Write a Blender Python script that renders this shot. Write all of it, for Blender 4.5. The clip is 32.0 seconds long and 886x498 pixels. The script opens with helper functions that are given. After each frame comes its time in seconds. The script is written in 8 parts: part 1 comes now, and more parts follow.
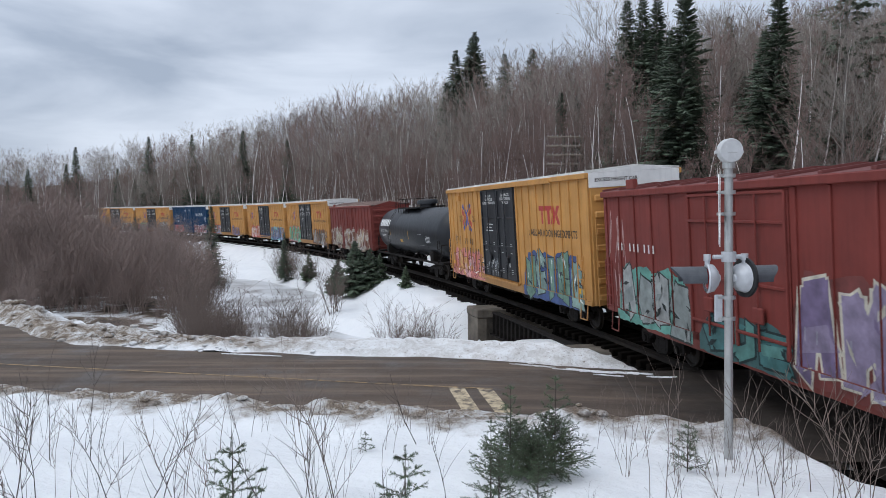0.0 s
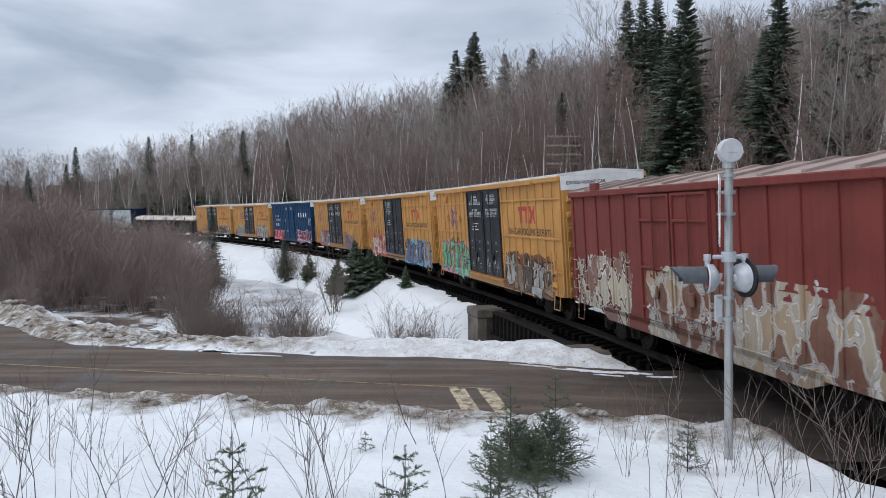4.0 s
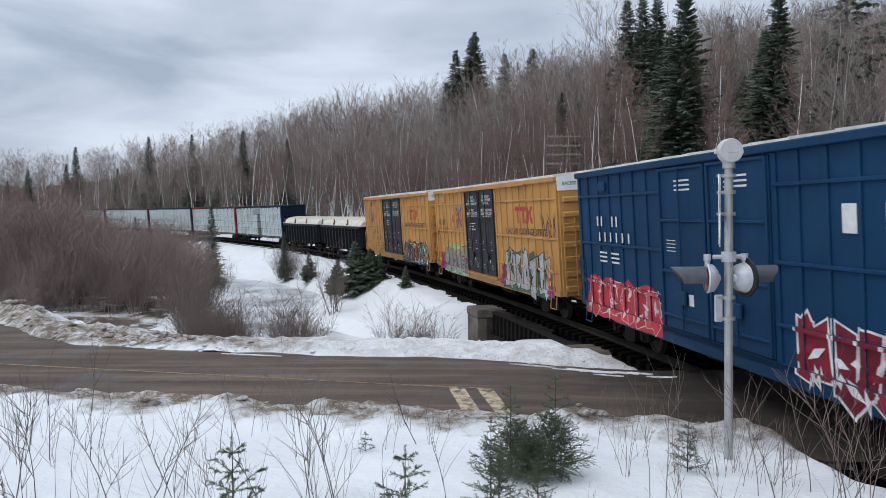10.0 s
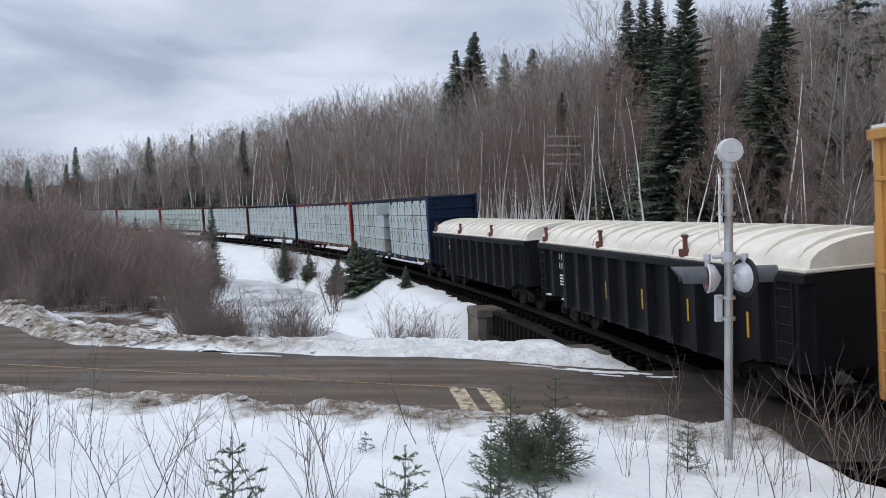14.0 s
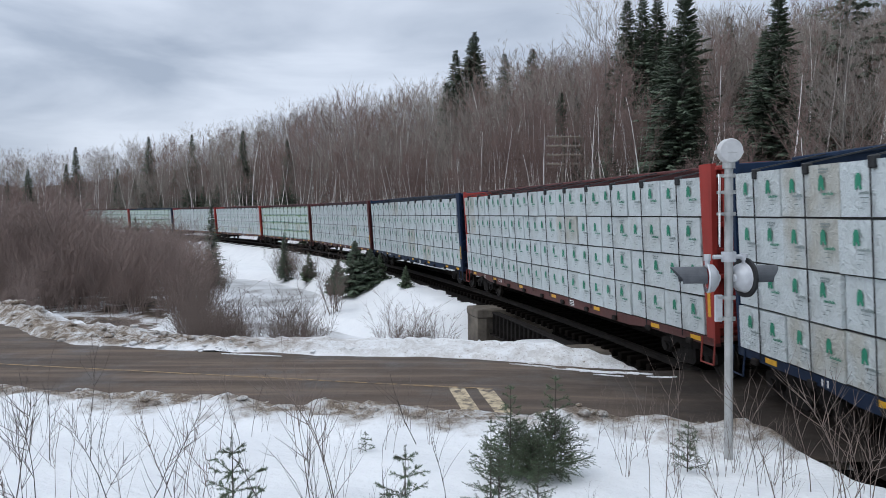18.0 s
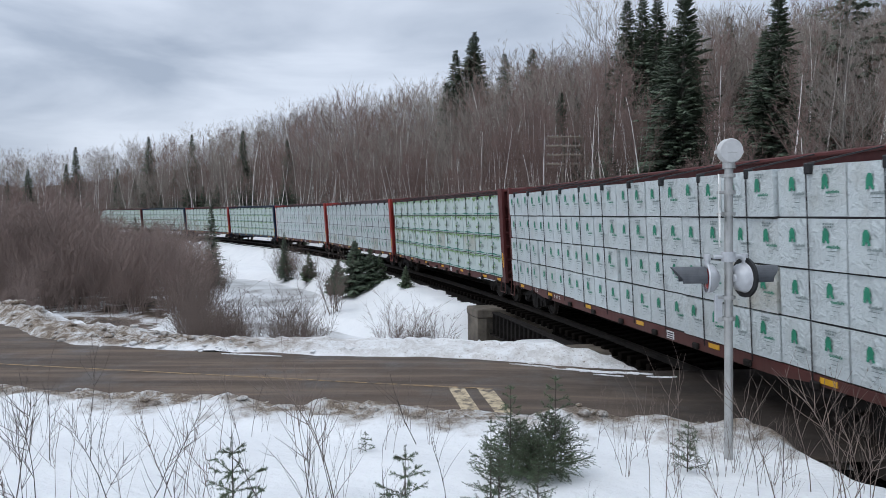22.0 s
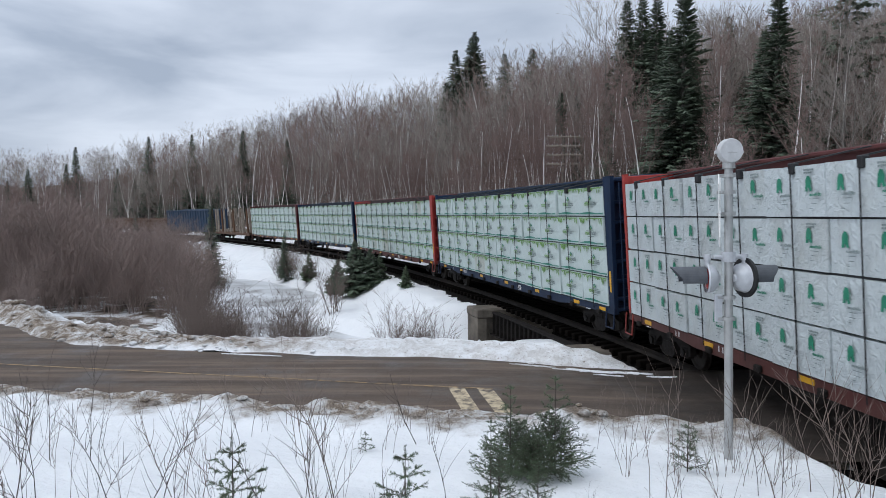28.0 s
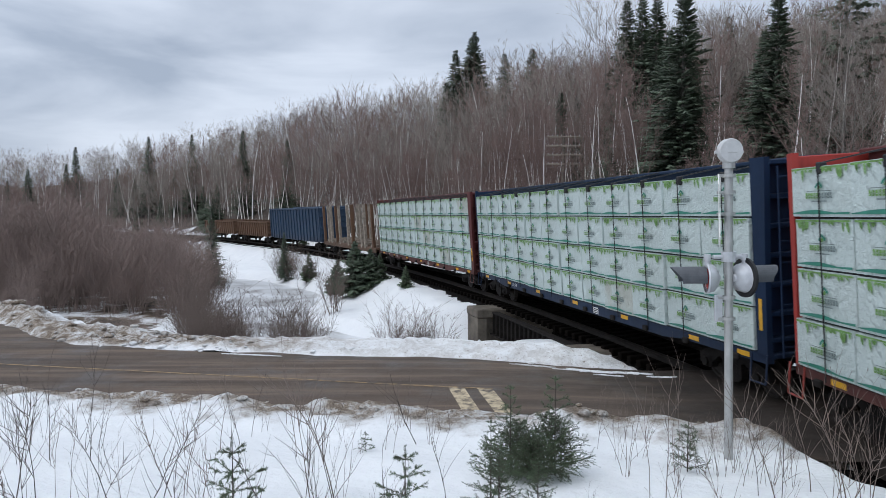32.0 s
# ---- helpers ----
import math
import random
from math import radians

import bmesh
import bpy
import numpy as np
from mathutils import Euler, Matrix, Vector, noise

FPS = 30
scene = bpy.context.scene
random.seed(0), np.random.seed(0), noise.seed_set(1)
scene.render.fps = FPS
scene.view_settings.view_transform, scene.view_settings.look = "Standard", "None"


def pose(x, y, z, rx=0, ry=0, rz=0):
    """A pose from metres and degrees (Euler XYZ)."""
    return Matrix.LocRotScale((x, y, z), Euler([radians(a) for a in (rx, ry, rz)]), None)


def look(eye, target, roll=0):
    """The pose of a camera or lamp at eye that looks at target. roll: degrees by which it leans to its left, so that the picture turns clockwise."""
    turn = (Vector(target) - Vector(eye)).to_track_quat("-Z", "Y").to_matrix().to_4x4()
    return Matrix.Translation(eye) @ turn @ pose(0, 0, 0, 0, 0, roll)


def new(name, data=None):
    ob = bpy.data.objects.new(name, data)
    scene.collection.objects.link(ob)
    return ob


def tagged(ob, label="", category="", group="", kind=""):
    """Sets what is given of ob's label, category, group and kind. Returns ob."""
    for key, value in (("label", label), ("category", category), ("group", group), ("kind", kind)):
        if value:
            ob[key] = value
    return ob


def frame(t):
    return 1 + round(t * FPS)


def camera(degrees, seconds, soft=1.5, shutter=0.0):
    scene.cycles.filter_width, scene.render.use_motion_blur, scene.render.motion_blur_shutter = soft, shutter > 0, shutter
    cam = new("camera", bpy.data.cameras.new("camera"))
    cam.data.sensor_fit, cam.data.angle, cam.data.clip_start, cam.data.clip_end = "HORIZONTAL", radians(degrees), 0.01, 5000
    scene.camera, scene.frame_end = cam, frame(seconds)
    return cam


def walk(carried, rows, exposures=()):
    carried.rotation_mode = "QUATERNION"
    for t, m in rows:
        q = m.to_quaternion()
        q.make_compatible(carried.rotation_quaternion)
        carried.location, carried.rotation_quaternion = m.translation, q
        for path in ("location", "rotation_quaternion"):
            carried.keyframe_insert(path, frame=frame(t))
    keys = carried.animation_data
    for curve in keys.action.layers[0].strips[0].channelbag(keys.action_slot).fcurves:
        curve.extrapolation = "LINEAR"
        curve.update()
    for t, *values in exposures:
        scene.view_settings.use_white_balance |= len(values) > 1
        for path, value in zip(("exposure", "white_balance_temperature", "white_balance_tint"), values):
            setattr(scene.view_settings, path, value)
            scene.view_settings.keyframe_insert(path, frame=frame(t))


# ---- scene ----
# ---------- camera ----------
EYE = (0.0, 0.0, 3.62)
cam = camera(64.2, 32.0, soft=0.7, shutter=0.1)
VIEW = look(EYE, (0, 10, EYE[2] - 10 * math.tan(0.0489)))
walk(cam, [(0.0, VIEW), (32.0, VIEW)], exposures=[(0.0, 0.05), (32.0, 0.05)])

# ---------- world: overcast winter sky ----------
world = bpy.data.worlds.new("overcast_sky")
scene.world = world
world.use_nodes = True
wn, wl = world.node_tree.nodes, world.node_tree.links
wn.clear()
w_out, w_bg = wn.new("ShaderNodeOutputWorld"), wn.new("ShaderNodeBackground")
w_sky = wn.new("ShaderNodeTexSky")
w_sky.sky_type, w_sky.sun_disc = "NISHITA", False
w_sky.sun_elevation, w_sky.sun_rotation = radians(56), radians(-60)
w_sky.air_density, w_sky.dust_density = 1.0, 3.0
w_tc, w_sep = wn.new("ShaderNodeTexCoord"), wn.new("ShaderNodeSeparateXYZ")
wl.new(w_tc.outputs["Generated"], w_sep.inputs[0])
w_map = wn.new("ShaderNodeMapping")
w_map.inputs["Scale"].default_value = (1.1, 1.1, 5.0)
wl.new(w_tc.outputs["Generated"], w_map.inputs[0])
w_n = wn.new("ShaderNodeTexNoise")
w_n.inputs["Scale"].default_value, w_n.inputs["Detail"].default_value = 1.9, 6
w_n.inputs["Roughness"].default_value, w_n.inputs["Distortion"].default_value = 0.5, 0.35
wl.new(w_map.outputs[0], w_n.inputs["Vector"])
w_r = wn.new("ShaderNodeValToRGB")
w_r.color_ramp.elements[0].position, w_r.color_ramp.elements[0].color = 0.38, (0.35, 0.415, 0.515, 1)
w_r.color_ramp.elements[1].position, w_r.color_ramp.elements[1].color = 0.62, (0.64, 0.708, 0.81, 1)
wl.new(w_n.outputs["Fac"], w_r.inputs[0])
w_e = wn.new("ShaderNodeValToRGB")           # brighter towards the zenith, and a pale strip at the horizon
w_e.color_ramp.elements[0].position, w_e.color_ramp.elements[0].color = 0.0, (1.12, 1.12, 1.13, 1)
w_e.color_ramp.elements[1].position, w_e.color_ramp.elements[1].color = 1.0, (1.62, 1.6, 1.58, 1)
w_m = w_e.color_ramp.elements.new(0.16)
w_m.color = (1.07, 1.08, 1.11, 1)
w_m = w_e.color_ramp.elements.new(0.4)
w_m.color = (1.07, 1.07, 1.09, 1)
wl.new(w_sep.outputs["Z"], w_e.inputs[0])
w_mul = wn.new("ShaderNodeMix")
w_mul.data_type, w_mul.blend_type = "RGBA", "MULTIPLY"
w_mul.inputs[0].default_value = 1.0
w_dot = wn.new("ShaderNodeVectorMath")          # thinner cloud towards the hidden sun
w_dot.operation = "DOT_PRODUCT"
w_dot.inputs[1].default_value = (-0.42, -0.36, 0.83)
wl.new(w_tc.outputs["Generated"], w_dot.inputs[0])
w_gl = wn.new("ShaderNodeMapRange")
w_gl.inputs["From Min"].default_value, w_gl.inputs["From Max"].default_value = 0.0, 1.0
w_gl.inputs["To Min"].default_value, w_gl.inputs["To Max"].default_value = 1.0, 1.5
wl.new(w_dot.outputs["Value"], w_gl.inputs[0])
w_sun = wn.new("ShaderNodeVectorMath")
w_sun.operation = "SCALE"
wl.new(w_r.outputs[0], w_sun.inputs[0])
wl.new(w_gl.outputs[0], w_sun.inputs["Scale"])
wl.new(w_sun.outputs[0], w_mul.inputs[6])
wl.new(w_e.outputs[0], w_mul.inputs[7])
w_sc = wn.new("ShaderNodeVectorMath")
w_sc.operation = "SCALE"
w_sc.inputs["Scale"].default_value = 0.10
wl.new(w_sky.outputs[0], w_sc.inputs[0])
w_add = wn.new("ShaderNodeMix")
w_add.data_type = "RGBA"
w_add.inputs[0].default_value = 0.94
wl.new(w_sc.outputs[0], w_add.inputs[6])
wl.new(w_mul.outputs[2], w_add.inputs[7])
wl.new(w_add.outputs[2], w_bg.inputs[0])
w_bg.inputs[1].default_value = 1.0
wl.new(w_bg.outputs[0], w_out.inputs[0])

sun = new("sun", bpy.data.lights.new("sun", "SUN"))
sun.data.energy, sun.data.angle, sun.data.color = 0.7, radians(30), (1.0, 0.96, 0.9)
sun.matrix_world = look((-42, -25, 72), (0, 0, 0))


# ---------- materials ----------
def mat(name, rough=0.6, metal=0.0):
    m = bpy.data.materials.new(name)
    m.use_nodes = True
    b = m.node_tree.nodes["Principled BSDF"]
    b.inputs["Roughness"].default_value, b.inputs["Metallic"].default_value = rough, metal
    return m, m.node_tree.nodes, m.node_tree.links, b


def coords(nd, ln, scale=(1, 1, 1), kind="Object"):
    tc, mp = nd.new("ShaderNodeTexCoord"), nd.new("ShaderNodeMapping")
    mp.inputs["Scale"].default_value = scale
    ln.new(tc.outputs[kind], mp.inputs[0])
    return mp.outputs[0]


def noise_fac(nd, ln, vec, scale, detail=5, rough=0.6, dist=0.0):
    n = nd.new("ShaderNodeTexNoise")
    n.inputs["Scale"].default_value, n.inputs["Detail"].default_value = scale, detail
    n.inputs["Roughness"].default_value, n.inputs["Distortion"].default_value = rough, dist
    ln.new(vec, n.inputs["Vector"])
    return n.outputs["Fac"]


def ramp(nd, ln, fac, stops, constant=False):
    r = nd.new("ShaderNodeValToRGB")
    el = r.color_ramp.elements
    while len(el) < len(stops):
        el.new(0.5)
    for e, (p, c) in zip(el, stops):
        e.position = p
        e.color = (*c, 1) if len(c) == 3 else c
    if constant:
        r.color_ramp.interpolation = "CONSTANT"
    ln.new(fac, r.inputs[0])
    return r.outputs[0]


def mixed(nd, ln, fac, a, b, kind="MIX"):
    m = nd.new("ShaderNodeMix")
    m.data_type, m.blend_type = "RGBA", kind
    for i, v in ((0, fac), (6, a), (7, b)):
        if isinstance(v, (int, float)):
            m.inputs[i].default_value = v
        elif isinstance(v, tuple):
            m.inputs[i].default_value = (*v, 1)
        else:
            ln.new(v, m.inputs[i])
    return m.outputs[2]


def calc(nd, ln, op, a, b=0.0, c=0.0):
    m = nd.new("ShaderNodeMath")
    m.operation = op
    for i, v in enumerate((a, b, c)):
        if isinstance(v, (int, float)):
            m.inputs[i].default_value = v
        else:
            ln.new(v, m.inputs[i])
    return m.outputs[0]


def bump(nd, ln, bs, fac, strength=0.3, dist=0.02):
    bp = nd.new("ShaderNodeBump")
    bp.inputs["Strength"].default_value, bp.inputs["Distance"].default_value = strength, dist
    ln.new(fac, bp.inputs["Height"])
    ln.new(bp.outputs[0], bs.inputs["Normal"])


def soft(nd, ln, value, lo, hi):
    """0 below lo, 1 above hi, smooth between."""
    n = nd.new("ShaderNodeMapRange")
    n.interpolation_type = "SMOOTHSTEP"
    n.inputs["From Min"].default_value, n.inputs["From Max"].default_value = min(lo, hi), max(lo, hi)
    n.inputs["To Min"].default_value, n.inputs["To Max"].default_value = (0, 1) if hi > lo else (1, 0)
    ln.new(value, n.inputs[0])
    return n.outputs[0]


def rgb(r, g, b):
    """Linear colour from 0-255 picture values."""
    return tuple(((v / 255 + 0.055) / 1.055) ** 2.4 if v > 10 else v / 3294.6 for v in (r, g, b))


def plain(name, colour, rough=0.6, metal=0.0, vary=0.25, scale=6.0, bumpy=0.15, bscale=60.0, bdist=0.004, spec=0.5):
    m, nd, ln, b = mat(name, rough, metal)
    b.inputs["Specular IOR Level"].default_value = spec
    v = coords(nd, ln)
    f = noise_fac(nd, ln, v, scale, 6)
    dark = tuple(c * (1 - vary) for c in colour)
    light = tuple(min(1, c * (1 + vary)) for c in colour)
    ln.new(ramp(nd, ln, f, [(0.3, dark), (0.7, light)]), b.inputs["Base Color"])
    if bumpy:
        bump(nd, ln, b, noise_fac(nd, ln, v, bscale, 4), bumpy, bdist)
    return m


def tag_layer(nd, ln, vec, col, x0, x1, z1, palette, seed, outline=(0.006, 0.006, 0.008), z0=0.6, cell=1.55):
    """Sprayed paint over the lower part of a wagon's side: swollen letter-like cells with dark outlines."""
    sx = nd.new("ShaderNodeSeparateXYZ")
    ln.new(vec, sx.inputs[0])
    mp = nd.new("ShaderNodeMapping")
    mp.inputs["Location"].default_value = (seed * 7.3, 0, seed * 3.1)
    mp.inputs["Scale"].default_value = (cell, 0.0, cell * 0.62)
    ln.new(vec, mp.inputs[0])
    warp = nd.new("ShaderNodeTexNoise")
    warp.inputs["Scale"].default_value, warp.inputs["Detail"].default_value = 1.5, 2
    ln.new(mp.outputs[0], warp.inputs["Vector"])
    wm = nd.new("ShaderNodeMix")
    wm.data_type, wm.blend_type = "RGBA", "LINEAR_LIGHT"
    wm.inputs[0].default_value = 0.42
    ln.new(mp.outputs[0], wm.inputs[6])
    ln.new(warp.outputs["Color"], wm.inputs[7])
    vo, ve = nd.new("ShaderNodeTexVoronoi"), nd.new("ShaderNodeTexVoronoi")
    ve.feature = "DISTANCE_TO_EDGE"
    for n in (vo, ve):
        n.inputs["Scale"].default_value = 1.15
        ln.new(wm.outputs[2], n.inputs["Vector"])
    sv = nd.new("ShaderNodeSeparateColor")
    ln.new(vo.outputs["Color"], sv.inputs[0])
    n = len(palette)
    body = ramp(nd, ln, sv.outputs[0], [(i / n, c) for i, c in enumerate(palette)], True)
    fade = noise_fac(nd, ln, vec, 2.3, 3)
    body = mixed(nd, ln, calc(nd, ln, "MULTIPLY", fade, 0.5), body, palette[-1])
    edge = calc(nd, ln, "LESS_THAN", ve.outputs["Distance"], 0.034)
    body = mixed(nd, ln, edge, body, outline)
    shine = calc(nd, ln, "MULTIPLY", calc(nd, ln, "GREATER_THAN", ve.outputs["Distance"], 0.05), calc(nd, ln, "LESS_THAN", ve.outputs["Distance"], 0.07))
    body = mixed(nd, ln, calc(nd, ln, "MULTIPLY", shine, 0.75), body, (0.75, 0.75, 0.75))
    # the outline of the whole piece
    wob = noise_fac(nd, ln, vec, 1.7, 2)
    top = calc(nd, ln, "MULTIPLY_ADD", wob, 1.5, z1 - 0.85)
    top = calc(nd, ln, "SNAP", top, 0.17)
    inside = calc(nd, ln, "MULTIPLY", calc(nd, ln, "LESS_THAN", sx.outputs["Z"], top), calc(nd, ln, "GREATER_THAN", sx.outputs["Z"], z0))
    wx = calc(nd, ln, "MULTIPLY_ADD", wob, 0.8, sx.outputs["X"])
    inside = calc(nd, ln, "MULTIPLY", inside, calc(nd, ln, "GREATER_THAN", wx, x0 + 0.4))
    inside = calc(nd, ln, "MULTIPLY", inside, calc(nd, ln, "LESS_THAN", wx, x1 + 0.4))
    inside = calc(nd, ln, "MULTIPLY", inside, calc(nd, ln, "LESS_THAN", sx.outputs["Y"], -1.2))
    return mixed(nd, ln, inside, col, body)


def paint(name, colour, rough=0.5, grime=0.5, tags=(), rust=0.25, streak=0.5, spec=0.4):
    """Weathered wagon paint: faded patches, vertical dirt streaks, rust specks, dirt thrown up from below."""
    m, nd, ln, b = mat(name, rough)
    b.inputs["Specular IOR Level"].default_value = spec
    v = coords(nd, ln)
    f = noise_fac(nd, ln, v, 0.9, 6)
    col = ramp(nd, ln, f, [(0.3, tuple(c * 0.8 for c in colour)), (0.72, tuple(min(1, c * 1.12) for c in colour))])
    for t in tags:
        col = tag_layer(nd, ln, v, col, *t)
    vs = coords(nd, ln, (5.0, 5.0, 0.35))
    st = noise_fac(nd, ln, vs, 1.6, 6, 0.65)
    col = mixed(nd, ln, calc(nd, ln, "MULTIPLY", ramp(nd, ln, st, [(0.5, (0, 0, 0)), (0.78, (1, 1, 1))]), streak), col, tuple(c * 0.42 + 0.01 for c in colour))
    sp = noise_fac(nd, ln, v, 9.0, 8, 0.72)
    col = mixed(nd, ln, calc(nd, ln, "MULTIPLY", ramp(nd, ln, sp, [(0.62, (0, 0, 0)), (0.7, (1, 1, 1))]), rust), col, (0.075, 0.032, 0.016))
    sz = nd.new("ShaderNodeSeparateXYZ")
    ln.new(v, sz.inputs[0])
    low = calc(nd, ln, "MULTIPLY_ADD", noise_fac(nd, ln, v, 2.2, 4), 0.9, sz.outputs["Z"])
    dirt = ramp(nd, ln, calc(nd, ln, "MULTIPLY", low, 0.25), [(0.28, (1, 1, 1)), (0.52, (0, 0, 0))])
    col = mixed(nd, ln, calc(nd, ln, "MULTIPLY", dirt, grime), col, (0.062, 0.05, 0.04))
    ln.new(col, b.inputs["Base Color"])
    ln.new(calc(nd, ln, "MULTIPLY_ADD", st, 0.3, rough - 0.1), b.inputs["Roughness"])
    bump(nd, ln, b, noise_fac(nd, ln, v, 2.6, 3), 0.25, 0.03)
    return m


YEL = (0.53, 0.262, 0.072)
M = {}
M["yellow"] = paint("yellow_wagon_paint", YEL, 0.5, 0.35)
M["blue_box"] = paint("blue_paint", (0.006, 0.043, 0.105), 0.5, 0.12, (), 0.1, 0.25, 0.18)
M["red_box"] = paint("oxide_red_paint", (0.19, 0.034, 0.026), 0.6, 0.3)
M["red_old"] = paint("faded_red_paint", (0.19, 0.036, 0.027), 0.65, 0.35, [(-6.2, -2.6, 2.7, [(0.5, 0.44, 0.34), (0.4, 0.36, 0.28), (0.14, 0.03, 0.02), (0.45, 0.4, 0.3)], 16, (0.1, 0.025, 0.02)), (-1.6, 5.6, 2.6, [(0.42, 0.37, 0.29), (0.13, 0.03, 0.02), (0.13, 0.03, 0.02), (0.4, 0.3, 0.2)], 17, (0.45, 0.42, 0.38))], 0.4)
M["door"] = paint("black_door_paint", (0.018, 0.019, 0.022), 0.42, 0.25, (), 0.15, 0.3)
M["black"] = paint("black_wagon_paint", (0.007, 0.008, 0.011), 0.5, 0.03, (), 0.1, 0.3, 0.22)
M["tank"] = paint("black_tank_paint", (0.014, 0.0155, 0.019), 0.36, 0.08, (), 0.08, 0.4)
M["cb_red"] = paint("bright_red_paint", (0.33, 0.035, 0.026), 0.5, 0.4)
M["cb_maroon"] = paint("maroon_paint", (0.095, 0.02, 0.018), 0.55, 0.4)
M["cb_blue"] = paint("navy_paint", (0.007, 0.021, 0.053), 0.5, 0.15, (), 0.15, 0.35, 0.22)
M["chip_blue"] = paint("faded_blue_paint", (0.02, 0.045, 0.085), 0.6, 0.4, (), 0.35, 0.7)
M["rusty"] = paint("rusty_brown_paint", (0.115, 0.06, 0.033), 0.75, 0.35, (), 0.5, 0.7)
M["roof"] = plain("snowy_roof", (0.62, 0.61, 0.58), 0.7, 0, 0.3, 1.2, 0.3, 14, 0.01)
M["roof_dusty"] = plain("dusty_red_roof", (0.30, 0.22, 0.19), 0.75, 0, 0.35, 1.2, 0.3, 14, 0.01)
M["roof_red"] = paint("red_roof_paint", (0.16, 0.045, 0.04), 0.7, 0.0, (), 0.5, 0.2)
M["white"] = paint("white_paint", (0.84, 0.83, 0.80), 0.5, 0.0, (), 0.1, 0.25)
M["white_mark"] = plain("white_marking", (0.68, 0.68, 0.66), 0.6, 0, 0.15)
M["dark_mark"] = plain("dark_marking", (0.03, 0.022, 0.016), 0.6, 0, 0.2)
M["red_mark"] = plain("red_marking", (0.4, 0.04, 0.035), 0.6, 0, 0.15)
M["blue_mark"] = plain("blue_marking", (0.03, 0.065, 0.30), 0.6, 0, 0.15)
M["yellow_mark"] = plain("yellow_reflector", (0.62, 0.33, 0.02), 0.45, 0, 0.15)
M["steel"] = plain("dark_steel", (0.018, 0.0155, 0.014), 0.8, 0.0, 0.4, 4, spec=0.15)
M["wheel"] = plain("worn_wheel_steel", (0.03, 0.024, 0.02), 0.6, 0.5, 0.35, 9)
M["rail"] = plain("rail_steel", (0.022, 0.018, 0.015), 0.7, 0.1, 0.3, 3, spec=0.15)
M["tie"] = plain("tarred_sleeper", (0.008, 0.0065, 0.0055), 1.0, 0, 0.5, 5, 0.5, 40, 0.01, 0.03)
M["cover"] = plain("white_fibreglass", (0.72, 0.665, 0.575), 0.55, 0, 0.14, 1.3, 0.5, 2.5, 0.06)
M["bracket"] = plain("rusty_bracket", (0.12, 0.035, 0.025), 0.7, 0, 0.3)
M["concrete"] = plain("weathered_concrete", (0.125, 0.105, 0.083), 0.9, 0, 0.55, 1.3, 0.5, 20, 0.02)
M["galv"] = plain("galvanised_steel", (0.42, 0.42, 0.41), 0.4, 0.55, 0.15, 5, 0.1)
M["alu"] = plain("bright_aluminium", (0.52, 0.53, 0.55), 0.5, 0.4, 0.1, 9, 0.05)
M["grey"] = plain("light_grey_enamel", (0.5, 0.5, 0.5), 0.5, 0, 0.12, 9)
M["hood"] = plain("grey_hood", (0.07, 0.075, 0.085), 0.5, 0, 0.2, 9)
M["rubber"] = plain("black_rubber", (0.012, 0.012, 0.013), 0.6, 0, 0.2, 9)
M["lens"] = plain("red_lens", (0.25, 0.012, 0.012), 0.2, 0, 0.1, 9)
M["wood"] = plain("weathered_timber", (0.13, 0.105, 0.085), 0.9, 0, 0.4, 6, 0.4, 40, 0.01)
M["pale_wood"] = plain("bleached_timber", (0.24, 0.2, 0.16), 0.9, 0, 0.4, 5, 0.4, 30, 0.01)
M["green_print"] = plain("green_print", (0.02, 0.21, 0.125), 0.5, 0, 0.2, 5, 0)
M["leaf_print"] = plain("leafy_green_print", (0.16, 0.31, 0.09), 0.5, 0, 0.3, 9, 0)
M["teal_print"] = plain("teal_print", (0.035, 0.21, 0.15), 0.5, 0, 0.2, 5, 0)
M["grey_print"] = plain("grey_print", (0.19, 0.24, 0.235), 0.5, 0, 0.2, 5, 0)
M["strap"] = plain("steel_strap", (0.02, 0.02, 0.022), 0.5, 0.4, 0.2)


def wrap(name, colour, dirt):
    m, nd, ln, b = mat(name, 0.42)
    v = coords(nd, ln)
    oi = nd.new("ShaderNodeObjectInfo")
    f = noise_fac(nd, ln, v, 2.2, 6)
    col = ramp(nd, ln, f, [(0.3, tuple(c * 0.88 for c in colour)), (0.7, colour)])
    dr = noise_fac(nd, ln, coords(nd, ln, (1, 1, 0.5)), 1.3, 5)
    k = calc(nd, ln, "MULTIPLY", ramp(nd, ln, dr, [(0.45, (0, 0, 0)), (0.75, (1, 1, 1))]), calc(nd, ln, "MULTIPLY", oi.outputs["Random"], dirt))
    col = mixed(nd, ln, k, col, (0.3, 0.28, 0.22))
    ln.new(col, b.inputs["Base Color"])
    tan_ = calc(nd, ln, "MULTIPLY", calc(nd, ln, "GREATER_THAN", oi.outputs["Random"], 0.93), ramp(nd, ln, dr, [(0.35, (0, 0, 0)), (0.6, (0.5, 0.5, 0.5))]))
    col = mixed(nd, ln, tan_, col, (0.36, 0.32, 0.24))
    ln.new(col, b.inputs["Base Color"])
    h = calc(nd, ln, "ADD", noise_fac(nd, ln, coords(nd, ln, (2.0, 1, 1.3)), 3.0, 3, 0.55, 1.6), calc(nd, ln, "MULTIPLY", noise_fac(nd, ln, coords(nd, ln, (1.0, 1, 2.2)), 5.0, 3, 0.6, 2.5), 0.2))
    bump(nd, ln, b, h, 0.85, 0.07)
    return m


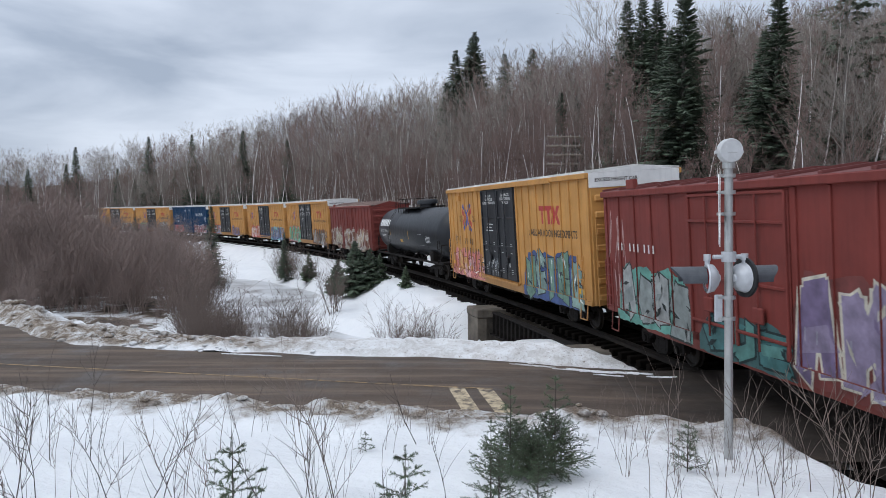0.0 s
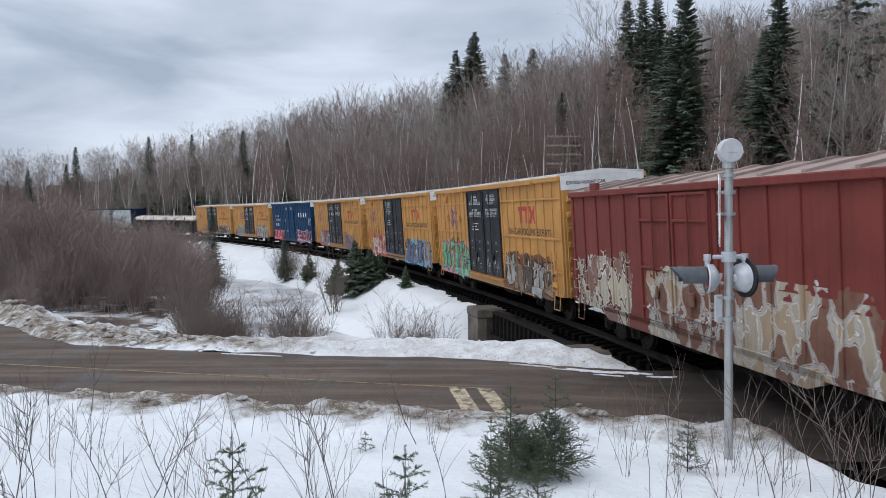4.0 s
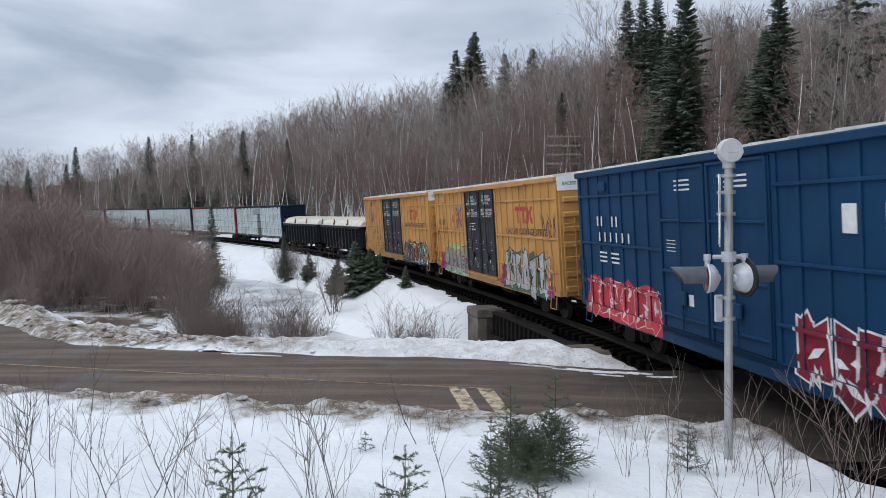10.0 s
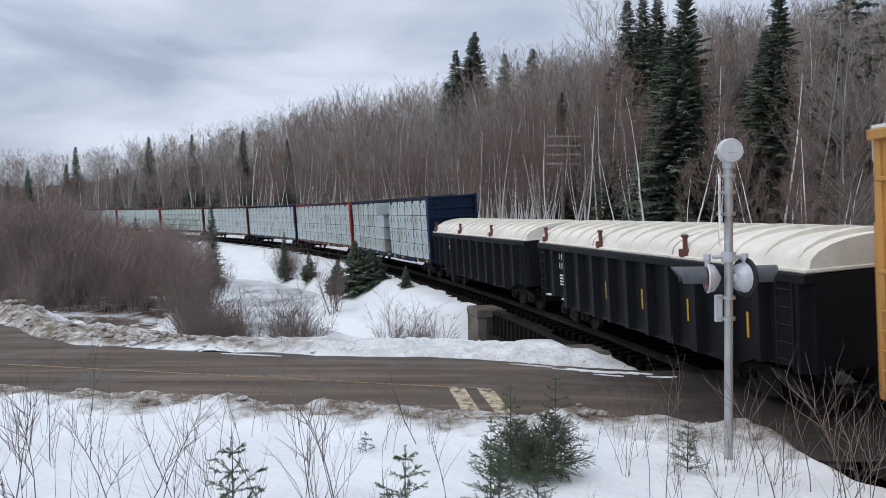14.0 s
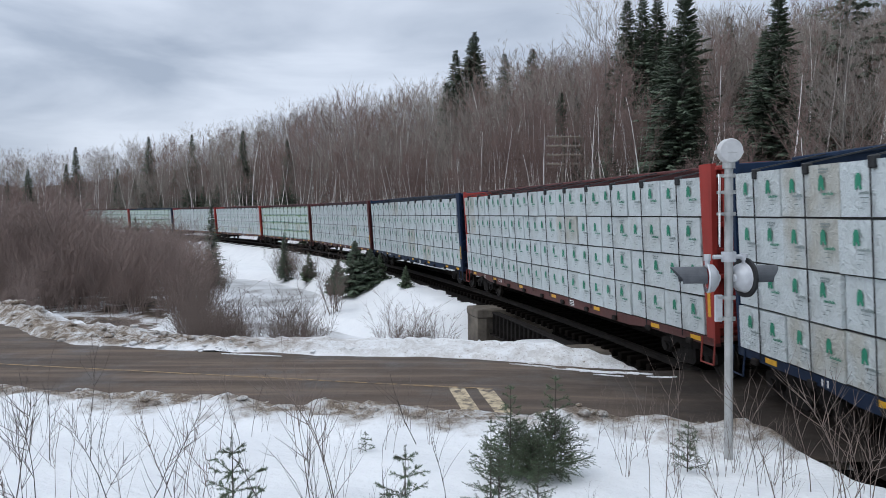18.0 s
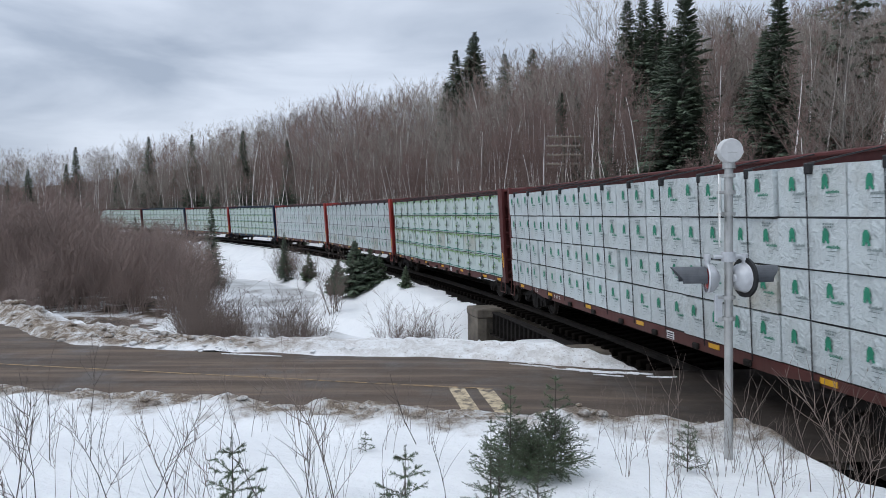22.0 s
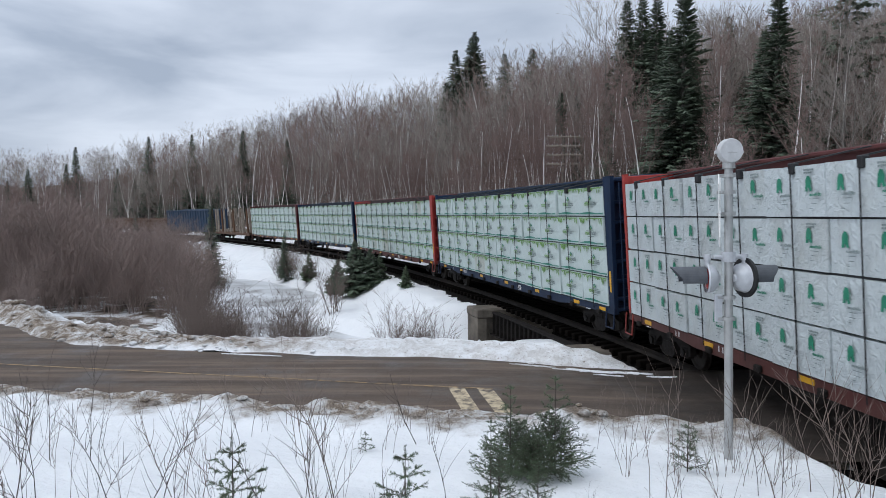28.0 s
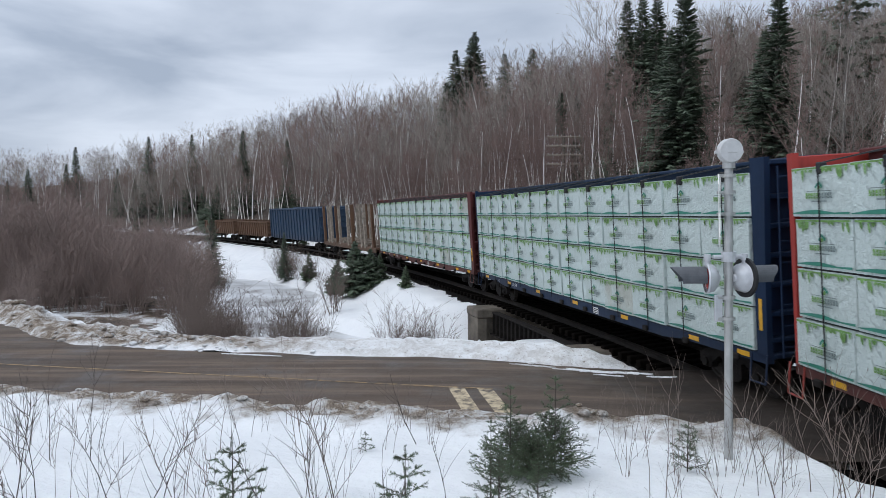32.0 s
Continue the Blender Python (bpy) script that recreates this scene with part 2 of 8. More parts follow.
M["wrap_a"] = wrap("grey_lumber_wrap", (0.57, 0.625, 0.635), 0.6)
M["wrap_b"] = wrap("pale_green_lumber_wrap", (0.55, 0.635, 0.615), 0.25)


# ---------- mesh helpers ----------
class Shape:
    """Collects vertices and faces of one mesh."""

    def __init__(self):
        self.v, self.f, self.m = [], [], []

    def add(self, verts, faces, mi=0):
        k = len(self.v)
        self.v.extend(verts)
        self.f.extend([tuple(i + k for i in f) for f in faces])
        self.m.extend([mi] * len(faces))
        return self

    def box(self, x0, x1, y0, y1, z0, z1, c=0.0, mi=0):
        """A box with edges chamfered by c."""
        if c <= 0:
            vs = [(x, y, z) for x in (x0, x1) for y in (y0, y1) for z in (z0, z1)]
            return self.add(vs, [(0, 1, 3, 2), (4, 6, 7, 5), (0, 4, 5, 1), (2, 3, 7, 6), (0, 2, 6, 4), (1, 5, 7, 3)], mi)
        c = min(c, (x1 - x0) * 0.45, (y1 - y0) * 0.45, (z1 - z0) * 0.45)
        lo, hi = (x0, y0, z0), (x1, y1, z1)
        vs, ix = [], {}
        for sx in (0, 1):
            for sy in (0, 1):
                for sz in (0, 1):
                    s = (sx, sy, sz)
                    for a in range(3):
                        p = [hi[i] if s[i] else lo[i] for i in range(3)]
                        for i in range(3):
                            if i != a:
                                p[i] += -c if s[i] else c
                        ix[s, a] = len(vs)
                        vs.append(tuple(p))
        fs = []
        for a in range(3):
            b, d = (a + 1) % 3, (a + 2) % 3
            for sa in (0, 1):
                q = []
                for sb, sd in ((0, 0), (1, 0), (1, 1), (0, 1)):
                    s = [0, 0, 0]
                    s[a], s[b], s[d] = sa, sb, sd
                    q.append(ix[tuple(s), a])
                fs.append(tuple(q) if sa else tuple(reversed(q)))
            for sb in (0, 1):
                for sd in (0, 1):
                    s0, s1 = [0, 0, 0], [0, 0, 0]
                    s0[b] = s1[b] = sb
                    s0[d] = s1[d] = sd
                    s1[a] = 1
                    q = (ix[tuple(s0), b], ix[tuple(s1), b], ix[tuple(s1), d], ix[tuple(s0), d])
                    fs.append(q if sb == sd else tuple(reversed(q)))
        for sx in (0, 1):
            for sy in (0, 1):
                for sz in (0, 1):
                    s = (sx, sy, sz)
                    q = (ix[s, 0], ix[s, 1], ix[s, 2])
                    fs.append(q if (sx + sy + sz) % 2 else tuple(reversed(q)))
        return self.add(vs, fs, mi)

    def tube(self, p, q, r, r2=None, n=10, mi=0, cap=True):
        p, q = Vector(p), Vector(q)
        r2 = r if r2 is None else r2
        d = (q - p).normalized()
        a = d.orthogonal().normalized()
        b = d.cross(a)
        vs = [tuple(c + (a * math.cos(t) + b * math.sin(t)) * rr) for c, rr in ((p, r), (q, r2)) for t in [2 * math.pi * i / n for i in range(n)]]
        fs = [(i, (i + 1) % n, n + (i + 1) % n, n + i) for i in range(n)]
        if cap:
            fs += [tuple(range(n - 1, -1, -1)), tuple(range(n, 2 * n))]
        return self.add(vs, fs, mi)

    def lathe(self, profile, axis="x", centre=(0, 0, 0), n=20, mi=0):
        """Turns (along, radius) pairs round an axis."""
        vs, fs, k = [], [], len(profile)
        for i in range(n):
            t = 2 * math.pi * i / n
            for a, r in profile:
                c, s = r * math.cos(t), r * math.sin(t)
                o = {"x": (a, c, s), "y": (c, a, s), "z": (c, s, a)}[axis]
                vs.append(tuple(o[j] + centre[j] for j in range(3)))
        for i in range(n):
            j = (i + 1) % n
            fs += [(i * k + l, j * k + l, j * k + l + 1, i * k + l + 1) for l in range(k - 1)]
        return self.add(vs, fs, mi)

    def prism(self, outline, y0, y1, mi=0):
        """An outline of (x, z) points drawn out from y0 to y1."""
        n = len(outline)
        vs = [(x, y0, z) for x, z in outline] + [(x, y1, z) for x, z in outline]
        fs = [(i, (i + 1) % n, n + (i + 1) % n, n + i) for i in range(n)] + [tuple(range(n - 1, -1, -1)), tuple(range(n, 2 * n))]
        return self.add(vs, fs, mi)

    def mesh(self, name, mats, smooth=False):
        me = bpy.data.meshes.new(name)
        me.from_pydata([tuple(v) for v in self.v], [], self.f)
        for m in (mats if isinstance(mats, (list, tuple)) else [mats]):
            me.materials.append(m)
        me.polygons.foreach_set("material_index", self.m)
        if smooth:
            me.polygons.foreach_set("use_smooth", [True] * len(me.polygons))
            me.set_sharp_from_angle(angle=radians(40))
        me.validate()
        return me


def part(name, data, material, parent, label="", smooth=False):
    """One mesh object under a thing or a part. data: a Shape, or a mesh that is already made."""
    me = data.mesh(name, material, smooth) if isinstance(data, Shape) else data
    ob = new(name, me)
    ob.parent = parent
    if label:
        ob["label"] = label
    return ob


def thing(name, label, category, group="", kind="", m=None):
    ob = new(name)
    ob.empty_display_size = 0.3
    if m is not None:
        ob.matrix_world = m
    return tagged(ob, label, category, group, kind)


def numpy_mesh(name, verts, faces, mats, mi=None, smooth=False):
    """A mesh from arrays: faces all triangles or all quads."""
    me = bpy.data.meshes.new(name)
    verts, faces = np.asarray(verts, np.float32), np.asarray(faces, np.int32)
    n, k = faces.shape
    me.vertices.add(len(verts))
    me.vertices.foreach_set("co", verts.ravel())
    me.loops.add(n * k)
    me.loops.foreach_set("vertex_index", faces.ravel())
    me.polygons.add(n)
    me.polygons.foreach_set("loop_start", np.arange(0, n * k, k, dtype=np.int32))
    for m in (mats if isinstance(mats, (list, tuple)) else [mats]):
        me.materials.append(m)
    if mi is not None:
        me.polygons.foreach_set("material_index", np.asarray(mi, np.int32))
    if smooth:
        me.polygons.foreach_set("use_smooth", np.ones(n, bool))
    me.update(calc_edges=True)
    return me


# ---------- the railway's line: arc length grows away from the crossing, up the valley ----------
BANK = 0.068
SPEED, GAIN = 11.5465, 0.0081
KNOTS = [-400, -40, 0, 14, 26, 40, 65, 90, 120, 160, 220, 260, 300, 600]
BENDS = [0, 0, 0.006, 0.01254, 0.00764, 0.00407, 0.00417, 0.00427, 0.00436, 0.00444, 0.00444, 0.003, 0.0005, 0.0]
_s = np.arange(-420, 560, 0.25)
_th = np.cumsum(np.interp(_s, KNOTS, BENDS)) * 0.25
_th += 1.7204 - np.interp(24.0, _s, _th)
_x, _y = np.cumsum(np.cos(_th)) * 0.25, np.cumsum(np.sin(_th)) * 0.25
_x += 7.825 - np.interp(24.0, _s, _x)
_y += 11.25 - np.interp(24.0, _s, _y)


def line(s):
    """Place and heading of the track's middle at arc length s."""
    return np.interp(s, _s, _x), np.interp(s, _s, _y), np.interp(s, _s, _th)


def beside(s, d, z=0.0):
    """A point d metres towards the valley (camera) side of the track's middle."""
    x, y, th = line(s)
    return float(x - math.sin(th) * d), float(y + math.cos(th) * d), z


def seat(s, half):
    """The pose of a wagon whose bogies stand half metres before and behind s."""
    x0, y0, _ = line(s - half)
    x1, y1, _ = line(s + half)
    m = Matrix.Translation(((x0 + x1) / 2, (y0 + y1) / 2, 0)) @ Matrix.Rotation(math.atan2(y0 - y1, x0 - x1), 4, "Z")
    return m @ Matrix.Rotation(BANK, 4, "X")


_near = slice(0, len(_s), 4)
_tx, _ty, _tth, _ts = _x[_near], _y[_near], _th[_near], _s[_near]


def off_track(x, y):
    """Signed distance from the track (valley side positive) and arc length, for arrays."""
    x, y = np.asarray(x, float).ravel(), np.asarray(y, float).ravel()
    d, s = np.empty(len(x)), np.empty(len(x))
    for k in range(0, len(x), 4000):
        dx, dy = x[k:k + 4000, None] - _tx, y[k:k + 4000, None] - _ty
        i = np.argmin(dx * dx + dy * dy, 1)
        j = np.arange(len(i))
        d[k:k + 4000] = -np.sin(_tth[i]) * dx[j, i] + np.cos(_tth[i]) * dy[j, i]
        s[k:k + 4000] = _ts[i] + np.cos(_tth[i]) * dx[j, i] + np.sin(_tth[i]) * dy[j, i]
    return d, s


# ---------- ground ----------
def lattice(seed):
    g = np.random.RandomState(seed).rand(64, 64)

    def value(x, y):
        xi, yi = np.floor(x).astype(int), np.floor(y).astype(int)
        fx, fy = x - xi, y - yi
        fx, fy = fx * fx * (3 - 2 * fx), fy * fy * (3 - 2 * fy)
        a, b, c, d = g[xi % 64, yi % 64], g[(xi + 1) % 64, yi % 64], g[xi % 64, (yi + 1) % 64], g[(xi + 1) % 64, (yi + 1) % 64]
        return (a * (1 - fx) + b * fx) * (1 - fy) + (c * (1 - fx) + d * fx) * fy
    return value


lump = lattice(3)


def rough(x, y, scale, octaves=3):
    """Uneven ground, from about -0.5 to 0.5."""
    v, a, t = 0, 1.0, 0
    for o in range(octaves):
        v = v + a * (lump(x / scale + 17 * o, y / scale + 5 * o) - 0.5)
        t, a, scale = t + a, a * 0.5, scale / 2.1
    return v / t * 1.4


ROAD_TILT = -0.21


def road_middle(x):
    """The road's middle line; on the left it swings away up the valley."""
    return 14.6 + ROAD_TILT * x + 0.012 * np.clip(-11 - x, 0, 60) ** 2


def off_road(x, y):
    return (y - road_middle(x)) * 0.978


def verge(x):
    """How far the snow along the far edge of the road creeps in (below 0) or falls back, where a lay-by opens on the left."""
    return np.interp(x, [-22, -16, -14.2, -12, -10, -6, -3, -0.5], [3.4, 2.9, 2.0, 0.5, -0.45, -0.7, -0.35, 0.0])


CREEK = [(30, 18), (14, 24), (4, 27.3), (-4, 31), (-9.5, 36), (-11.5, 43), (-12.5, 54), (-20, 64), (-34, 72), (-60, 80), (-110, 100)]
WATER = -2.55


def off_creek(x, y):
    best = np.full(np.shape(x), 1e9)
    for (x0, y0), (x1, y1) in zip(CREEK, CREEK[1:]):
        dx, dy = x1 - x0, y1 - y0
        t = np.clip(((x - x0) * dx + (y - y0) * dy) / (dx * dx + dy * dy), 0, 1)
        best = np.minimum(best, np.hypot(x - x0 - t * dx, y - y0 - t * dy))
    return best


def smooth(a, lo, hi):
    t = np.clip((a - lo) / (hi - lo), 0, 1)
    return t * t * (3 - 2 * t)


def height(x, y):
    x, y = np.asarray(x, float), np.asarray(y, float)
    shape = x.shape
    x, y = x.ravel(), y.ravel()
    dt, s = off_track(x, y)
    dr = off_road(x, y)
    dr = dr + (0.42 * rough(x, y, 1.5) + 0.12 * rough(x, y, 0.4, 2)) * smooth(np.abs(dr), 2.0, 2.6)
    dr = np.where(dr > 1.0, dr - verge(x) * smooth(dr, 1.0, 2.2), dr)
    valley = -2.0 + 0.5 * rough(x, y, 9) + 0.012 * np.clip(dt - 20, 0, 200)
    # the bank of the road falls to the valley; ploughed snow lies along both edges
    lump_s = rough(x, y, 0.9, 3)
    far_crest = (0.24 + 0.20 * smooth(-x, 12, 14.5) + 0.06 * rough(x, y, 0.25, 2) + 0.10 * rough(x, y, 2.6) + 0.14 * lump_s * (0.6 + smooth(-x, 4, 12)) + 0.14 * rough(x, y, 0.42, 2) + 0.26 * rough(x, y, 0.8, 3) * smooth(-x, 5, 11))
    z = np.where(dr > 3.0, np.where(dr < 4.1, far_crest * smooth(dr, 2.9, 3.9), far_crest), -0.06)
    far = smooth(dr, 4.0, 9.8)
    z = np.where(dr > 3.0, z * (1 - far) + valley * far, z)
    near_crest = 0.36 + 0.12 * smooth(3 - np.abs(x - 1.5), 0, 3) + 0.16 * rough(x, y, 1.7) + 0.24 * lump_s + 0.17 * rough(x, y, 0.42, 2)
    field = 0.30 + 0.155 * np.clip(-dr - 4.6, 0, 40) + 0.16 * rough(x, y, 2.4) + 0.02 * lump_s
    k = smooth(-dr, 3.3, 4.1)
    z = np.where(dr < -2.25, (near_crest * (1 - k) + field * k) * smooth(-dr, 2.25, 2.95), z)
    onroad = np.abs(dr) < 3.2
    # embankment towards the valley and towards the camera
    bed = -0.42 - BANK * np.clip(dt, -3, 3)
    slope = bed - 0.5 * np.clip(np.abs(dt) - 2.6, 0, 60)
    inner = np.where(dr > 0, np.maximum(z, slope + 0.12 * rough(x, y, 2.0)), z)
    z = np.where(dt > 0, inner, z)
    # the wooded hill on the other side
    t = np.clip(-dt - 5.5, 0, 400)
    hill = -0.6 + 0.39 * t / (1 + t / 170) * (1 + 0.3 * rough(x, y, 45, 2)) + 0.7 * rough(x, y, 7) * smooth(t, 0, 6)
    hill = hill * (1 - 0.48 * smooth(-x / np.maximum(y, 30), 0.12, 0.6))
    hill = np.where((s < 34) & (np.abs(dr) < 9), hill * smooth(np.abs(dr), 3, 9) * smooth(t, 0, 30), hill)
    hill = np.where(t > 0, hill, -0.55)
    z = np.where(dt < -2.6, hill, z)
    # track bed
    by_road = (dt > 0) & (dr > 2.5) & (dr < 7)
    z = np.where(by_road, z - (0.55 + z) * (1 - smooth(dt, 0.4, 3.6)), z)
    k = 1 - np.where((dr < -2.5) & (dt > 0), smooth(dt, 1.95, 3.1), np.where(by_road, smooth(dt, 1.3, 2.0), smooth(np.abs(dt), 2.3, 3.6)))
    z = z * (1 - k) + bed * k
    # the road and its crossing
    level = -BANK * np.clip(dt, -1.9, 1.9) * (1 - smooth(np.abs(dt), 1.9, 7))
    kr = (1 - smooth(np.where(dr < 0, -dr + 0.55, dr), 2.9, 3.3)) * (1 - smooth(np.abs(x - 3), 60, 80))
    z = z * (1 - kr) + (level - 0.05) * kr
    # the creek
    dc = off_creek(x, y)
    steep = 0.6 + 1.3 * (1 - smooth(np.abs(dt), 2.2, 6.5))
    cut = WATER - 0.5 + steep * np.clip(dc - 2.4, 0, 60) + 0.25 * rough(x, y, 1.8)
    z = np.where((dr > 4.4) | (dt < -6), np.minimum(z, np.where(dc < 9, cut, z)), z)
    return z.reshape(shape)


def spread(stops):
    """Grid lines from (limit, step) stops."""
    v = [stops[0][0]]
    for lim, step in stops[1:]:
        while v[-1] < lim - 1e-6:
            v.append(v[-1] + step)
    return np.array(v)


gx = spread([(-1500, 0), (-600, 150), (-200, 40), (-90, 10), (-34, 2.5), (-14, 0.5), (9, 0.14), (20, 0.5), (60, 2.5), (200, 10), (600, 40), (1500, 150)])
gy = spread([(-1500, 0), (-600, 150), (-100, 50), (-10, 6), (6, 1.0), (20, 0.13), (44, 0.3), (72, 0.55), (160, 3), (300, 10), (600, 40), (1500, 150)])
GX, GY = np.meshgrid(gx, gy)
GY = GY + ROAD_TILT * np.clip(GX, -16, 12) * (1 - smooth(np.abs(GY - 16), 14, 120))     # grid lines run with the road
GZ = height(GX, GY)
GZ = GZ + 0.02 * rough(GX, GY, 0.35, 2) * ((GY < 26) & (np.abs(off_road(GX, GY)) > 3.1))
ii = np.arange(len(gx) * len(gy)).reshape(len(gy), len(gx))
quads = np.stack([ii[:-1, :-1], ii[:-1, 1:], ii[1:, 1:], ii[1:, :-1]], -1).reshape(-1, 4)
cx = (GX[:-1, :-1] + GX[1:, 1:]).ravel() / 2
cy = (GY[:-1, :-1] + GY[1:, 1:]).ravel() / 2
cd, cs = off_track(cx, cy)
cr = off_road(cx, cy)


def snow_material():
    """Old snow, with sand and grit where the plough threw it along the road."""
    m, nd, ln, b = mat("old_snow", 0.75)
    v = coords(nd, ln)
    col = ramp(nd, ln, noise_fac(nd, ln, v, 0.8, 6), [(0.3, (0.74, 0.75, 0.765)), (0.7, (0.83, 0.835, 0.84))])
    specks = noise_fac(nd, ln, v, 14.0, 8, 0.75)
    sp = nd.new("ShaderNodeSeparateXYZ")
    ln.new(v, sp.inputs[0])
    bend = calc(nd, ln, "MAXIMUM", calc(nd, ln, "SUBTRACT", -11.0, sp.outputs["X"]), 0.0)
    mid = calc(nd, ln, "MULTIPLY_ADD", calc(nd, ln, "MULTIPLY", bend, bend), 0.012, calc(nd, ln, "MULTIPLY_ADD", sp.outputs["X"], ROAD_TILT, 14.6))
    away = calc(nd, ln, "MULTIPLY", calc(nd, ln, "SUBTRACT", sp.outputs["Y"], mid), 0.978)
    away = calc(nd, ln, "SUBTRACT", away, calc(nd, ln, "MULTIPLY", soft(nd, ln, sp.outputs["X"], -10.0, -16.5), calc(nd, ln, "MULTIPLY", soft(nd, ln, away, 1.0, 2.2), 3.2)))
    wob = calc(nd, ln, "MULTIPLY_ADD", noise_fac(nd, ln, v, 1.1, 7, 0.7), 3.2, -1.6)
    away_w = calc(nd, ln, "ADD", away, wob)
    left = soft(nd, ln, calc(nd, ln, "ADD", sp.outputs["X"], calc(nd, ln, "MULTIPLY", wob, 2.0)), -2.0, -7.0)
    far = calc(nd, ln, "MULTIPLY", soft(nd, ln, away, 2.5, 3.0), soft(nd, ln, away_w, 4.9, 3.7))
    far = calc(nd, ln, "MULTIPLY", far, calc(nd, ln, "MULTIPLY_ADD", left, 0.75, 0.25))
    near = calc(nd, ln, "MULTIPLY", soft(nd, ln, away, -2.0, -2.3), soft(nd, ln, away_w, -4.0, -2.9))
    zone = calc(nd, ln, "MINIMUM", calc(nd, ln, "ADD", far, near), 1.0)
    f = noise_fac(nd, ln, v, 2.6, 9, 0.75, 0.5)
    grit = noise_fac(nd, ln, v, 24.0, 7, 0.8)
    tan_ = calc(nd, ln, "MULTIPLY", zone, ramp(nd, ln, f, [(0.38, (0.12, 0.12, 0.12)), (0.54, (1, 1, 1))]))
    col = mixed(nd, ln, tan_, col, (0.38, 0.30, 0.22))
    mud = calc(nd, ln, "MULTIPLY", zone, ramp(nd, ln, calc(nd, ln, "MULTIPLY_ADD", grit, 0.5, calc(nd, ln, "MULTIPLY", f, 0.5)), [(0.485, (0, 0, 0)), (0.55, (0.9, 0.9, 0.9))]))
    col = mixed(nd, ln, mud, col, (0.13, 0.092, 0.066))
    some = calc(nd, ln, "MULTIPLY_ADD", soft(nd, ln, away, 6.0, 3.5), calc(nd, ln, "MULTIPLY", soft(nd, ln, away, 2.4, 3.0), 0.85), 0.15)
    col = mixed(nd, ln, calc(nd, ln, "MULTIPLY", ramp(nd, ln, specks, [(0.57, (0, 0, 0)), (0.66, (1, 1, 1))]), some), col, (0.17, 0.125, 0.085))
    ln.new(col, b.inputs["Base Color"])
    h = noise_fac(nd, ln, v, 7.0, 6, 0.6)
    h = calc(nd, ln, "ADD", h, calc(nd, ln, "MULTIPLY", noise_fac(nd, ln, v, 1.6, 4), 1.6))
    h = calc(nd, ln, "ADD", h, calc(nd, ln, "MULTIPLY", zone, calc(nd, ln, "MULTIPLY", noise_fac(nd, ln, v, 5.0, 9, 0.8), 3.0)))
    bump(nd, ln, b, h, 0.75, 0.08)
    return m


def leaf_litter_material():
    m, nd, ln, b = mat("forest_floor", 0.95)
    v = coords(nd, ln)
    f = noise_fac(nd, ln, v, 0.55, 8, 0.7)
    col = ramp(nd, ln, f, [(0.35, (0.045, 0.033, 0.026)), (0.60, (0.09, 0.068, 0.052)), (0.68, (0.35, 0.34, 0.33)), (0.8, (0.6, 0.6, 0.6))])
    ln.new(col, b.inputs["Base Color"])
    bump(nd, ln, b, noise_fac(nd, ln, v, 6.0, 6, 0.7), 0.8, 0.1)
    return m


def marsh_material():
    m, nd, ln, b = mat("snowy_marsh", 0.9)
    v = coords(nd, ln)
    f = noise_fac(nd, ln, v, 0.4, 8, 0.7, 0.6)
    col = ramp(nd, ln, f, [(0.40, (0.055, 0.042, 0.032)), (0.5, (0.16, 0.12, 0.085)), (0.56, (0.58, 0.58, 0.58)), (0.7, (0.76, 0.77, 0.79))])
    ln.new(col, b.inputs["Base Color"])
    bump(nd, ln, b, noise_fac(nd, ln, v, 5.0, 7, 0.7), 0.9, 0.1)
    return m


def ballast_material():
    m, nd, ln, b = mat("dark_ballast", 0.95)
    b.inputs["Specular IOR Level"].default_value = 0.1
    v = coords(nd, ln)
    vo = nd.new("ShaderNodeTexVoronoi")
    vo.inputs["Scale"].default_value = 18
    ln.new(v, vo.inputs["Vector"])
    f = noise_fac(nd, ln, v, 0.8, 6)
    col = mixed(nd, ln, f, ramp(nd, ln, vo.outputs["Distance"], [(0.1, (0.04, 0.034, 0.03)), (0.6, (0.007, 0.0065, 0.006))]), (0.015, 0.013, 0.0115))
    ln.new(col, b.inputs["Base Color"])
    bump(nd, ln, b, vo.outputs["Distance"], 1.0, 0.06)
    return m


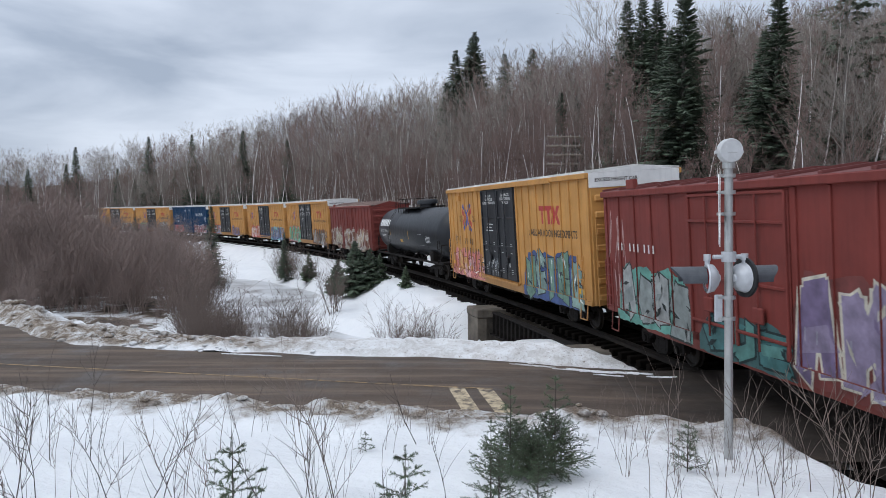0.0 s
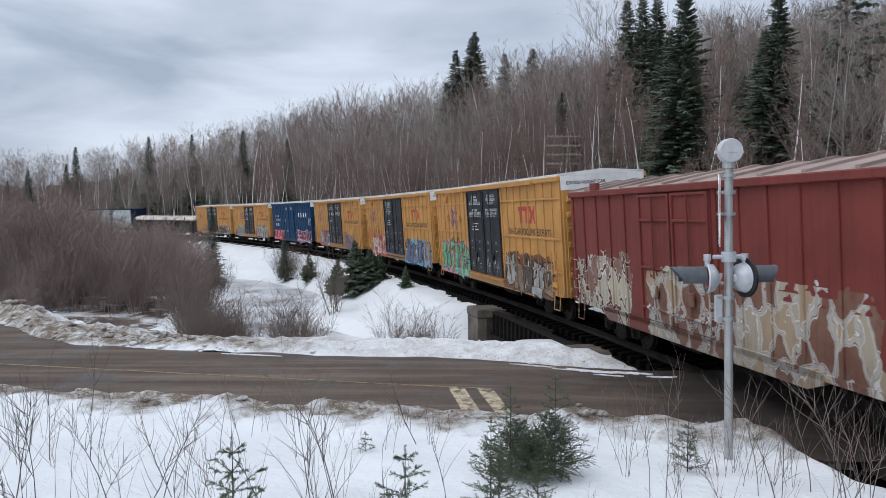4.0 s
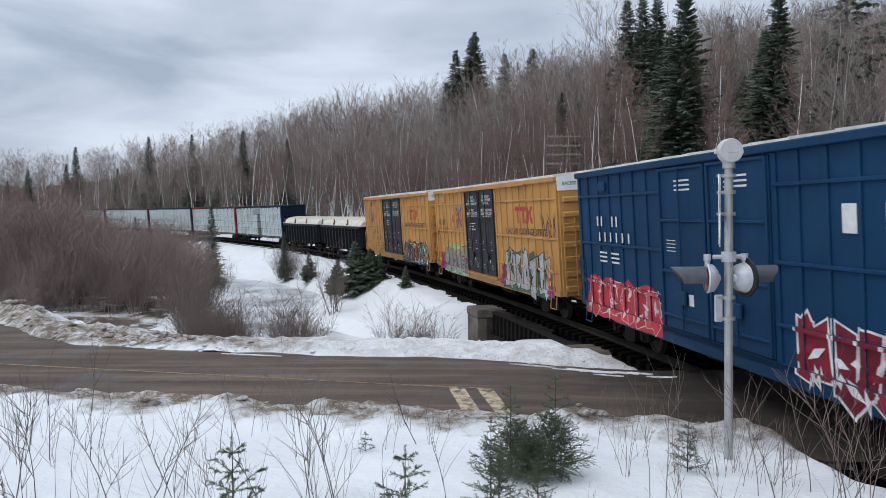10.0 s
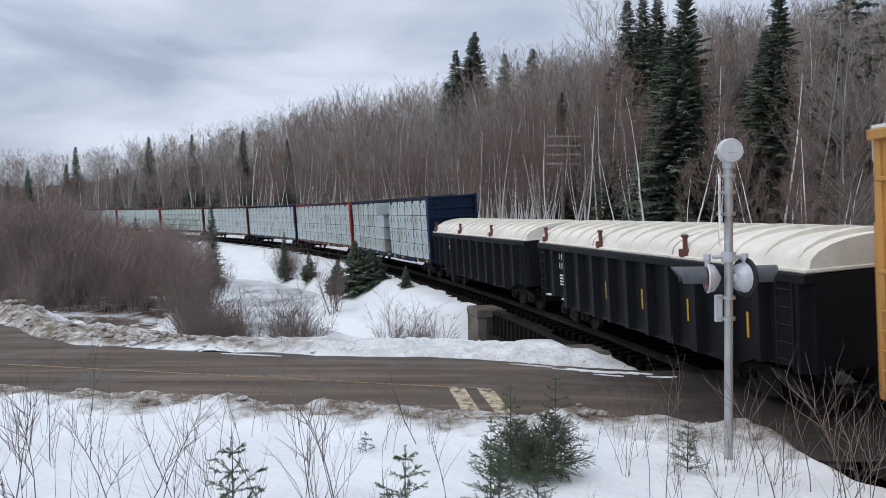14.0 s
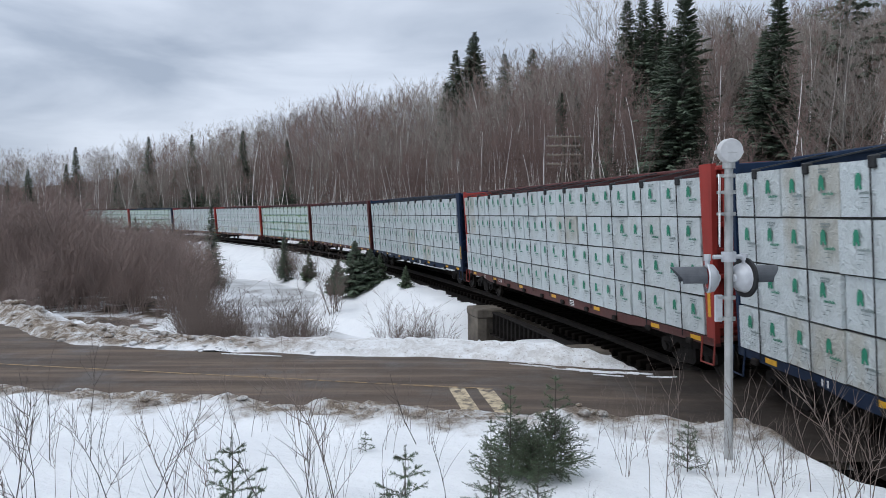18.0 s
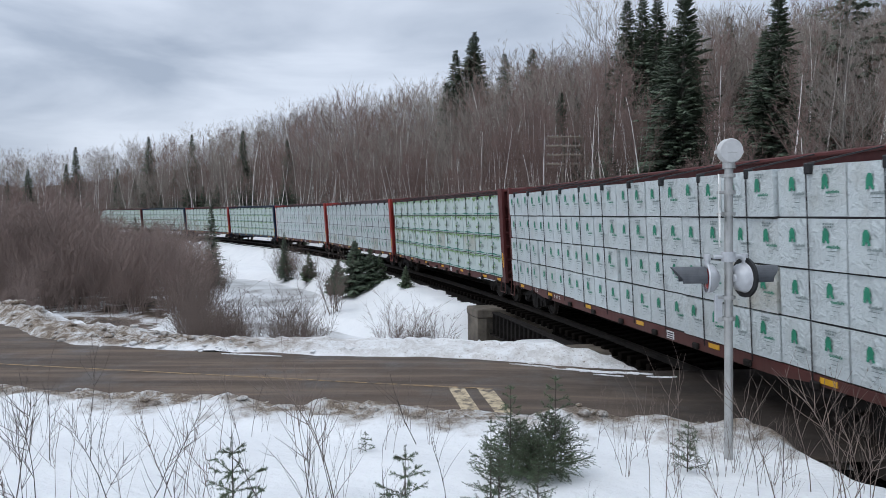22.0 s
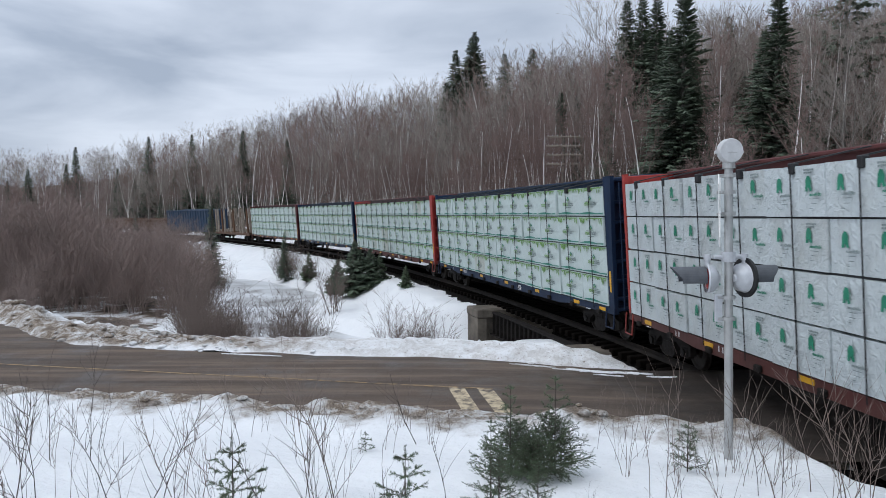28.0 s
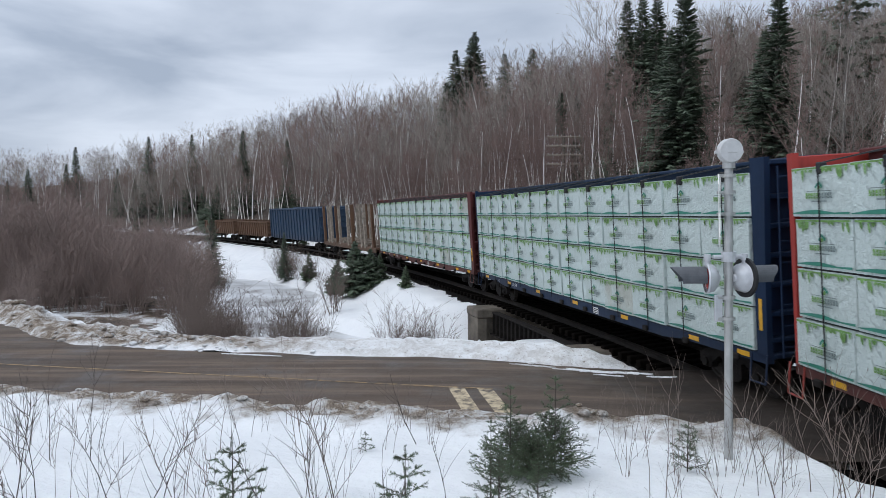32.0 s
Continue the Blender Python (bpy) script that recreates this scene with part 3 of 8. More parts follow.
def asphalt_material():
    m, nd, ln, b = mat("wet_muddy_asphalt", 0.75)
    b.inputs["Specular IOR Level"].default_value = 0.22
    v = coords(nd, ln)
    tr = noise_fac(nd, ln, coords(nd, ln, (0.09, 1.35, 1)), 1.5, 5, 0.6)
    col = ramp(nd, ln, tr, [(0.34, (0.062, 0.045, 0.035)), (0.52, (0.118, 0.084, 0.063)), (0.66, (0.21, 0.152, 0.112))])
    fine = noise_fac(nd, ln, v, 60, 4, 0.7)
    col = mixed(nd, ln, 0.35, col, ramp(nd, ln, fine, [(0.35, (0.02, 0.018, 0.016)), (0.7, (0.16, 0.13, 0.11))]))
    patch = noise_fac(nd, ln, v, 0.55, 6, 0.65)
    col = mixed(nd, ln, ramp(nd, ln, patch, [(0.52, (0, 0, 0)), (0.68, (0.6, 0.6, 0.6))]), col, (0.055, 0.046, 0.042))
    # the asphalt darkens in a ragged band along the rails
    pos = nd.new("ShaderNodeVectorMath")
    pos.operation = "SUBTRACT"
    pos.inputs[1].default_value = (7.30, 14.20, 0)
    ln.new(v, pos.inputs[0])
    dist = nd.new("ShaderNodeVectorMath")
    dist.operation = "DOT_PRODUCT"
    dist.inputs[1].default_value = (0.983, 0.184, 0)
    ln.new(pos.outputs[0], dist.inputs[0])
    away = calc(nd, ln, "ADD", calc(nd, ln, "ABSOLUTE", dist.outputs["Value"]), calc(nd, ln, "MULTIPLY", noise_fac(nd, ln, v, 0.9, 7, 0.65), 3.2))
    rail_band = ramp(nd, ln, calc(nd, ln, "MULTIPLY", away, 0.1), [(0.34, (0.9, 0.9, 0.9)), (0.43, (0.6, 0.6, 0.6)), (0.58, (0, 0, 0))])
    col = mixed(nd, ln, rail_band, col, (0.026, 0.021, 0.018))
    ln.new(col, b.inputs["Base Color"])
    ln.new(ramp(nd, ln, patch, [(0.45, (0.9, 0.9, 0.9)), (0.66, (0.5, 0.5, 0.5))]), b.inputs["Roughness"])
    bump(nd, ln, b, fine, 0.35, 0.012)
    return m


M["snow"], M["litter"], M["marsh"], M["ballast"], M["asphalt"] = snow_material(), leaf_litter_material(), marsh_material(), ballast_material(), asphalt_material()
M["crossing_panel"] = plain("dark_crossing_panel", (0.026, 0.021, 0.018), 0.75, 0, 0.5, 2.5, 0.4, 30.0, 0.02, 0.2)

cc = off_creek(cx, cy)
edge = rough(cx, cy, 1.1, 3)
which = np.zeros(len(cx), int)
which[(cd < -9 + 4 * edge) & (cs > 34)] = 1
which[(cd < -16) & (cs <= 34)] = 1
which[(cd > 14) & (cr > 11) & (cc > 5) & (cx < -7)] = 2
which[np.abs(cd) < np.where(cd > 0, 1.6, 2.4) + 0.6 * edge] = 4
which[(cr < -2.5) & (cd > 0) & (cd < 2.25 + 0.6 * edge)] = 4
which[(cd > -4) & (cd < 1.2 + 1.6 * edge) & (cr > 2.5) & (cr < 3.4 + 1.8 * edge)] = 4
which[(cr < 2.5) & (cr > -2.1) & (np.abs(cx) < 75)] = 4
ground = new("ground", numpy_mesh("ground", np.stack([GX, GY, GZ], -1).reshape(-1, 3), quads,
             [M["snow"], M["litter"], M["marsh"], M["snow"], M["ballast"]], which, True))
tagged(ground, "snow-covered valley ground with dirty ploughed banks", "ground", kind="structure")

# road surface, 5 cm thick over the ground, following the crossing
rx = spread([(-70, 0), (-20, 1.0), (16, 0.25), (60, 2)])
rw = np.linspace(-2.75, 3.15, 19)
RX, RW = np.meshgrid(rx, rw)
RW = RW + np.clip(verge(RX), 0, 9) * smooth(RW, 1.0, 3.15)
RX2 = RX + 0.21 * RW
RY = road_middle(RX) + RW * 0.978
rd, _ = off_track(RX2, RY)
rd = rd.reshape(RX.shape)
RZ = -BANK * np.clip(rd, -1.9, 1.9) * (1 - smooth(np.abs(rd), 1.9, 7)) + 0.025 * (1 - np.clip(RW / 3.15, -1, 1) ** 2)
ri = np.arange(RX.size).reshape(RX.shape)
rq = np.stack([ri[:-1, :-1], ri[:-1, 1:], ri[1:, 1:], ri[1:, :-1]], -1).reshape(-1, 4)
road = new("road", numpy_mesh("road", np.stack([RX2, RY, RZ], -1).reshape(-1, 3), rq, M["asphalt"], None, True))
tagged(road, "wet brown asphalt country road with faded markings", "road", kind="structure")


def worn_paint(name, colour):
    m, nd, ln, b = mat(name, 0.75)
    v = coords(nd, ln)
    f = noise_fac(nd, ln, v, 5.0, 8, 0.75)
    ln.new(ramp(nd, ln, f, [(0.40, (0.08, 0.06, 0.048)), (0.54, tuple(c * 0.75 for c in colour)), (0.75, colour)]), b.inputs["Base Color"])
    return m


M["road_yellow"], M["road_cream"] = worn_paint("worn_yellow_road_paint", (0.36, 0.235, 0.11)), worn_paint("worn_cream_road_paint", (0.62, 0.5, 0.33))


def road_patch(x0, x1, w0, w1, n=2, lift=0.006, skew=0.21):
    """A painted patch between two stations of the road and two offsets from its middle."""
    sh = Shape()
    xs = np.linspace(x0, x1, n)
    for a, b in zip(xs, xs[1:]):
        q = [(float(x + skew * w), float(road_middle(x) + w * 0.978 + ROAD_TILT * (skew - 0.21) * w), float(0.025 * (1 - (w / 3.15) ** 2) + lift)) for x, w in ((a, w0), (b, w0), (b, w1), (a, w1))]
        sh.add(q, [(0, 1, 2, 3)])
    return sh


marking = thing("road_marking", "worn yellow centre line and cream stop bars on asphalt", "road marking", kind="structure")
part("centre_line", road_patch(-30, 0.62, -0.05, 0.035, 60), M["road_yellow"], marking)
part("stop_bar", road_patch(0.10, 0.44, -2.7, -0.02, 2, skew=-0.15), M["road_cream"], marking, "cream stop bar, worn")
part("stop_bar", road_patch(0.70, 1.02, -2.7, -0.02, 2, skew=-0.15), M["road_cream"], marking, "cream stop bar, worn")
part("edge_line", road_patch(0.10, 1.02, -0.02, 0.06, 2), M["road_yellow"], marking)


def snow_patch(x, w, length, width, seed):
    """A thin uneven sheet of slush lying on the asphalt."""
    rnd_ = random.Random(seed)
    n = 46
    top, low = [], []
    for k in range(n):
        a = 2 * math.pi * k / n
        r = rnd_.uniform(0.35, 1.1)
        px, pw = x + math.cos(a) * length * r / 2, w + math.sin(a) * width * r / 2
        gx_, gy_ = px + 0.21 * pw, float(road_middle(px)) + pw * 0.978
        d_ = float(off_track(np.array([gx_]), np.array([gy_]))[0][0])
        z = -BANK * float(np.clip(d_, -1.9, 1.9)) * (1 - float(smooth(abs(d_), 1.9, 7))) + 0.025 * (1 - min(1.0, pw / 3.15) ** 2)
        top.append((gx_, gy_, z + 0.016))
        low.append((px + (px - x) * 0.04 + 0.21 * pw, gy_, z - 0.02))
    sh = Shape().add(top + low, [tuple(range(n))] + [(n + i, n + (i + 1) % n, (i + 1) % n, i) for i in range(n)])
    return tagged(new("snow_patch", sh.mesh("snow_patch", M["snow"])), "thin sheet of trodden slush on the asphalt", "snow patch", "slush along the road")


for x, w, length, width, seed in ((1.6, 2.8, 1.1, 0.16, 1), (2.9, 2.66, 1.7, 0.32, 2), (3.9, 2.74, 1.2, 0.28, 3), (3.4, 2.3, 0.8, 0.10, 4), (4.5, 2.45, 0.7, 0.14, 5), (-5.4, 2.3, 1.7, 0.12, 6), (-7.6, 2.5, 1.3, 0.12, 7)):
    snow_patch(x, w, length, width, seed)


# creek ice
def ice_material():
    m, nd, ln, b = mat("grey_creek_ice", 0.35)
    v = coords(nd, ln)
    f = noise_fac(nd, ln, v, 0.25, 6, 0.6, 0.8)
    ln.new(ramp(nd, ln, f, [(0.34, (0.20, 0.185, 0.175)), (0.46, (0.5, 0.5, 0.5)), (0.62, (0.70, 0.71, 0.73))]), b.inputs["Base Color"])
    bump(nd, ln, b, noise_fac(nd, ln, v, 3.0, 5), 0.2, 0.03)
    return m


M["ice"] = ice_material()
sh = Shape()
pts = np.array(CREEK, float)
for k in range(len(pts) - 1):
    a, b = pts[k], pts[k + 1]
    d = (b - a) / np.linalg.norm(b - a)
    nrm = np.array([-d[1], d[0]])
    e0 = ((pts[k + 1] - pts[max(k - 1, 0)]))
    e1 = ((pts[min(k + 2, len(pts) - 1)] - pts[k]))
    n0, n1 = np.array([-e0[1], e0[0]]) / np.linalg.norm(e0), np.array([-e1[1], e1[0]]) / np.linalg.norm(e1)
    q = [a - n0 * 4.2, b - n1 * 4.2, b + n1 * 4.2, a + n0 * 4.2]
    sh.add([(float(p[0]), float(p[1]), WATER) for p in q], [(0, 1, 2, 3)])
tagged(new("water", sh.mesh("water", M["ice"])), "grey half-frozen creek with snowy ice", "creek", kind="structure")

# ---------- railway track ----------
track = thing("railway_track", "banked single railway track of dark rails on tarred sleepers", "railway track", kind="structure")


def rail_mesh(off):
    prof = [(-0.075, -0.17), (0.075, -0.17), (0.07, -0.155), (0.012, -0.13), (0.012, -0.045), (0.036, -0.03), (0.036, 0.0), (-0.036, 0.0), (-0.036, -0.03), (-0.012, -0.045), (-0.012, -0.13), (-0.07, -0.155)]
    ss = np.concatenate([np.arange(-400, 0, 5.0), np.arange(0, 120, 1.0), np.arange(120, 545, 3.0)])
    x, y, th = line(ss)
    n = len(prof)
    v = []
    for a, b in prof:
        d = (off + a) * math.cos(BANK) + b * math.sin(BANK)
        z = -(off + a) * math.sin(BANK) + b * math.cos(BANK)
        v.append(np.stack([x - np.sin(th) * d, y + np.cos(th) * d, np.full(len(ss), z)], -1))
    v = np.stack(v, 1).reshape(-1, 3)
    k = np.arange(len(ss) - 1)[:, None] * n
    j = np.arange(n)[None]
    q = np.stack([k + j, k + (j + 1) % n, k + n + (j + 1) % n, k + n + j], -1).reshape(-1, 4)
    return numpy_mesh("rail", v, q, M["rail"])


part("rail", rail_mesh(0.7535), M["rail"], track)
part("rail", rail_mesh(-0.7535), M["rail"], track)
tie_mesh = Shape().box(-0.115, 0.115, -1.3, 1.3, -0.36, -0.172, 0.015).mesh("sleeper", M["tie"])
for k in range(120):
    s = 18.0 + 0.55 * k
    x, y, th = line(s)
    if abs(off_road(x, y)) < 3.0:
        continue
    o = part("sleeper", tie_mesh, M["tie"], track)
    o.matrix_world = Matrix.Translation((float(x), float(y), 0)) @ Matrix.Rotation(float(th), 4, "Z") @ Matrix.Rotation(-BANK, 4, "X")
sh = Shape()
for k in range(330):
    s = 84.0 + 0.55 * k
    x, y, th = line(s)
    m = Matrix.Translation((float(x), float(y), 0)) @ Matrix.Rotation(float(th), 4, "Z") @ Matrix.Rotation(-BANK, 4, "X")
    b = Shape().box(-0.115, 0.115, -1.3, 1.3, -0.36, -0.172)
    sh.add([tuple(m @ Vector(v)) for v in b.v], b.f)
tagged(part("far_sleepers", sh, M["tie"], track), kind="stuff")

# crossing planks between and beside the rails
for d0, d1 in ((-0.66, -0.02), (0.02, 0.66), (0.84, 1.45), (-1.45, -0.84)):
    sh = Shape()
    ss = np.arange(22.4, 29.2, 0.4)
    v, q = [], []
    for s in ss:
        x, y, th = line(s)
        for d in (d0, d1):
            for z in (-0.2, -0.012):
                v.append((float(x - math.sin(th) * d), float(y + math.cos(th) * d), z - BANK * d))
    for k in range(len(ss) - 1):
        b = k * 4
        q += [(b + 1, b + 3, b + 7, b + 5), (b, b + 1, b + 5, b + 4), (b + 2, b + 6, b + 7, b + 3)]
    q += [(0, 2, 3, 1), (len(v) - 4, len(v) - 3, len(v) - 1, len(v) - 2)]
    part("crossing_panel", sh.add(v, q), M["crossing_panel"], track)

# ---------- bridge over the creek ----------
bridge = thing("railway_bridge", "dark steel deck-girder railway bridge on concrete abutments", "bridge", kind="structure")
S0, S1 = 34.6, 43.4
for d in (1.62, -1.62):
    web, flange = Shape(), Shape()
    n = 9
    for k in range(n):
        a, b = S0 + (S1 - S0) * k / n, S0 + (S1 - S0) * (k + 1) / n
        for sh_, w0, w1, z0, z1 in ((web, -0.02, 0.02, -1.3, -0.42), (flange, -0.16, 0.16, -0.42, -0.37), (flange, -0.16, 0.16, -1.35, -1.3)):
            v = [beside(s, d + w, z - BANK * d) for s in (a, b) for w in (w0, w1) for z in (z0, z1)]
            sh_.add(v, [(0, 1, 3, 2), (4, 6, 7, 5), (0, 4, 5, 1), (2, 3, 7, 6), (0, 2, 6, 4), (1, 5, 7, 3)])
    part("girder_web", web, M["steel"], bridge)
    part("girder_flange", flange, M["steel"], bridge)
    for k in range(19):
        s = S0 + 0.25 + (S1 - S0 - 0.5) * k / 18
        x, y, th = line(s)
        o = part("stiffener", Shape().box(-0.02, 0.02, -0.13, 0.13, -1.3, -0.42), M["steel"], bridge)
        o.matrix_world = Matrix.Translation(beside(s, d, -BANK * d)) @ Matrix.Rotation(float(th), 4, "Z")
for s, face in ((S1 + 0.5, 1), (S0 - 0.5, -1)):
    x, y, th = line(s)
    ab = Shape().box(-0.5, 0.5, -2.6, 2.2, -3.6, -0.72, 0.04)
    ab.box(-0.75, 0.75, -2.6, 2.45, -0.72, -0.36, 0.05)
    ab.prism([(-0.62, -3.6), (0.62, -3.6), (0.72, -0.74), (-0.72, -0.74)], 2.0, 2.4)
    o = part("abutment", ab, M["concrete"], bridge, "stained concrete abutment")
    o.matrix_world = Matrix.Translation((float(x), float(y), 0)) @ Matrix.Rotation(float(th), 4, "Z")


# ---------- train ----------
class Side:
    """The relief of a wagon's camera side: posts (x0, x1), ledges (z0, z1), door (x0, x1) and the top of the sill."""

    def __init__(self, posts, ledges, door, sill):
        self.posts, self.ledges, self.door, self.sill = posts, ledges, door, sill

    def depth(self, x, z):
        if z < self.sill or self.door[0] < x < self.door[1] or any(a < z < b for a, b in self.ledges):
            return 1.5605
        return 1.5405 if any(a < x < b for a, b in self.posts) else 1.5015


def drape(name, bm, side, materials, parent, label=""):
    """Flat paint in the x-z plane (its y is the layer above the steel) laid on every step of the side."""
    xs, zs = [v.co.x for v in bm.verts], [v.co.z for v in bm.verts]
    cuts = [((x, 0, 0), (1, 0, 0)) for p in side.posts + [side.door] for x in p if min(xs) < x < max(xs)]
    cuts += [((0, 0, z), (0, 0, 1)) for p in side.ledges + [(side.sill, side.sill)] for z in p if min(zs) < z < max(zs)]
    for co, no in cuts:
        bmesh.ops.bisect_plane(bm, geom=bm.verts[:] + bm.edges[:] + bm.faces[:], plane_co=co, plane_no=no)
    sh = Shape()
    for f in bm.faces:
        c = f.calc_center_median()
        d = side.depth(c.x, c.z)
        sh.add([(v.co.x, -d + v.co.y, v.co.z) for v in f.verts], [tuple(range(len(f.verts)))], f.material_index)
    bm.free()
    return part(name, sh, materials, parent, label)


def text_mesh(body, size, align):
    cu = bpy.data.curves.new("lettering", "FONT")
    cu.body, cu.size, cu.align_x, cu.resolution_u, cu.offset = body, size, align, 2, size * 0.018
    tmp = bpy.data.objects.new("lettering", cu)
    me = bpy.data.meshes.new_from_object(tmp)
    bpy.data.objects.remove(tmp)
    bpy.data.curves.remove(cu)
    return me


def lettering(body, size, x, z, y, parent, material, name="lettering", align="LEFT", squeeze=1.0, side=None):
    """Paint letters on the camera side of a wagon; with a side they follow its posts."""
    me = text_mesh(body, size, align)
    me.transform(Matrix(((squeeze, 0, 0, x), (0, 0, -1, 0 if side else y), (0, 1, 0, z), (0, 0, 0, 1))))
    if side:
        bm = bmesh.new()
        bm.from_mesh(me)
        for v in bm.verts:
            v.co.y = -0.001
        for f in bm.faces:
            f.material_index = 0
        ob = drape(name, bm, side, material, parent)
        ob["kind"] = "stuff"
        return ob
    me.materials.clear()
    me.materials.append(material)
    return part(name, me, material, parent)


def spray(r, g, b):
    """Sprayed paint of one colour."""
    key = "spray_%d_%d_%d" % (r, g, b)
    if key not in M:
        M[key] = plain(key, rgb(r, g, b), 0.55, 0, 0.4, 2.6, 0)
    return M[key]


# strokes of letter-like forms, in a unit box
FORMS = [
    [[(0.05, 0.0), (0.3, 1.0), (0.62, 1.0), (0.95, 0.0)], [(0.2, 0.36), (0.85, 0.40)]],
    [[(0.12, 0.0), (0.10, 1.0)], [(0.10, 0.95), (0.85, 0.80), (0.30, 0.50), (0.95, 0.22), (0.10, 0.05)]],
    [[(0.95, 0.85), (0.35, 1.0), (0.06, 0.55), (0.30, 0.03), (0.95, 0.12), (0.90, 0.45), (0.55, 0.45)]],
    [[(0.10, 0.0), (0.14, 1.05)], [(0.92, 1.05), (0.22, 0.48), (0.98, -0.05)]],
    [[(0.08, 0.0), (0.12, 1.0), (0.5, 0.45), (0.88, 1.05), (0.95, 0.0)]],
    [[(0.95, 0.92), (0.25, 0.98), (0.12, 0.62), (0.85, 0.42), (0.80, 0.02), (0.02, 0.06)]],
    [[(0.02, 0.95), (1.0, 1.0)], [(0.52, 0.98), (0.46, -0.06)]],
    [[(0.1, 1.0), (0.08, 0.12), (0.5, -0.02), (0.9, 0.15), (0.92, 1.06)]],
    [[(0.12, -0.02), (0.10, 1.0), (0.82, 0.92), (0.86, 0.55), (0.2, 0.46)], [(0.42, 0.45), (1.0, -0.08)]],
    [[(0.08, 0.0), (0.14, 1.06), (0.88, -0.02), (0.90, 1.04)]],
    [[(0.95, 0.98), (0.14, 1.0), (0.10, 0.02), (1.0, 0.02)], [(0.14, 0.52), (0.78, 0.54)]],
]


def stroke(bm, path, w, y, mi, taper, rnd):
    """One thick bent stroke with slanted ends, as overlapping quads on thin layers."""
    for k, (a, b) in enumerate(zip(path, path[1:])):
        d = Vector((b[0] - a[0], 0, b[1] - a[1]))
        l = d.length
        d /= l
        n = Vector((-d.z, 0, d.x))
        e0, e1 = w * 0.72, w * 0.72
        p, q = Vector((a[0], 0, a[1])) - d * e0, Vector((b[0], 0, b[1])) + d * e1
        w0, w1 = w * rnd.uniform(1 - taper, 1 + taper), w * rnd.uniform(1 - taper, 1 + taper)
        s0, s1 = rnd.uniform(-0.5, 0.5) * w, rnd.uniform(-0.5, 0.5) * w
        lay = Vector((0, y - 0.00025 * k, 0))
        f = bm.faces.new([bm.verts.new(c + lay) for c in (p - n * w0 - d * s0, q - n * w1 + d * s1, q + n * w1 - d * s1, p + n * w0 + d * s0)])
        f.material_index = mi


def graffiti(car, side, x0, x1, z0, z1, seed, fills, outline, halo=None, shine=None, line=0.05, fat=0.17, pitch=0.86, lean=0.0):
    """A sprayed piece: a cloud of background colour, letter-like forms with outlines, and highlights."""
    rnd_ = random.Random(seed)
    bm = bmesh.new()
    n = max(2, round((x1 - x0) / pitch))
    w = (x1 - x0) / n
    h = z1 - z0
    if halo:
        m = int((x1 - x0 + 0.4) / 0.16)
        tops, lows = [], []
        for k in range(m + 1):
            x = x0 - 0.2 + 0.16 * k
            end = min(1.0, 0.35 + 0.9 * min(k, m - k) / 4)
            tops.append((x, z0 + (h + 0.04 + 0.06 * math.sin(k * 0.9 + seed) + rnd_.uniform(-0.06, 0.05)) * end))
            lows.append((x, z0 - 0.06 + rnd_.uniform(0, 0.05)))
        for k in range(m):
            f = bm.faces.new([bm.verts.new((p[0], -0.0003, p[1])) for p in (lows[k], lows[k + 1], tops[k + 1], tops[k])])
            f.material_index = 1
    for k in range(n):
        form = FORMS[rnd_.randrange(len(FORMS))]
        ox, oz = x0 + w * k + rnd_.uniform(-0.05, 0.05) * w, z0 + rnd_.uniform(-0.05, 0.10) * h
        hh, ww = h * rnd_.uniform(0.80, 1.0), w * rnd_.uniform(0.95, 1.12)
        t = min(hh, ww * 1.2) * fat
        paths = [[(ox + t + (ww - 2 * t) * (u + rnd_.uniform(-0.09, 0.09)) + lean * v * hh, oz + t + (hh - 2 * t) * (v + rnd_.uniform(-0.08, 0.08))) for u, v in path] for path in form]
        y = -0.0008 - (0.0055 if k % 2 else 0.0)
        for p in paths:
            state = rnd_.getstate()
            stroke(bm, p, t + line, y, 0, 0.12, rnd_)
            y -= 0.0013
            rnd_.setstate(state)
        for i, p in enumerate(paths):
            state = rnd_.getstate()
            stroke(bm, p, t, y, 3 + (k + i) % len(fills), 0.12, rnd_)
            rnd_.setstate(state)
            y -= 0.0012
        if shine:
            for p in paths:
                a, b = p[0], p[1]
                u = rnd_.uniform(0.35, 0.8)
                c = ((a[0] * (1 - u) + b[0] * u) - t * 0.45, (a[1] * (1 - u) + b[1] * u))
                f = bm.faces.new([bm.verts.new((c[0] + dx, y - 0.0006, c[1] + dz)) for dx, dz in ((0, -0.11), (0.035, -0.1), (0.05, 0.12), (0.01, 0.13))])
                f.material_index = 2
    for k in range(n * 5):                     # arrows, chips and fades over the forms
        c = (rnd_.uniform(x0, x1), rnd_.uniform(z0 + 0.05, z0 + h * 0.9))
        a, l, b = rnd_.uniform(0, 6.28), rnd_.uniform(0.08, 0.3), rnd_.uniform(0.02, 0.07)
        d, e = Vector((math.cos(a), 0, math.sin(a))) * l, Vector((-math.sin(a), 0, math.cos(a))) * b
        o = Vector((c[0], -0.0125 - 0.0002 * k, c[1]))
        f = bm.faces.new([bm.verts.new(o + q) for q in (-d, -e, d, e * 1.4)])
        f.material_index = rnd_.choice((0, 0, 3, 3 + len(fills) - 1, 2))
    mats = [spray(*outline), spray(*(halo or outline)), spray(*(shine or outline))] + [spray(*c) for c in fills]
    ob = drape("graffiti", bm, side, mats, car, "sprayed letter-like graffiti")
    ob["kind"] = "stuff"
    return ob


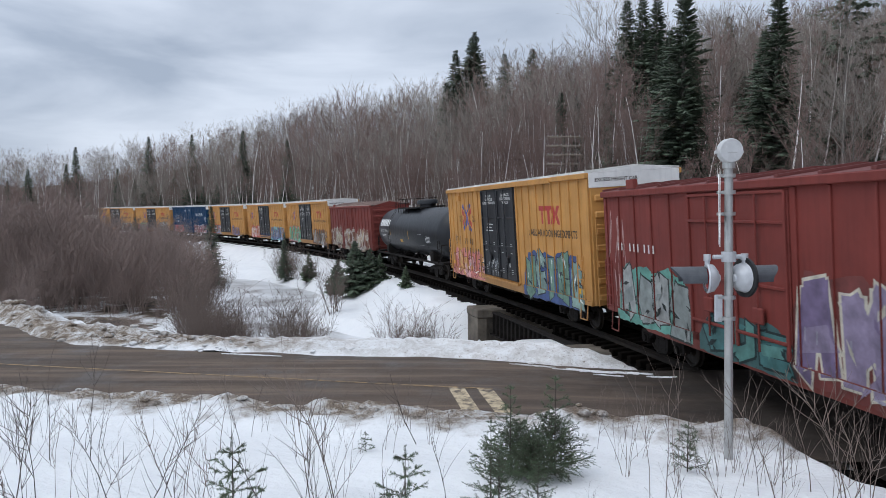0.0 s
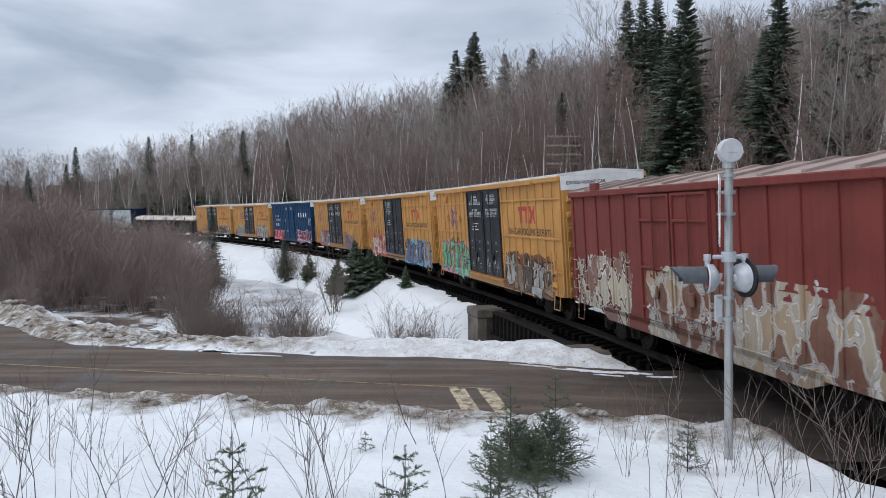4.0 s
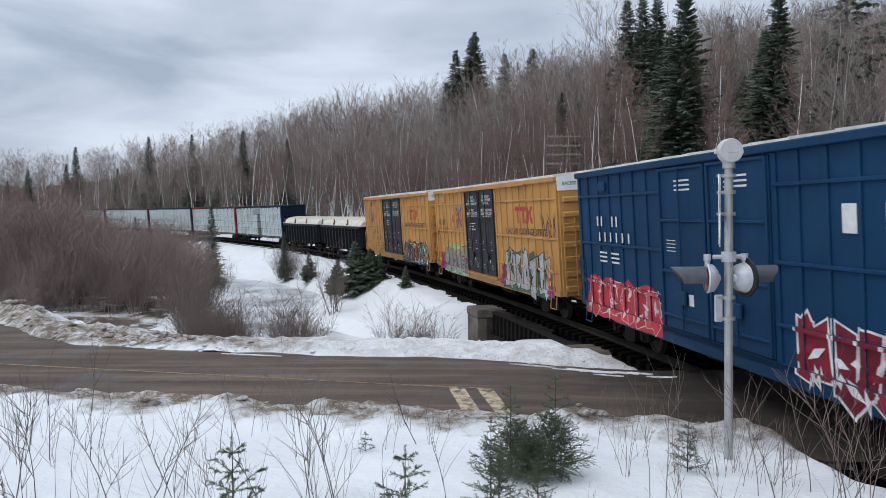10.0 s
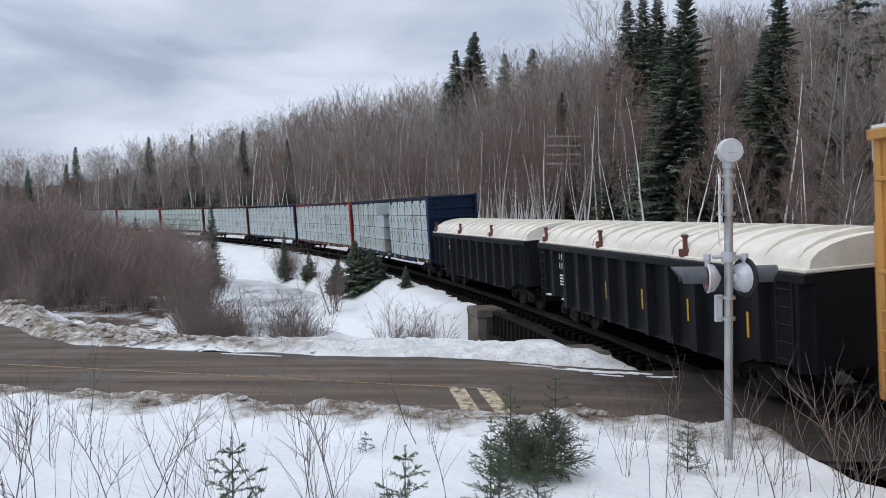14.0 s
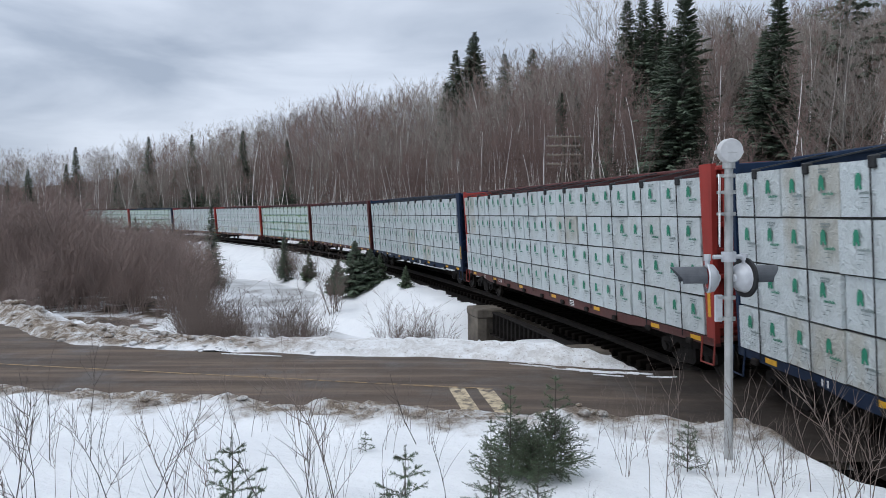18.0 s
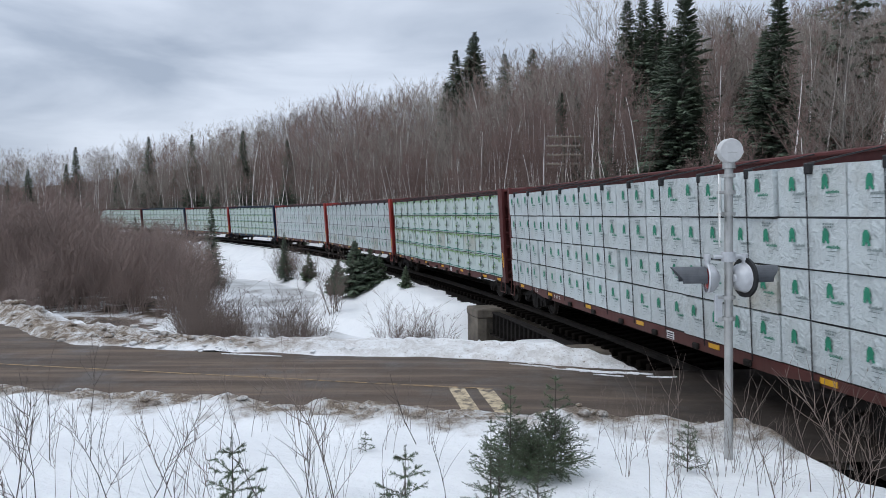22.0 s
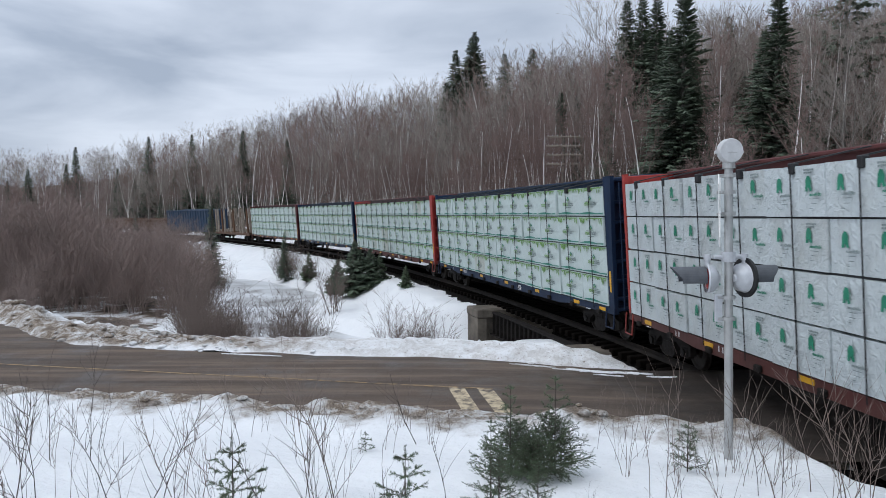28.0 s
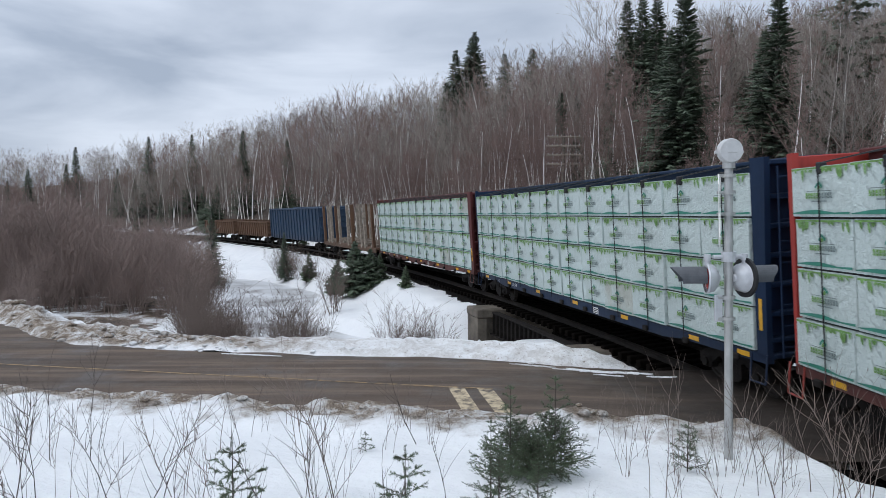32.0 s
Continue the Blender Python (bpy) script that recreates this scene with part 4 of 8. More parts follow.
def scrawl(car, side, x0, x1, z0, z1, seed, colour, w=0.016, marks=5):
    """A thin hand-drawn tag of looping lines."""
    rnd_ = random.Random(seed)
    bm = bmesh.new()
    for k in range(marks):
        x = x0 + (x1 - x0) * k / marks
        s = (x1 - x0) / marks
        path = [(x + s * rnd_.uniform(0, 1.1), z0 + (z1 - z0) * (v + rnd_.uniform(-0.12, 0.12))) for v in (0.0, 1.0, 0.45, 0.85, 0.1)]
        stroke(bm, path, w, -0.0008 - 0.0012 * (k % 2), 0, 0.2, rnd_)
    ob = drape("scrawl", bm, side, [spray(*colour)], car)
    ob["kind"] = "stuff"
    return ob


def bars(rows, y, parent, material, name="marking", label=""):
    """Unreadable markings as plain bars: (x0, x1, z0, z1)."""
    sh = Shape()
    for x0, x1, z0, z1 in rows:
        sh.add([(x0, y, z0), (x1, y, z0), (x1, y, z1), (x0, y, z1)], [(0, 1, 2, 3)])
    ob = part(name, sh, material, parent, label)
    if len(rows) > 3:
        ob["kind"] = "stuff"
    return ob


def digits(n, x, z, h, pitch):
    """Bars the size of a row of figures."""
    return [(x + i * pitch, x + i * pitch + h * 0.3, z, z + h * 0.92) for i in range(n)]


# wheelset, shared by all bogies
def wheelset_shape():
    sh = Shape()
    for s in (-1, 1):
        prof = [(0.68, 0.06), (0.70, 0.12), (0.705, 0.33), (0.685, 0.37), (0.685, 0.445), (0.715, 0.45), (0.725, 0.425), (0.80, 0.42), (0.815, 0.405), (0.815, 0.36), (0.775, 0.33), (0.755, 0.16), (0.79, 0.12), (0.80, 0.06)]
        sh.lathe([(s * a, r) for a, r in prof], "y", (0, 0, 0), 18)
        sh.tube((0, s * 0.79, 0), (0, s * 1.12, 0), 0.075, n=10)
    sh.tube((0, -0.7, 0), (0, 0.7, 0), 0.085, n=10)
    return sh


WHEELSET = wheelset_shape().mesh("wheelset", M["wheel"], True)


def bogie_shape():
    sh = Shape()
    for s in (-1, 1):
        y0, y1 = (0.98, 1.12) if s > 0 else (-1.12, -0.98)
        sh.prism([(-1.15, 0.40), (-1.15, 0.62), (-0.95, 0.70), (-0.45, 0.80), (0.45, 0.80), (0.95, 0.70), (1.15, 0.62), (1.15, 0.40), (1.0, 0.36), (0.72, 0.44), (0.42, 0.64), (0.32, 0.60), (0.32, 0.30), (0.2, 0.20), (-0.2, 0.20), (-0.32, 0.30), (-0.32, 0.60), (-0.42, 0.64), (-0.72, 0.44), (-1.0, 0.36)], y0, y1)
        for x in (-0.87, 0.87):
            sh.box(x - 0.17, x + 0.17, s * 1.05 - 0.1, s * 1.05 + 0.1, 0.32, 0.58, 0.03)
            sh.tube((x, s * 1.14, 0.45), (x, s * 1.2, 0.45), 0.1, n=12)
        for x in (-0.18, 0.0, 0.18):
            sh.tube((x, s * 1.05, 0.27), (x, s * 1.05, 0.57), 0.075, n=8)
    sh.box(-0.22, 0.22, -1.15, 1.15, 0.56, 0.78, 0.03)
    sh.tube((0, 0, 0.75), (0, 0, 0.92), 0.2, n=14)
    return sh


BOGIE = bogie_shape().mesh("bogie", M["steel"], False)
AXLES = []


def bogies(car, half):
    for x in (-half, half):
        b = part("bogie", BOGIE, M["steel"], car, "dark steel two-axle bogie")
        b.location = (x, 0, 0)
        for k, dx in enumerate((-0.87, 0.87)):
            w = part("wheelset", WHEELSET, M["wheel"], b)
            w.location = (dx, 0, 0.43)
            AXLES.append((k, w))


def coupler(car, xe, z=0.85):
    for s in (-1, 1):
        sh = Shape()
        sh.box(min(s * (xe - 0.9), s * (xe - 0.05)), max(s * (xe - 0.9), s * (xe - 0.05)), -0.16, 0.16, z - 0.15, z + 0.17, 0.02)
        sh.box(min(s * xe, s * (xe + 0.5)), max(s * xe, s * (xe + 0.5)), -0.09, 0.09, z - 0.1, z + 0.12, 0.03)
        sh.prism([(s * (xe + 0.4), z - 0.14), (s * (xe + 0.85), z - 0.14), (s * (xe + 0.87), z + 0.16), (s * (xe + 0.4), z + 0.16)], -0.17, 0.12)
        for k in range(5):
            a = k / 5
            sh.tube((s * (xe + 0.05 + 0.12 * k), 0.3, z - 0.05 - 0.45 * math.sin(math.pi * a * 0.6)), (s * (xe + 0.17 + 0.12 * k), 0.3, z - 0.05 - 0.45 * math.sin(math.pi * (a + 0.2) * 0.6)), 0.03, n=6)
        part("coupler", sh, M["steel"], car)


def ladder(car, x, y, z0, z1, w, rungs, material, along="x"):
    """A ladder with stiles and rungs, standing off the car's face."""
    sh = Shape()
    for k in range(rungs):
        z = z0 + (z1 - z0) * (k + 0.5) / rungs
        a, b = ((x - w / 2, y, z), (x + w / 2, y, z)) if along == "x" else ((x, y - w / 2, z), (x, y + w / 2, z))
        sh.tube(a, b, 0.016, n=6)
    for e in (-w / 2, w / 2):
        a = (x + e, y, z0) if along == "x" else (x, y + e, z0)
        b = (x + e, y, z1) if along == "x" else (x, y + e, z1)
        sh.tube(a, b, 0.02, n=6)
    return part("ladder", sh, material, car)


def grab(car, pts, material, r=0.014):
    sh = Shape()
    for a, b in zip(pts, pts[1:]):
        sh.tube(a, b, r, n=6)
    return part("grab_iron", sh, material, car)


SIDES = {}


def boxcar(label, key, L=7.85, top=4.84, roof_z=5.1, ledges=(4.25, 2.9, 1.8), door=None, door_x=(-2.25, 2.15), logo=True, high=True, words=7, rib=0.7, emblem_x=-4.75, emblem_size=(0.57, 0.55), doors_two=True, roof_key="roof", sill=1.0):
    paint_m = M[key]
    W = 1.5
    car = thing("boxcar", label, "freight car", "cars of the train")
    body = Shape().box(-L, L, -W, W, sill, top, 0.03)
    body.box(-L, L, -0.5, 0.5, 0.72, sill)
    part("body", body, paint_m, car)
    # deeper side sill between the bogies
    for s in (-1, 1):
        sh = Shape()
        y0, y1 = sorted((s * 1.42, s * 1.56))
        sh.prism([(-L + 2.1, sill + 0.13), (-L + 2.1, sill - 0.06), (-L + 2.5, sill - 0.22), (L - 2.5, sill - 0.22), (L - 2.1, sill - 0.06), (L - 2.1, sill + 0.13)], y0, y1)
        sh.box(-L, L, y0, y1, sill, sill + 0.12)
        part("side_sill", sh, paint_m, car)
        y0, y1 = sorted((s * 1.46, s * 1.62))
        part("top_chord", Shape().box(-L - 0.03, L + 0.03, y0, y1, top - 0.03, top + 0.13, 0.02), paint_m, car)
    # roof
    rf = Shape()
    rf.add([(x, y, z) for x in (-L, L) for y, z in ((-1.6, top + 0.132), (0, roof_z), (1.6, top + 0.132), (0, top + 0.06))], [(0, 1, 5, 4), (1, 2, 6, 5), (2, 3, 7, 6), (3, 0, 4, 7), (0, 3, 2, 1), (4, 5, 6, 7)])
    roof = part("roof", rf, M[roof_key], car, "dusted with snow and grime" if roof_key == "roof" else "")
    n = int(2 * L / 1.1)
    for k in range(n + 1):
        x = -L + 0.06 + (2 * L - 0.12) * k / n
        rb = Shape().add([(x + dx, y, z + dz) for dx in (-0.05, 0.05) for y, z in ((-1.56, top + 0.14), (0, roof_z), (1.56, top + 0.14)) for dz in (0, 0.05)],
                         [(1, 7, 9, 3), (3, 9, 11, 5), (0, 1, 3, 2), (2, 3, 5, 4), (6, 8, 9, 7), (8, 10, 11, 9), (0, 6, 7, 1), (4, 5, 11, 10)])
        part("roof_rib", rb, M[roof_key], roof)
    # side posts and ledges
    side_posts = []
    for s in (-1, 1):
        y0, y1 = sorted((s * 1.49, s * 1.54))
        spans = ((-L, door_x[0]), (door_x[1], L))
        for a, b in spans:
            m = max(2, round((b - a) / rib))
            for k in range(m + 1):
                x = a + (b - a) * k / m
                x = min(max(x, a + 0.07), b - 0.07)
                w = 0.05 if 0 < k < m else 0.075
                if s < 0:
                    side_posts.append((x - w, x + w))
                part("side_post", Shape().box(x - w, x + w, y0, y1, sill + 0.1, top - 0.03, 0.012), paint_m, car)
            for z in ledges:
                yy = sorted((s * 1.49, s * 1.56))
                part("ledge", Shape().box(a + 0.05, b - 0.05, yy[0], yy[1], z - 0.035, z + 0.035, 0.012), paint_m, car)
        # doors
        dm = M[door] if door else paint_m
        nd_ = 2 if doors_two else 1
        dw = (door_x[1] - door_x[0]) / nd_
        for k in range(nd_):
            a = door_x[0] + k * dw
            yy = sorted((s * 1.5, s * 1.56))
            d = part("door", Shape().box(a + 0.03, a + dw - 0.03, yy[0], yy[1], sill + 0.14, top - 0.06, 0.02), dm, car, "black plug door" if door else "plug door")
            yo = sorted((s * 1.55, s * 1.61))
            for x in (a + 0.08, a + dw - 0.08):
                part("door_post", Shape().box(x - 0.04, x + 0.04, yo[0], yo[1], sill + 0.16, top - 0.1, 0.015), dm, d)
            for z in (sill + 0.45, 2.45, 3.6, top - 0.1):
                part("door_rail", Shape().box(a + 0.06, a + dw - 0.06, yo[0], yo[0] + 0.05 if s > 0 else yo[1], z - 0.03, z + 0.03, 0.01), dm, d)
            lock = Shape().tube((a + dw * 0.5, s * 1.63, sill + 0.2), (a + dw * 0.5, s * 1.63, top - 0.12), 0.022, n=8)
            lock.box(a + dw * 0.5 - 0.16, a + dw * 0.5 + 0.16, min(s * 1.6, s * 1.66), max(s * 1.6, s * 1.66), 1.75, 2.05, 0.02)
            part("lock_rod", lock, dm, d)
        if door:
            tk = Shape()
            yy = sorted((s * 1.56, s * 1.66))
            tk.box(door_x[0] - 0.15, door_x[1] + 0.15, yy[0], yy[1], sill + 0.02, sill + 0.1)
            tk.box(-L + 2.2, door_x[1] + 3.6, yy[0], yy[1], top - 0.05, top + 0.03)
            part("door_track", tk, paint_m, car)
    # ends: corrugated, with the pale upper band
    for s in (-1, 1):
        zt = 4.5 if high else top
        x0, x1 = sorted((s * (L - 0.02), s * (L + 0.05)))
        part("end_wall", Shape().box(x0, x1, -1.46, 1.46, sill, top, 0.02), paint_m, car)
        zs = np.linspace(sill + 0.25, zt - 0.3, 7)
        for z in zs:
            x0, x1 = sorted((s * (L + 0.04), s * (L + 0.13)))
            part("corrugation", Shape().box(x0, x1, -1.36, 1.36, z - 0.1, z + 0.1, 0.045), paint_m, car)
        if not high:
            x0, x1 = sorted((s * (L + 0.005), s * (L + 0.05)))
            part("gable", Shape().add([(x, y, z) for x in (x0, x1) for y, z in ((-1.55, top + 0.02), (0, roof_z - 0.02), (1.55, top + 0.02))], [(0, 2, 1), (3, 4, 5), (0, 1, 4, 3), (1, 2, 5, 4), (0, 3, 5, 2)]), paint_m, car)
        if high:
            x0, x1 = sorted((s * (L + 0.03), s * (L + 0.075)))
            pb = Shape().box(x0, x1, -1.5, 1.5, zt, top + 0.12, 0.01)
            pb.add([(x, y, z) for x in (x0, x1) for y, z in ((-1.5, top + 0.12), (0, roof_z), (1.5, top + 0.12))], [(0, 2, 1), (3, 4, 5), (0, 1, 4, 3), (1, 2, 5, 4)])
            band = part("end_band", pb, M["white"], car, "white excess-height band")
        ladder(car, s * (L + 0.19), -1.2, sill, 3.6, 0.42, 7, paint_m, "y")
        ladder(car, s * (L - 0.45), -1.66, sill + 0.05, 2.5, 0.42, 5, paint_m)
        ladder(car, s * (L - 0.45), 1.66, sill + 0.05, 2.5, 0.42, 5, paint_m)
        grab(car, [(s * (L - 0.3), -1.55, sill), (s * (L - 0.3), -1.6, 0.55), (s * (L - 0.75), -1.6, 0.55), (s * (L - 0.75), -1.55, sill)], paint_m, 0.02)
        wheel = Shape().lathe([(s * (L + 0.22), 0.26), (s * (L + 0.25), 0.28), (s * (L + 0.28), 0.26), (s * (L + 0.25), 0.24), (s * (L + 0.22), 0.26)], "x", (0, 0.5, 2.6), 18)
        if s < 0:
            part("brake_wheel", wheel, M["steel"], car)
    under = Shape().box(-1.9, -0.4, -0.9, -0.4, 0.42, 0.72, 0.05)
    under.tube((0.6, -0.8, 0.55), (2.1, -0.8, 0.55), 0.2, n=12)
    under.box(-L + 1, L - 1, -0.06, 0.06, 0.5, 0.56)
    part("brake_gear", under, M["steel"], car)
    bogies(car, L - 2.3)
    coupler(car, L + 0.0)
    # defect card holder and small plates
    part("vent_box", Shape().box(-L + 1.75, -L + 2.2, -1.62, -1.5, 4.38, 4.62, 0.01), paint_m, car)
    side = Side(side_posts, [(z - 0.035, z + 0.035) for z in ledges], door_x, sill + 0.13)
    SIDES[car] = side
    if logo:
        bands = [([(-0.95, 0.75), (-0.16, 0.22), (0.06, 0.36), (-0.70, 1.0)], 0), ([(-0.16, 0.22), (-0.08, 0.0), (0.2, 0.0), (0.06, 0.36)], 0),
                 ([(-0.08, 0.0), (-0.16, -0.18), (0.08, -0.38), (0.2, 0.0)], 0), ([(-0.16, -0.18), (-0.92, -0.74), (-0.62, -1.0), (0.08, -0.38)], 0),
                 ([(-1.0, 0.62), (-1.0, 0.26), (-0.56, 0.0), (-0.25, 0.12)], 1), ([(-0.56, 0.0), (-0.96, -0.28), (-0.96, -0.62), (-0.22, -0.1)], 1), ([(-0.56, 0.0), (-0.22, -0.1), (-0.25, 0.12)], 1),
                 ([(0.14, 0.48), (0.30, 0.30), (0.96, 0.84), (0.66, 1.0)], 0), ([(0.32, 0.20), (0.40, 0.02), (1.0, 0.32), (0.98, 0.68)], 1),
                 ([(0.40, -0.02), (0.30, -0.16), (1.0, -0.70), (1.0, -0.34)], 1), ([(0.28, -0.26), (0.14, -0.42), (0.72, -1.0), (0.98, -0.84)], 0)]
        bm = bmesh.new()
        for q, mi in bands:
            f = bm.faces.new([bm.verts.new((emblem_x + emblem_size[0] * u, -0.001, 3.58 + emblem_size[1] * v)) for u, v in q])
            f.material_index = mi
        drape("crossed_emblem", bm, side, [M["blue_mark"], M["red_mark"]], car, "blue and red crossed emblem")["kind"] = "stuff"
        for w, dx, z in (("next", -1.22, 3.56), ("load", -1.2, 3.38), ("any", 0.86, 3.56), ("road", 0.84, 3.38)):
            lettering(w, 0.25, emblem_x + dx, z, 0, car, M["dark_mark"], side=side)
        bm = bmesh.new()
        for q in ([(4.0, 4.02), (4.0, 3.86), (5.0, 3.86), (5.0, 4.02)], [(4.2, 3.86), (4.2, 3.40), (4.4, 3.40), (4.4, 3.86)], [(4.72, 3.86), (4.72, 3.40), (4.92, 3.40), (4.92, 3.86)],
                  [(5.04, 4.02), (5.2, 3.72), (5.42, 3.72), (5.26, 4.02)], [(5.2, 3.72), (5.04, 3.40), (5.26, 3.40), (5.42, 3.72)], [(5.38, 3.82), (5.52, 4.02), (5.74, 4.02), (5.46, 3.64)], [(5.40, 3.62), (5.54, 3.40), (5.76, 3.40), (5.50, 3.76)]):
            bm.faces.new([bm.verts.new((u, -0.001, v)) for u, v in q])
        drape("emblem", bm, side, [M["red_mark"]], car, "faded red block emblem")
        lettering("RAILCAR POOLING EXPERTS", 0.34, 2.95, 2.98, 0, car, M["dark_mark"], squeeze=0.92, side=side)
        low = 2.35 if abs(emblem_x + 3.55) > 0.5 else 3.2
        nx_ = -5.3 if low < 3 else -7.3
        yb = -1.5435
        bars(digits(2, nx_ + 0.1, low, 0.3, 0.28) + digits(2, nx_ + 0.95, low, 0.3, 0.28) + digits(6, nx_, low - 0.42, 0.28, 0.42), yb, car, M["dark_mark"], "car_number")
        bars([(-3.3 + 0.5 * (k % 2), -2.95 + 0.5 * (k % 2), 1.3 + 0.1 * k, 1.34 + 0.1 * k) for k in range(5)], yb, car, M["dark_mark"], "data_lines")
        bars([(x, x + 0.42, 1.28, 1.46) for x in (-7.45, 6.9)], yb, car, M["yellow_mark"], "reflector")
    if words and door:
        yd = -1.566
        c0, c1 = door_x[0] + dw * 0.5, door_x[1] - dw * 0.5
        left = ("IMPORTANT", "CLOSE THIS DOOR", "BEFORE CLOSING MAIN DOOR", "", "IMPORTANTE", "CIERRE ESTA PUERTA ANTES DE", "CERRAR LA PUERTA PRINCIPAL")
        right = ("CLOSE AND LOCK", "BOTH DOORS BEFORE", "MOVING CAR", "", "CIERRE Y PONGA EL SEGURO", "EN AMBAS PUERTAS ANTES", "DE MOVER EL CARRO")
        if words == 6:
            left, right = ("CERRAR Y BLOQUEAR", "AMBAS PUERTAS ANTES", "DE MOVER EL CARRO", "CLOSE AND LOCK", "BOTH DOORS BEFORE", "MOVING CAR"), ()
        for c, lines in ((c0, left[:words]), (c1, right[:words])):
            for i, w in enumerate(lines):
                if w:
                    lettering(w, 0.15, c, 4.45 - 0.145 * i, yd, car, M["white_mark"], align="CENTER", squeeze=0.76)
        rows = [(c + (k % 3 - 1) * 0.1 - 0.42, c + 0.42 - (k % 2) * 0.2, 3.05 + 0.13 * k, 3.085 + 0.13 * k) for c in (c0,) for k in range(3)]
        rows += [(c + dx, c + dx + 0.18, z, z + 0.024) for c in (c0, c1) for dx in (-0.7, 0.35) for z in (2.55, 2.47, 1.55, 1.47, 1.39, 2.2)]
        rows += [(c + 0.12, c + 0.22, 1.66, 1.82) for c in (c0, c1)]
        bars(rows, yd - 0.0, car, M["white_mark"], "stencil_lines", "unreadable white stencilling")
    if high and words:
        for s in (1,):
            o = lettering("EXCESS HEIGHT CAR", 0.15, 0, 0, 0, car, M["dark_mark"])
            me = o.data
            me.transform(Matrix(((0, 0, 1, L + 0.08), (1, 0, 0, -1.32), (0, 1, 0, 4.68), (0, 0, 0, 1))) @ Matrix(((1, 0, 0, 0), (0, 0, 1, 0), (0, -1, 0, 0), (0, 0, 0, 1))))
    return car


def yellow(label, **kw):
    return boxcar(label, "yellow", door="door", **kw)


TRAIN = []      # (car, arc length of its middle at 10 s, bogie half distance)


def place(car, rear, front, half):
    TRAIN.append((car, (rear + front) / 2, half))


c = boxcar("oxide-red steel boxcar with plug doors and sprayed lettering", "red_box", L=7.8, top=4.23, roof_z=4.5, ledges=(), door_x=(-3.1, 0.3), logo=False, high=False, words=0, roof_key="roof_red", rib=0.9, sill=1.05)
bars(digits(2, -6.95, 2.78, 0.22, 0.24) + digits(3, -6.2, 2.78, 0.22, 0.24) + digits(3, -5.35, 2.78, 0.22, 0.24), -1.5435, c, M["white_mark"], "car_number")
s_ = SIDES[c]
graffiti(c, s_, -6.9, -3.2, 0.95, 2.35, 11, [(152, 156, 154), (128, 136, 134)], (24, 34, 32), (92, 148, 136), None, 0.05)
graffiti(c, s_, 0.3, 5.6, 0.95, 2.75, 12, [(112, 98, 128), (134, 122, 146)], (188, 182, 166), (104, 52, 48), (150, 146, 160), 0.06, 0.16, 1.0)
graffiti(c, s_, -2.6, 0.2, 0.9, 1.7, 13, [(66, 112, 112), (84, 130, 124)], (24, 44, 46), (58, 92, 92))
scrawl(c, s_, -7.7, -6.5, 2.5, 3.7, 14, (180, 150, 145), 0.014, 3)
scrawl(c, s_, -7.6, -6.6, 1.3, 2.3, 15, (170, 140, 135), 0.012, 3)
place(c, -81.65, -97.25, 5.5)
c = yellow("yellow high-cube boxcar with black doors and pale green graffiti", emblem_x=-4.8, emblem_size=(0.74, 0.66), words=3, top=4.82, roof_z=5.08, door_x=(-2.3, 1.75), ledges=())
s_ = SIDES[c]
graffiti(c, s_, 2.5, 7.2, 0.8, 2.35, 21, [(98, 128, 112), (122, 146, 138), (84, 106, 118)], (26, 36, 42), (58, 78, 124), (205, 210, 205), 0.04)
graffiti(c, s_, -7.3, -2.5, 0.85, 2.0, 22, [(200, 152, 152), (192, 112, 104), (196, 146, 92)], (112, 48, 50), (198, 126, 120), (225, 215, 210), 0.035)
scrawl(c, s_, -1.9, -0.3, 1.2, 2.0, 23, (170, 176, 180), 0.014, 4)
scrawl(c, s_, -6.9, -6.0, 2.2, 2.7, 24, (70, 52, 34), 0.012, 3)
place(c, -64.8, -80.5, 5.5)


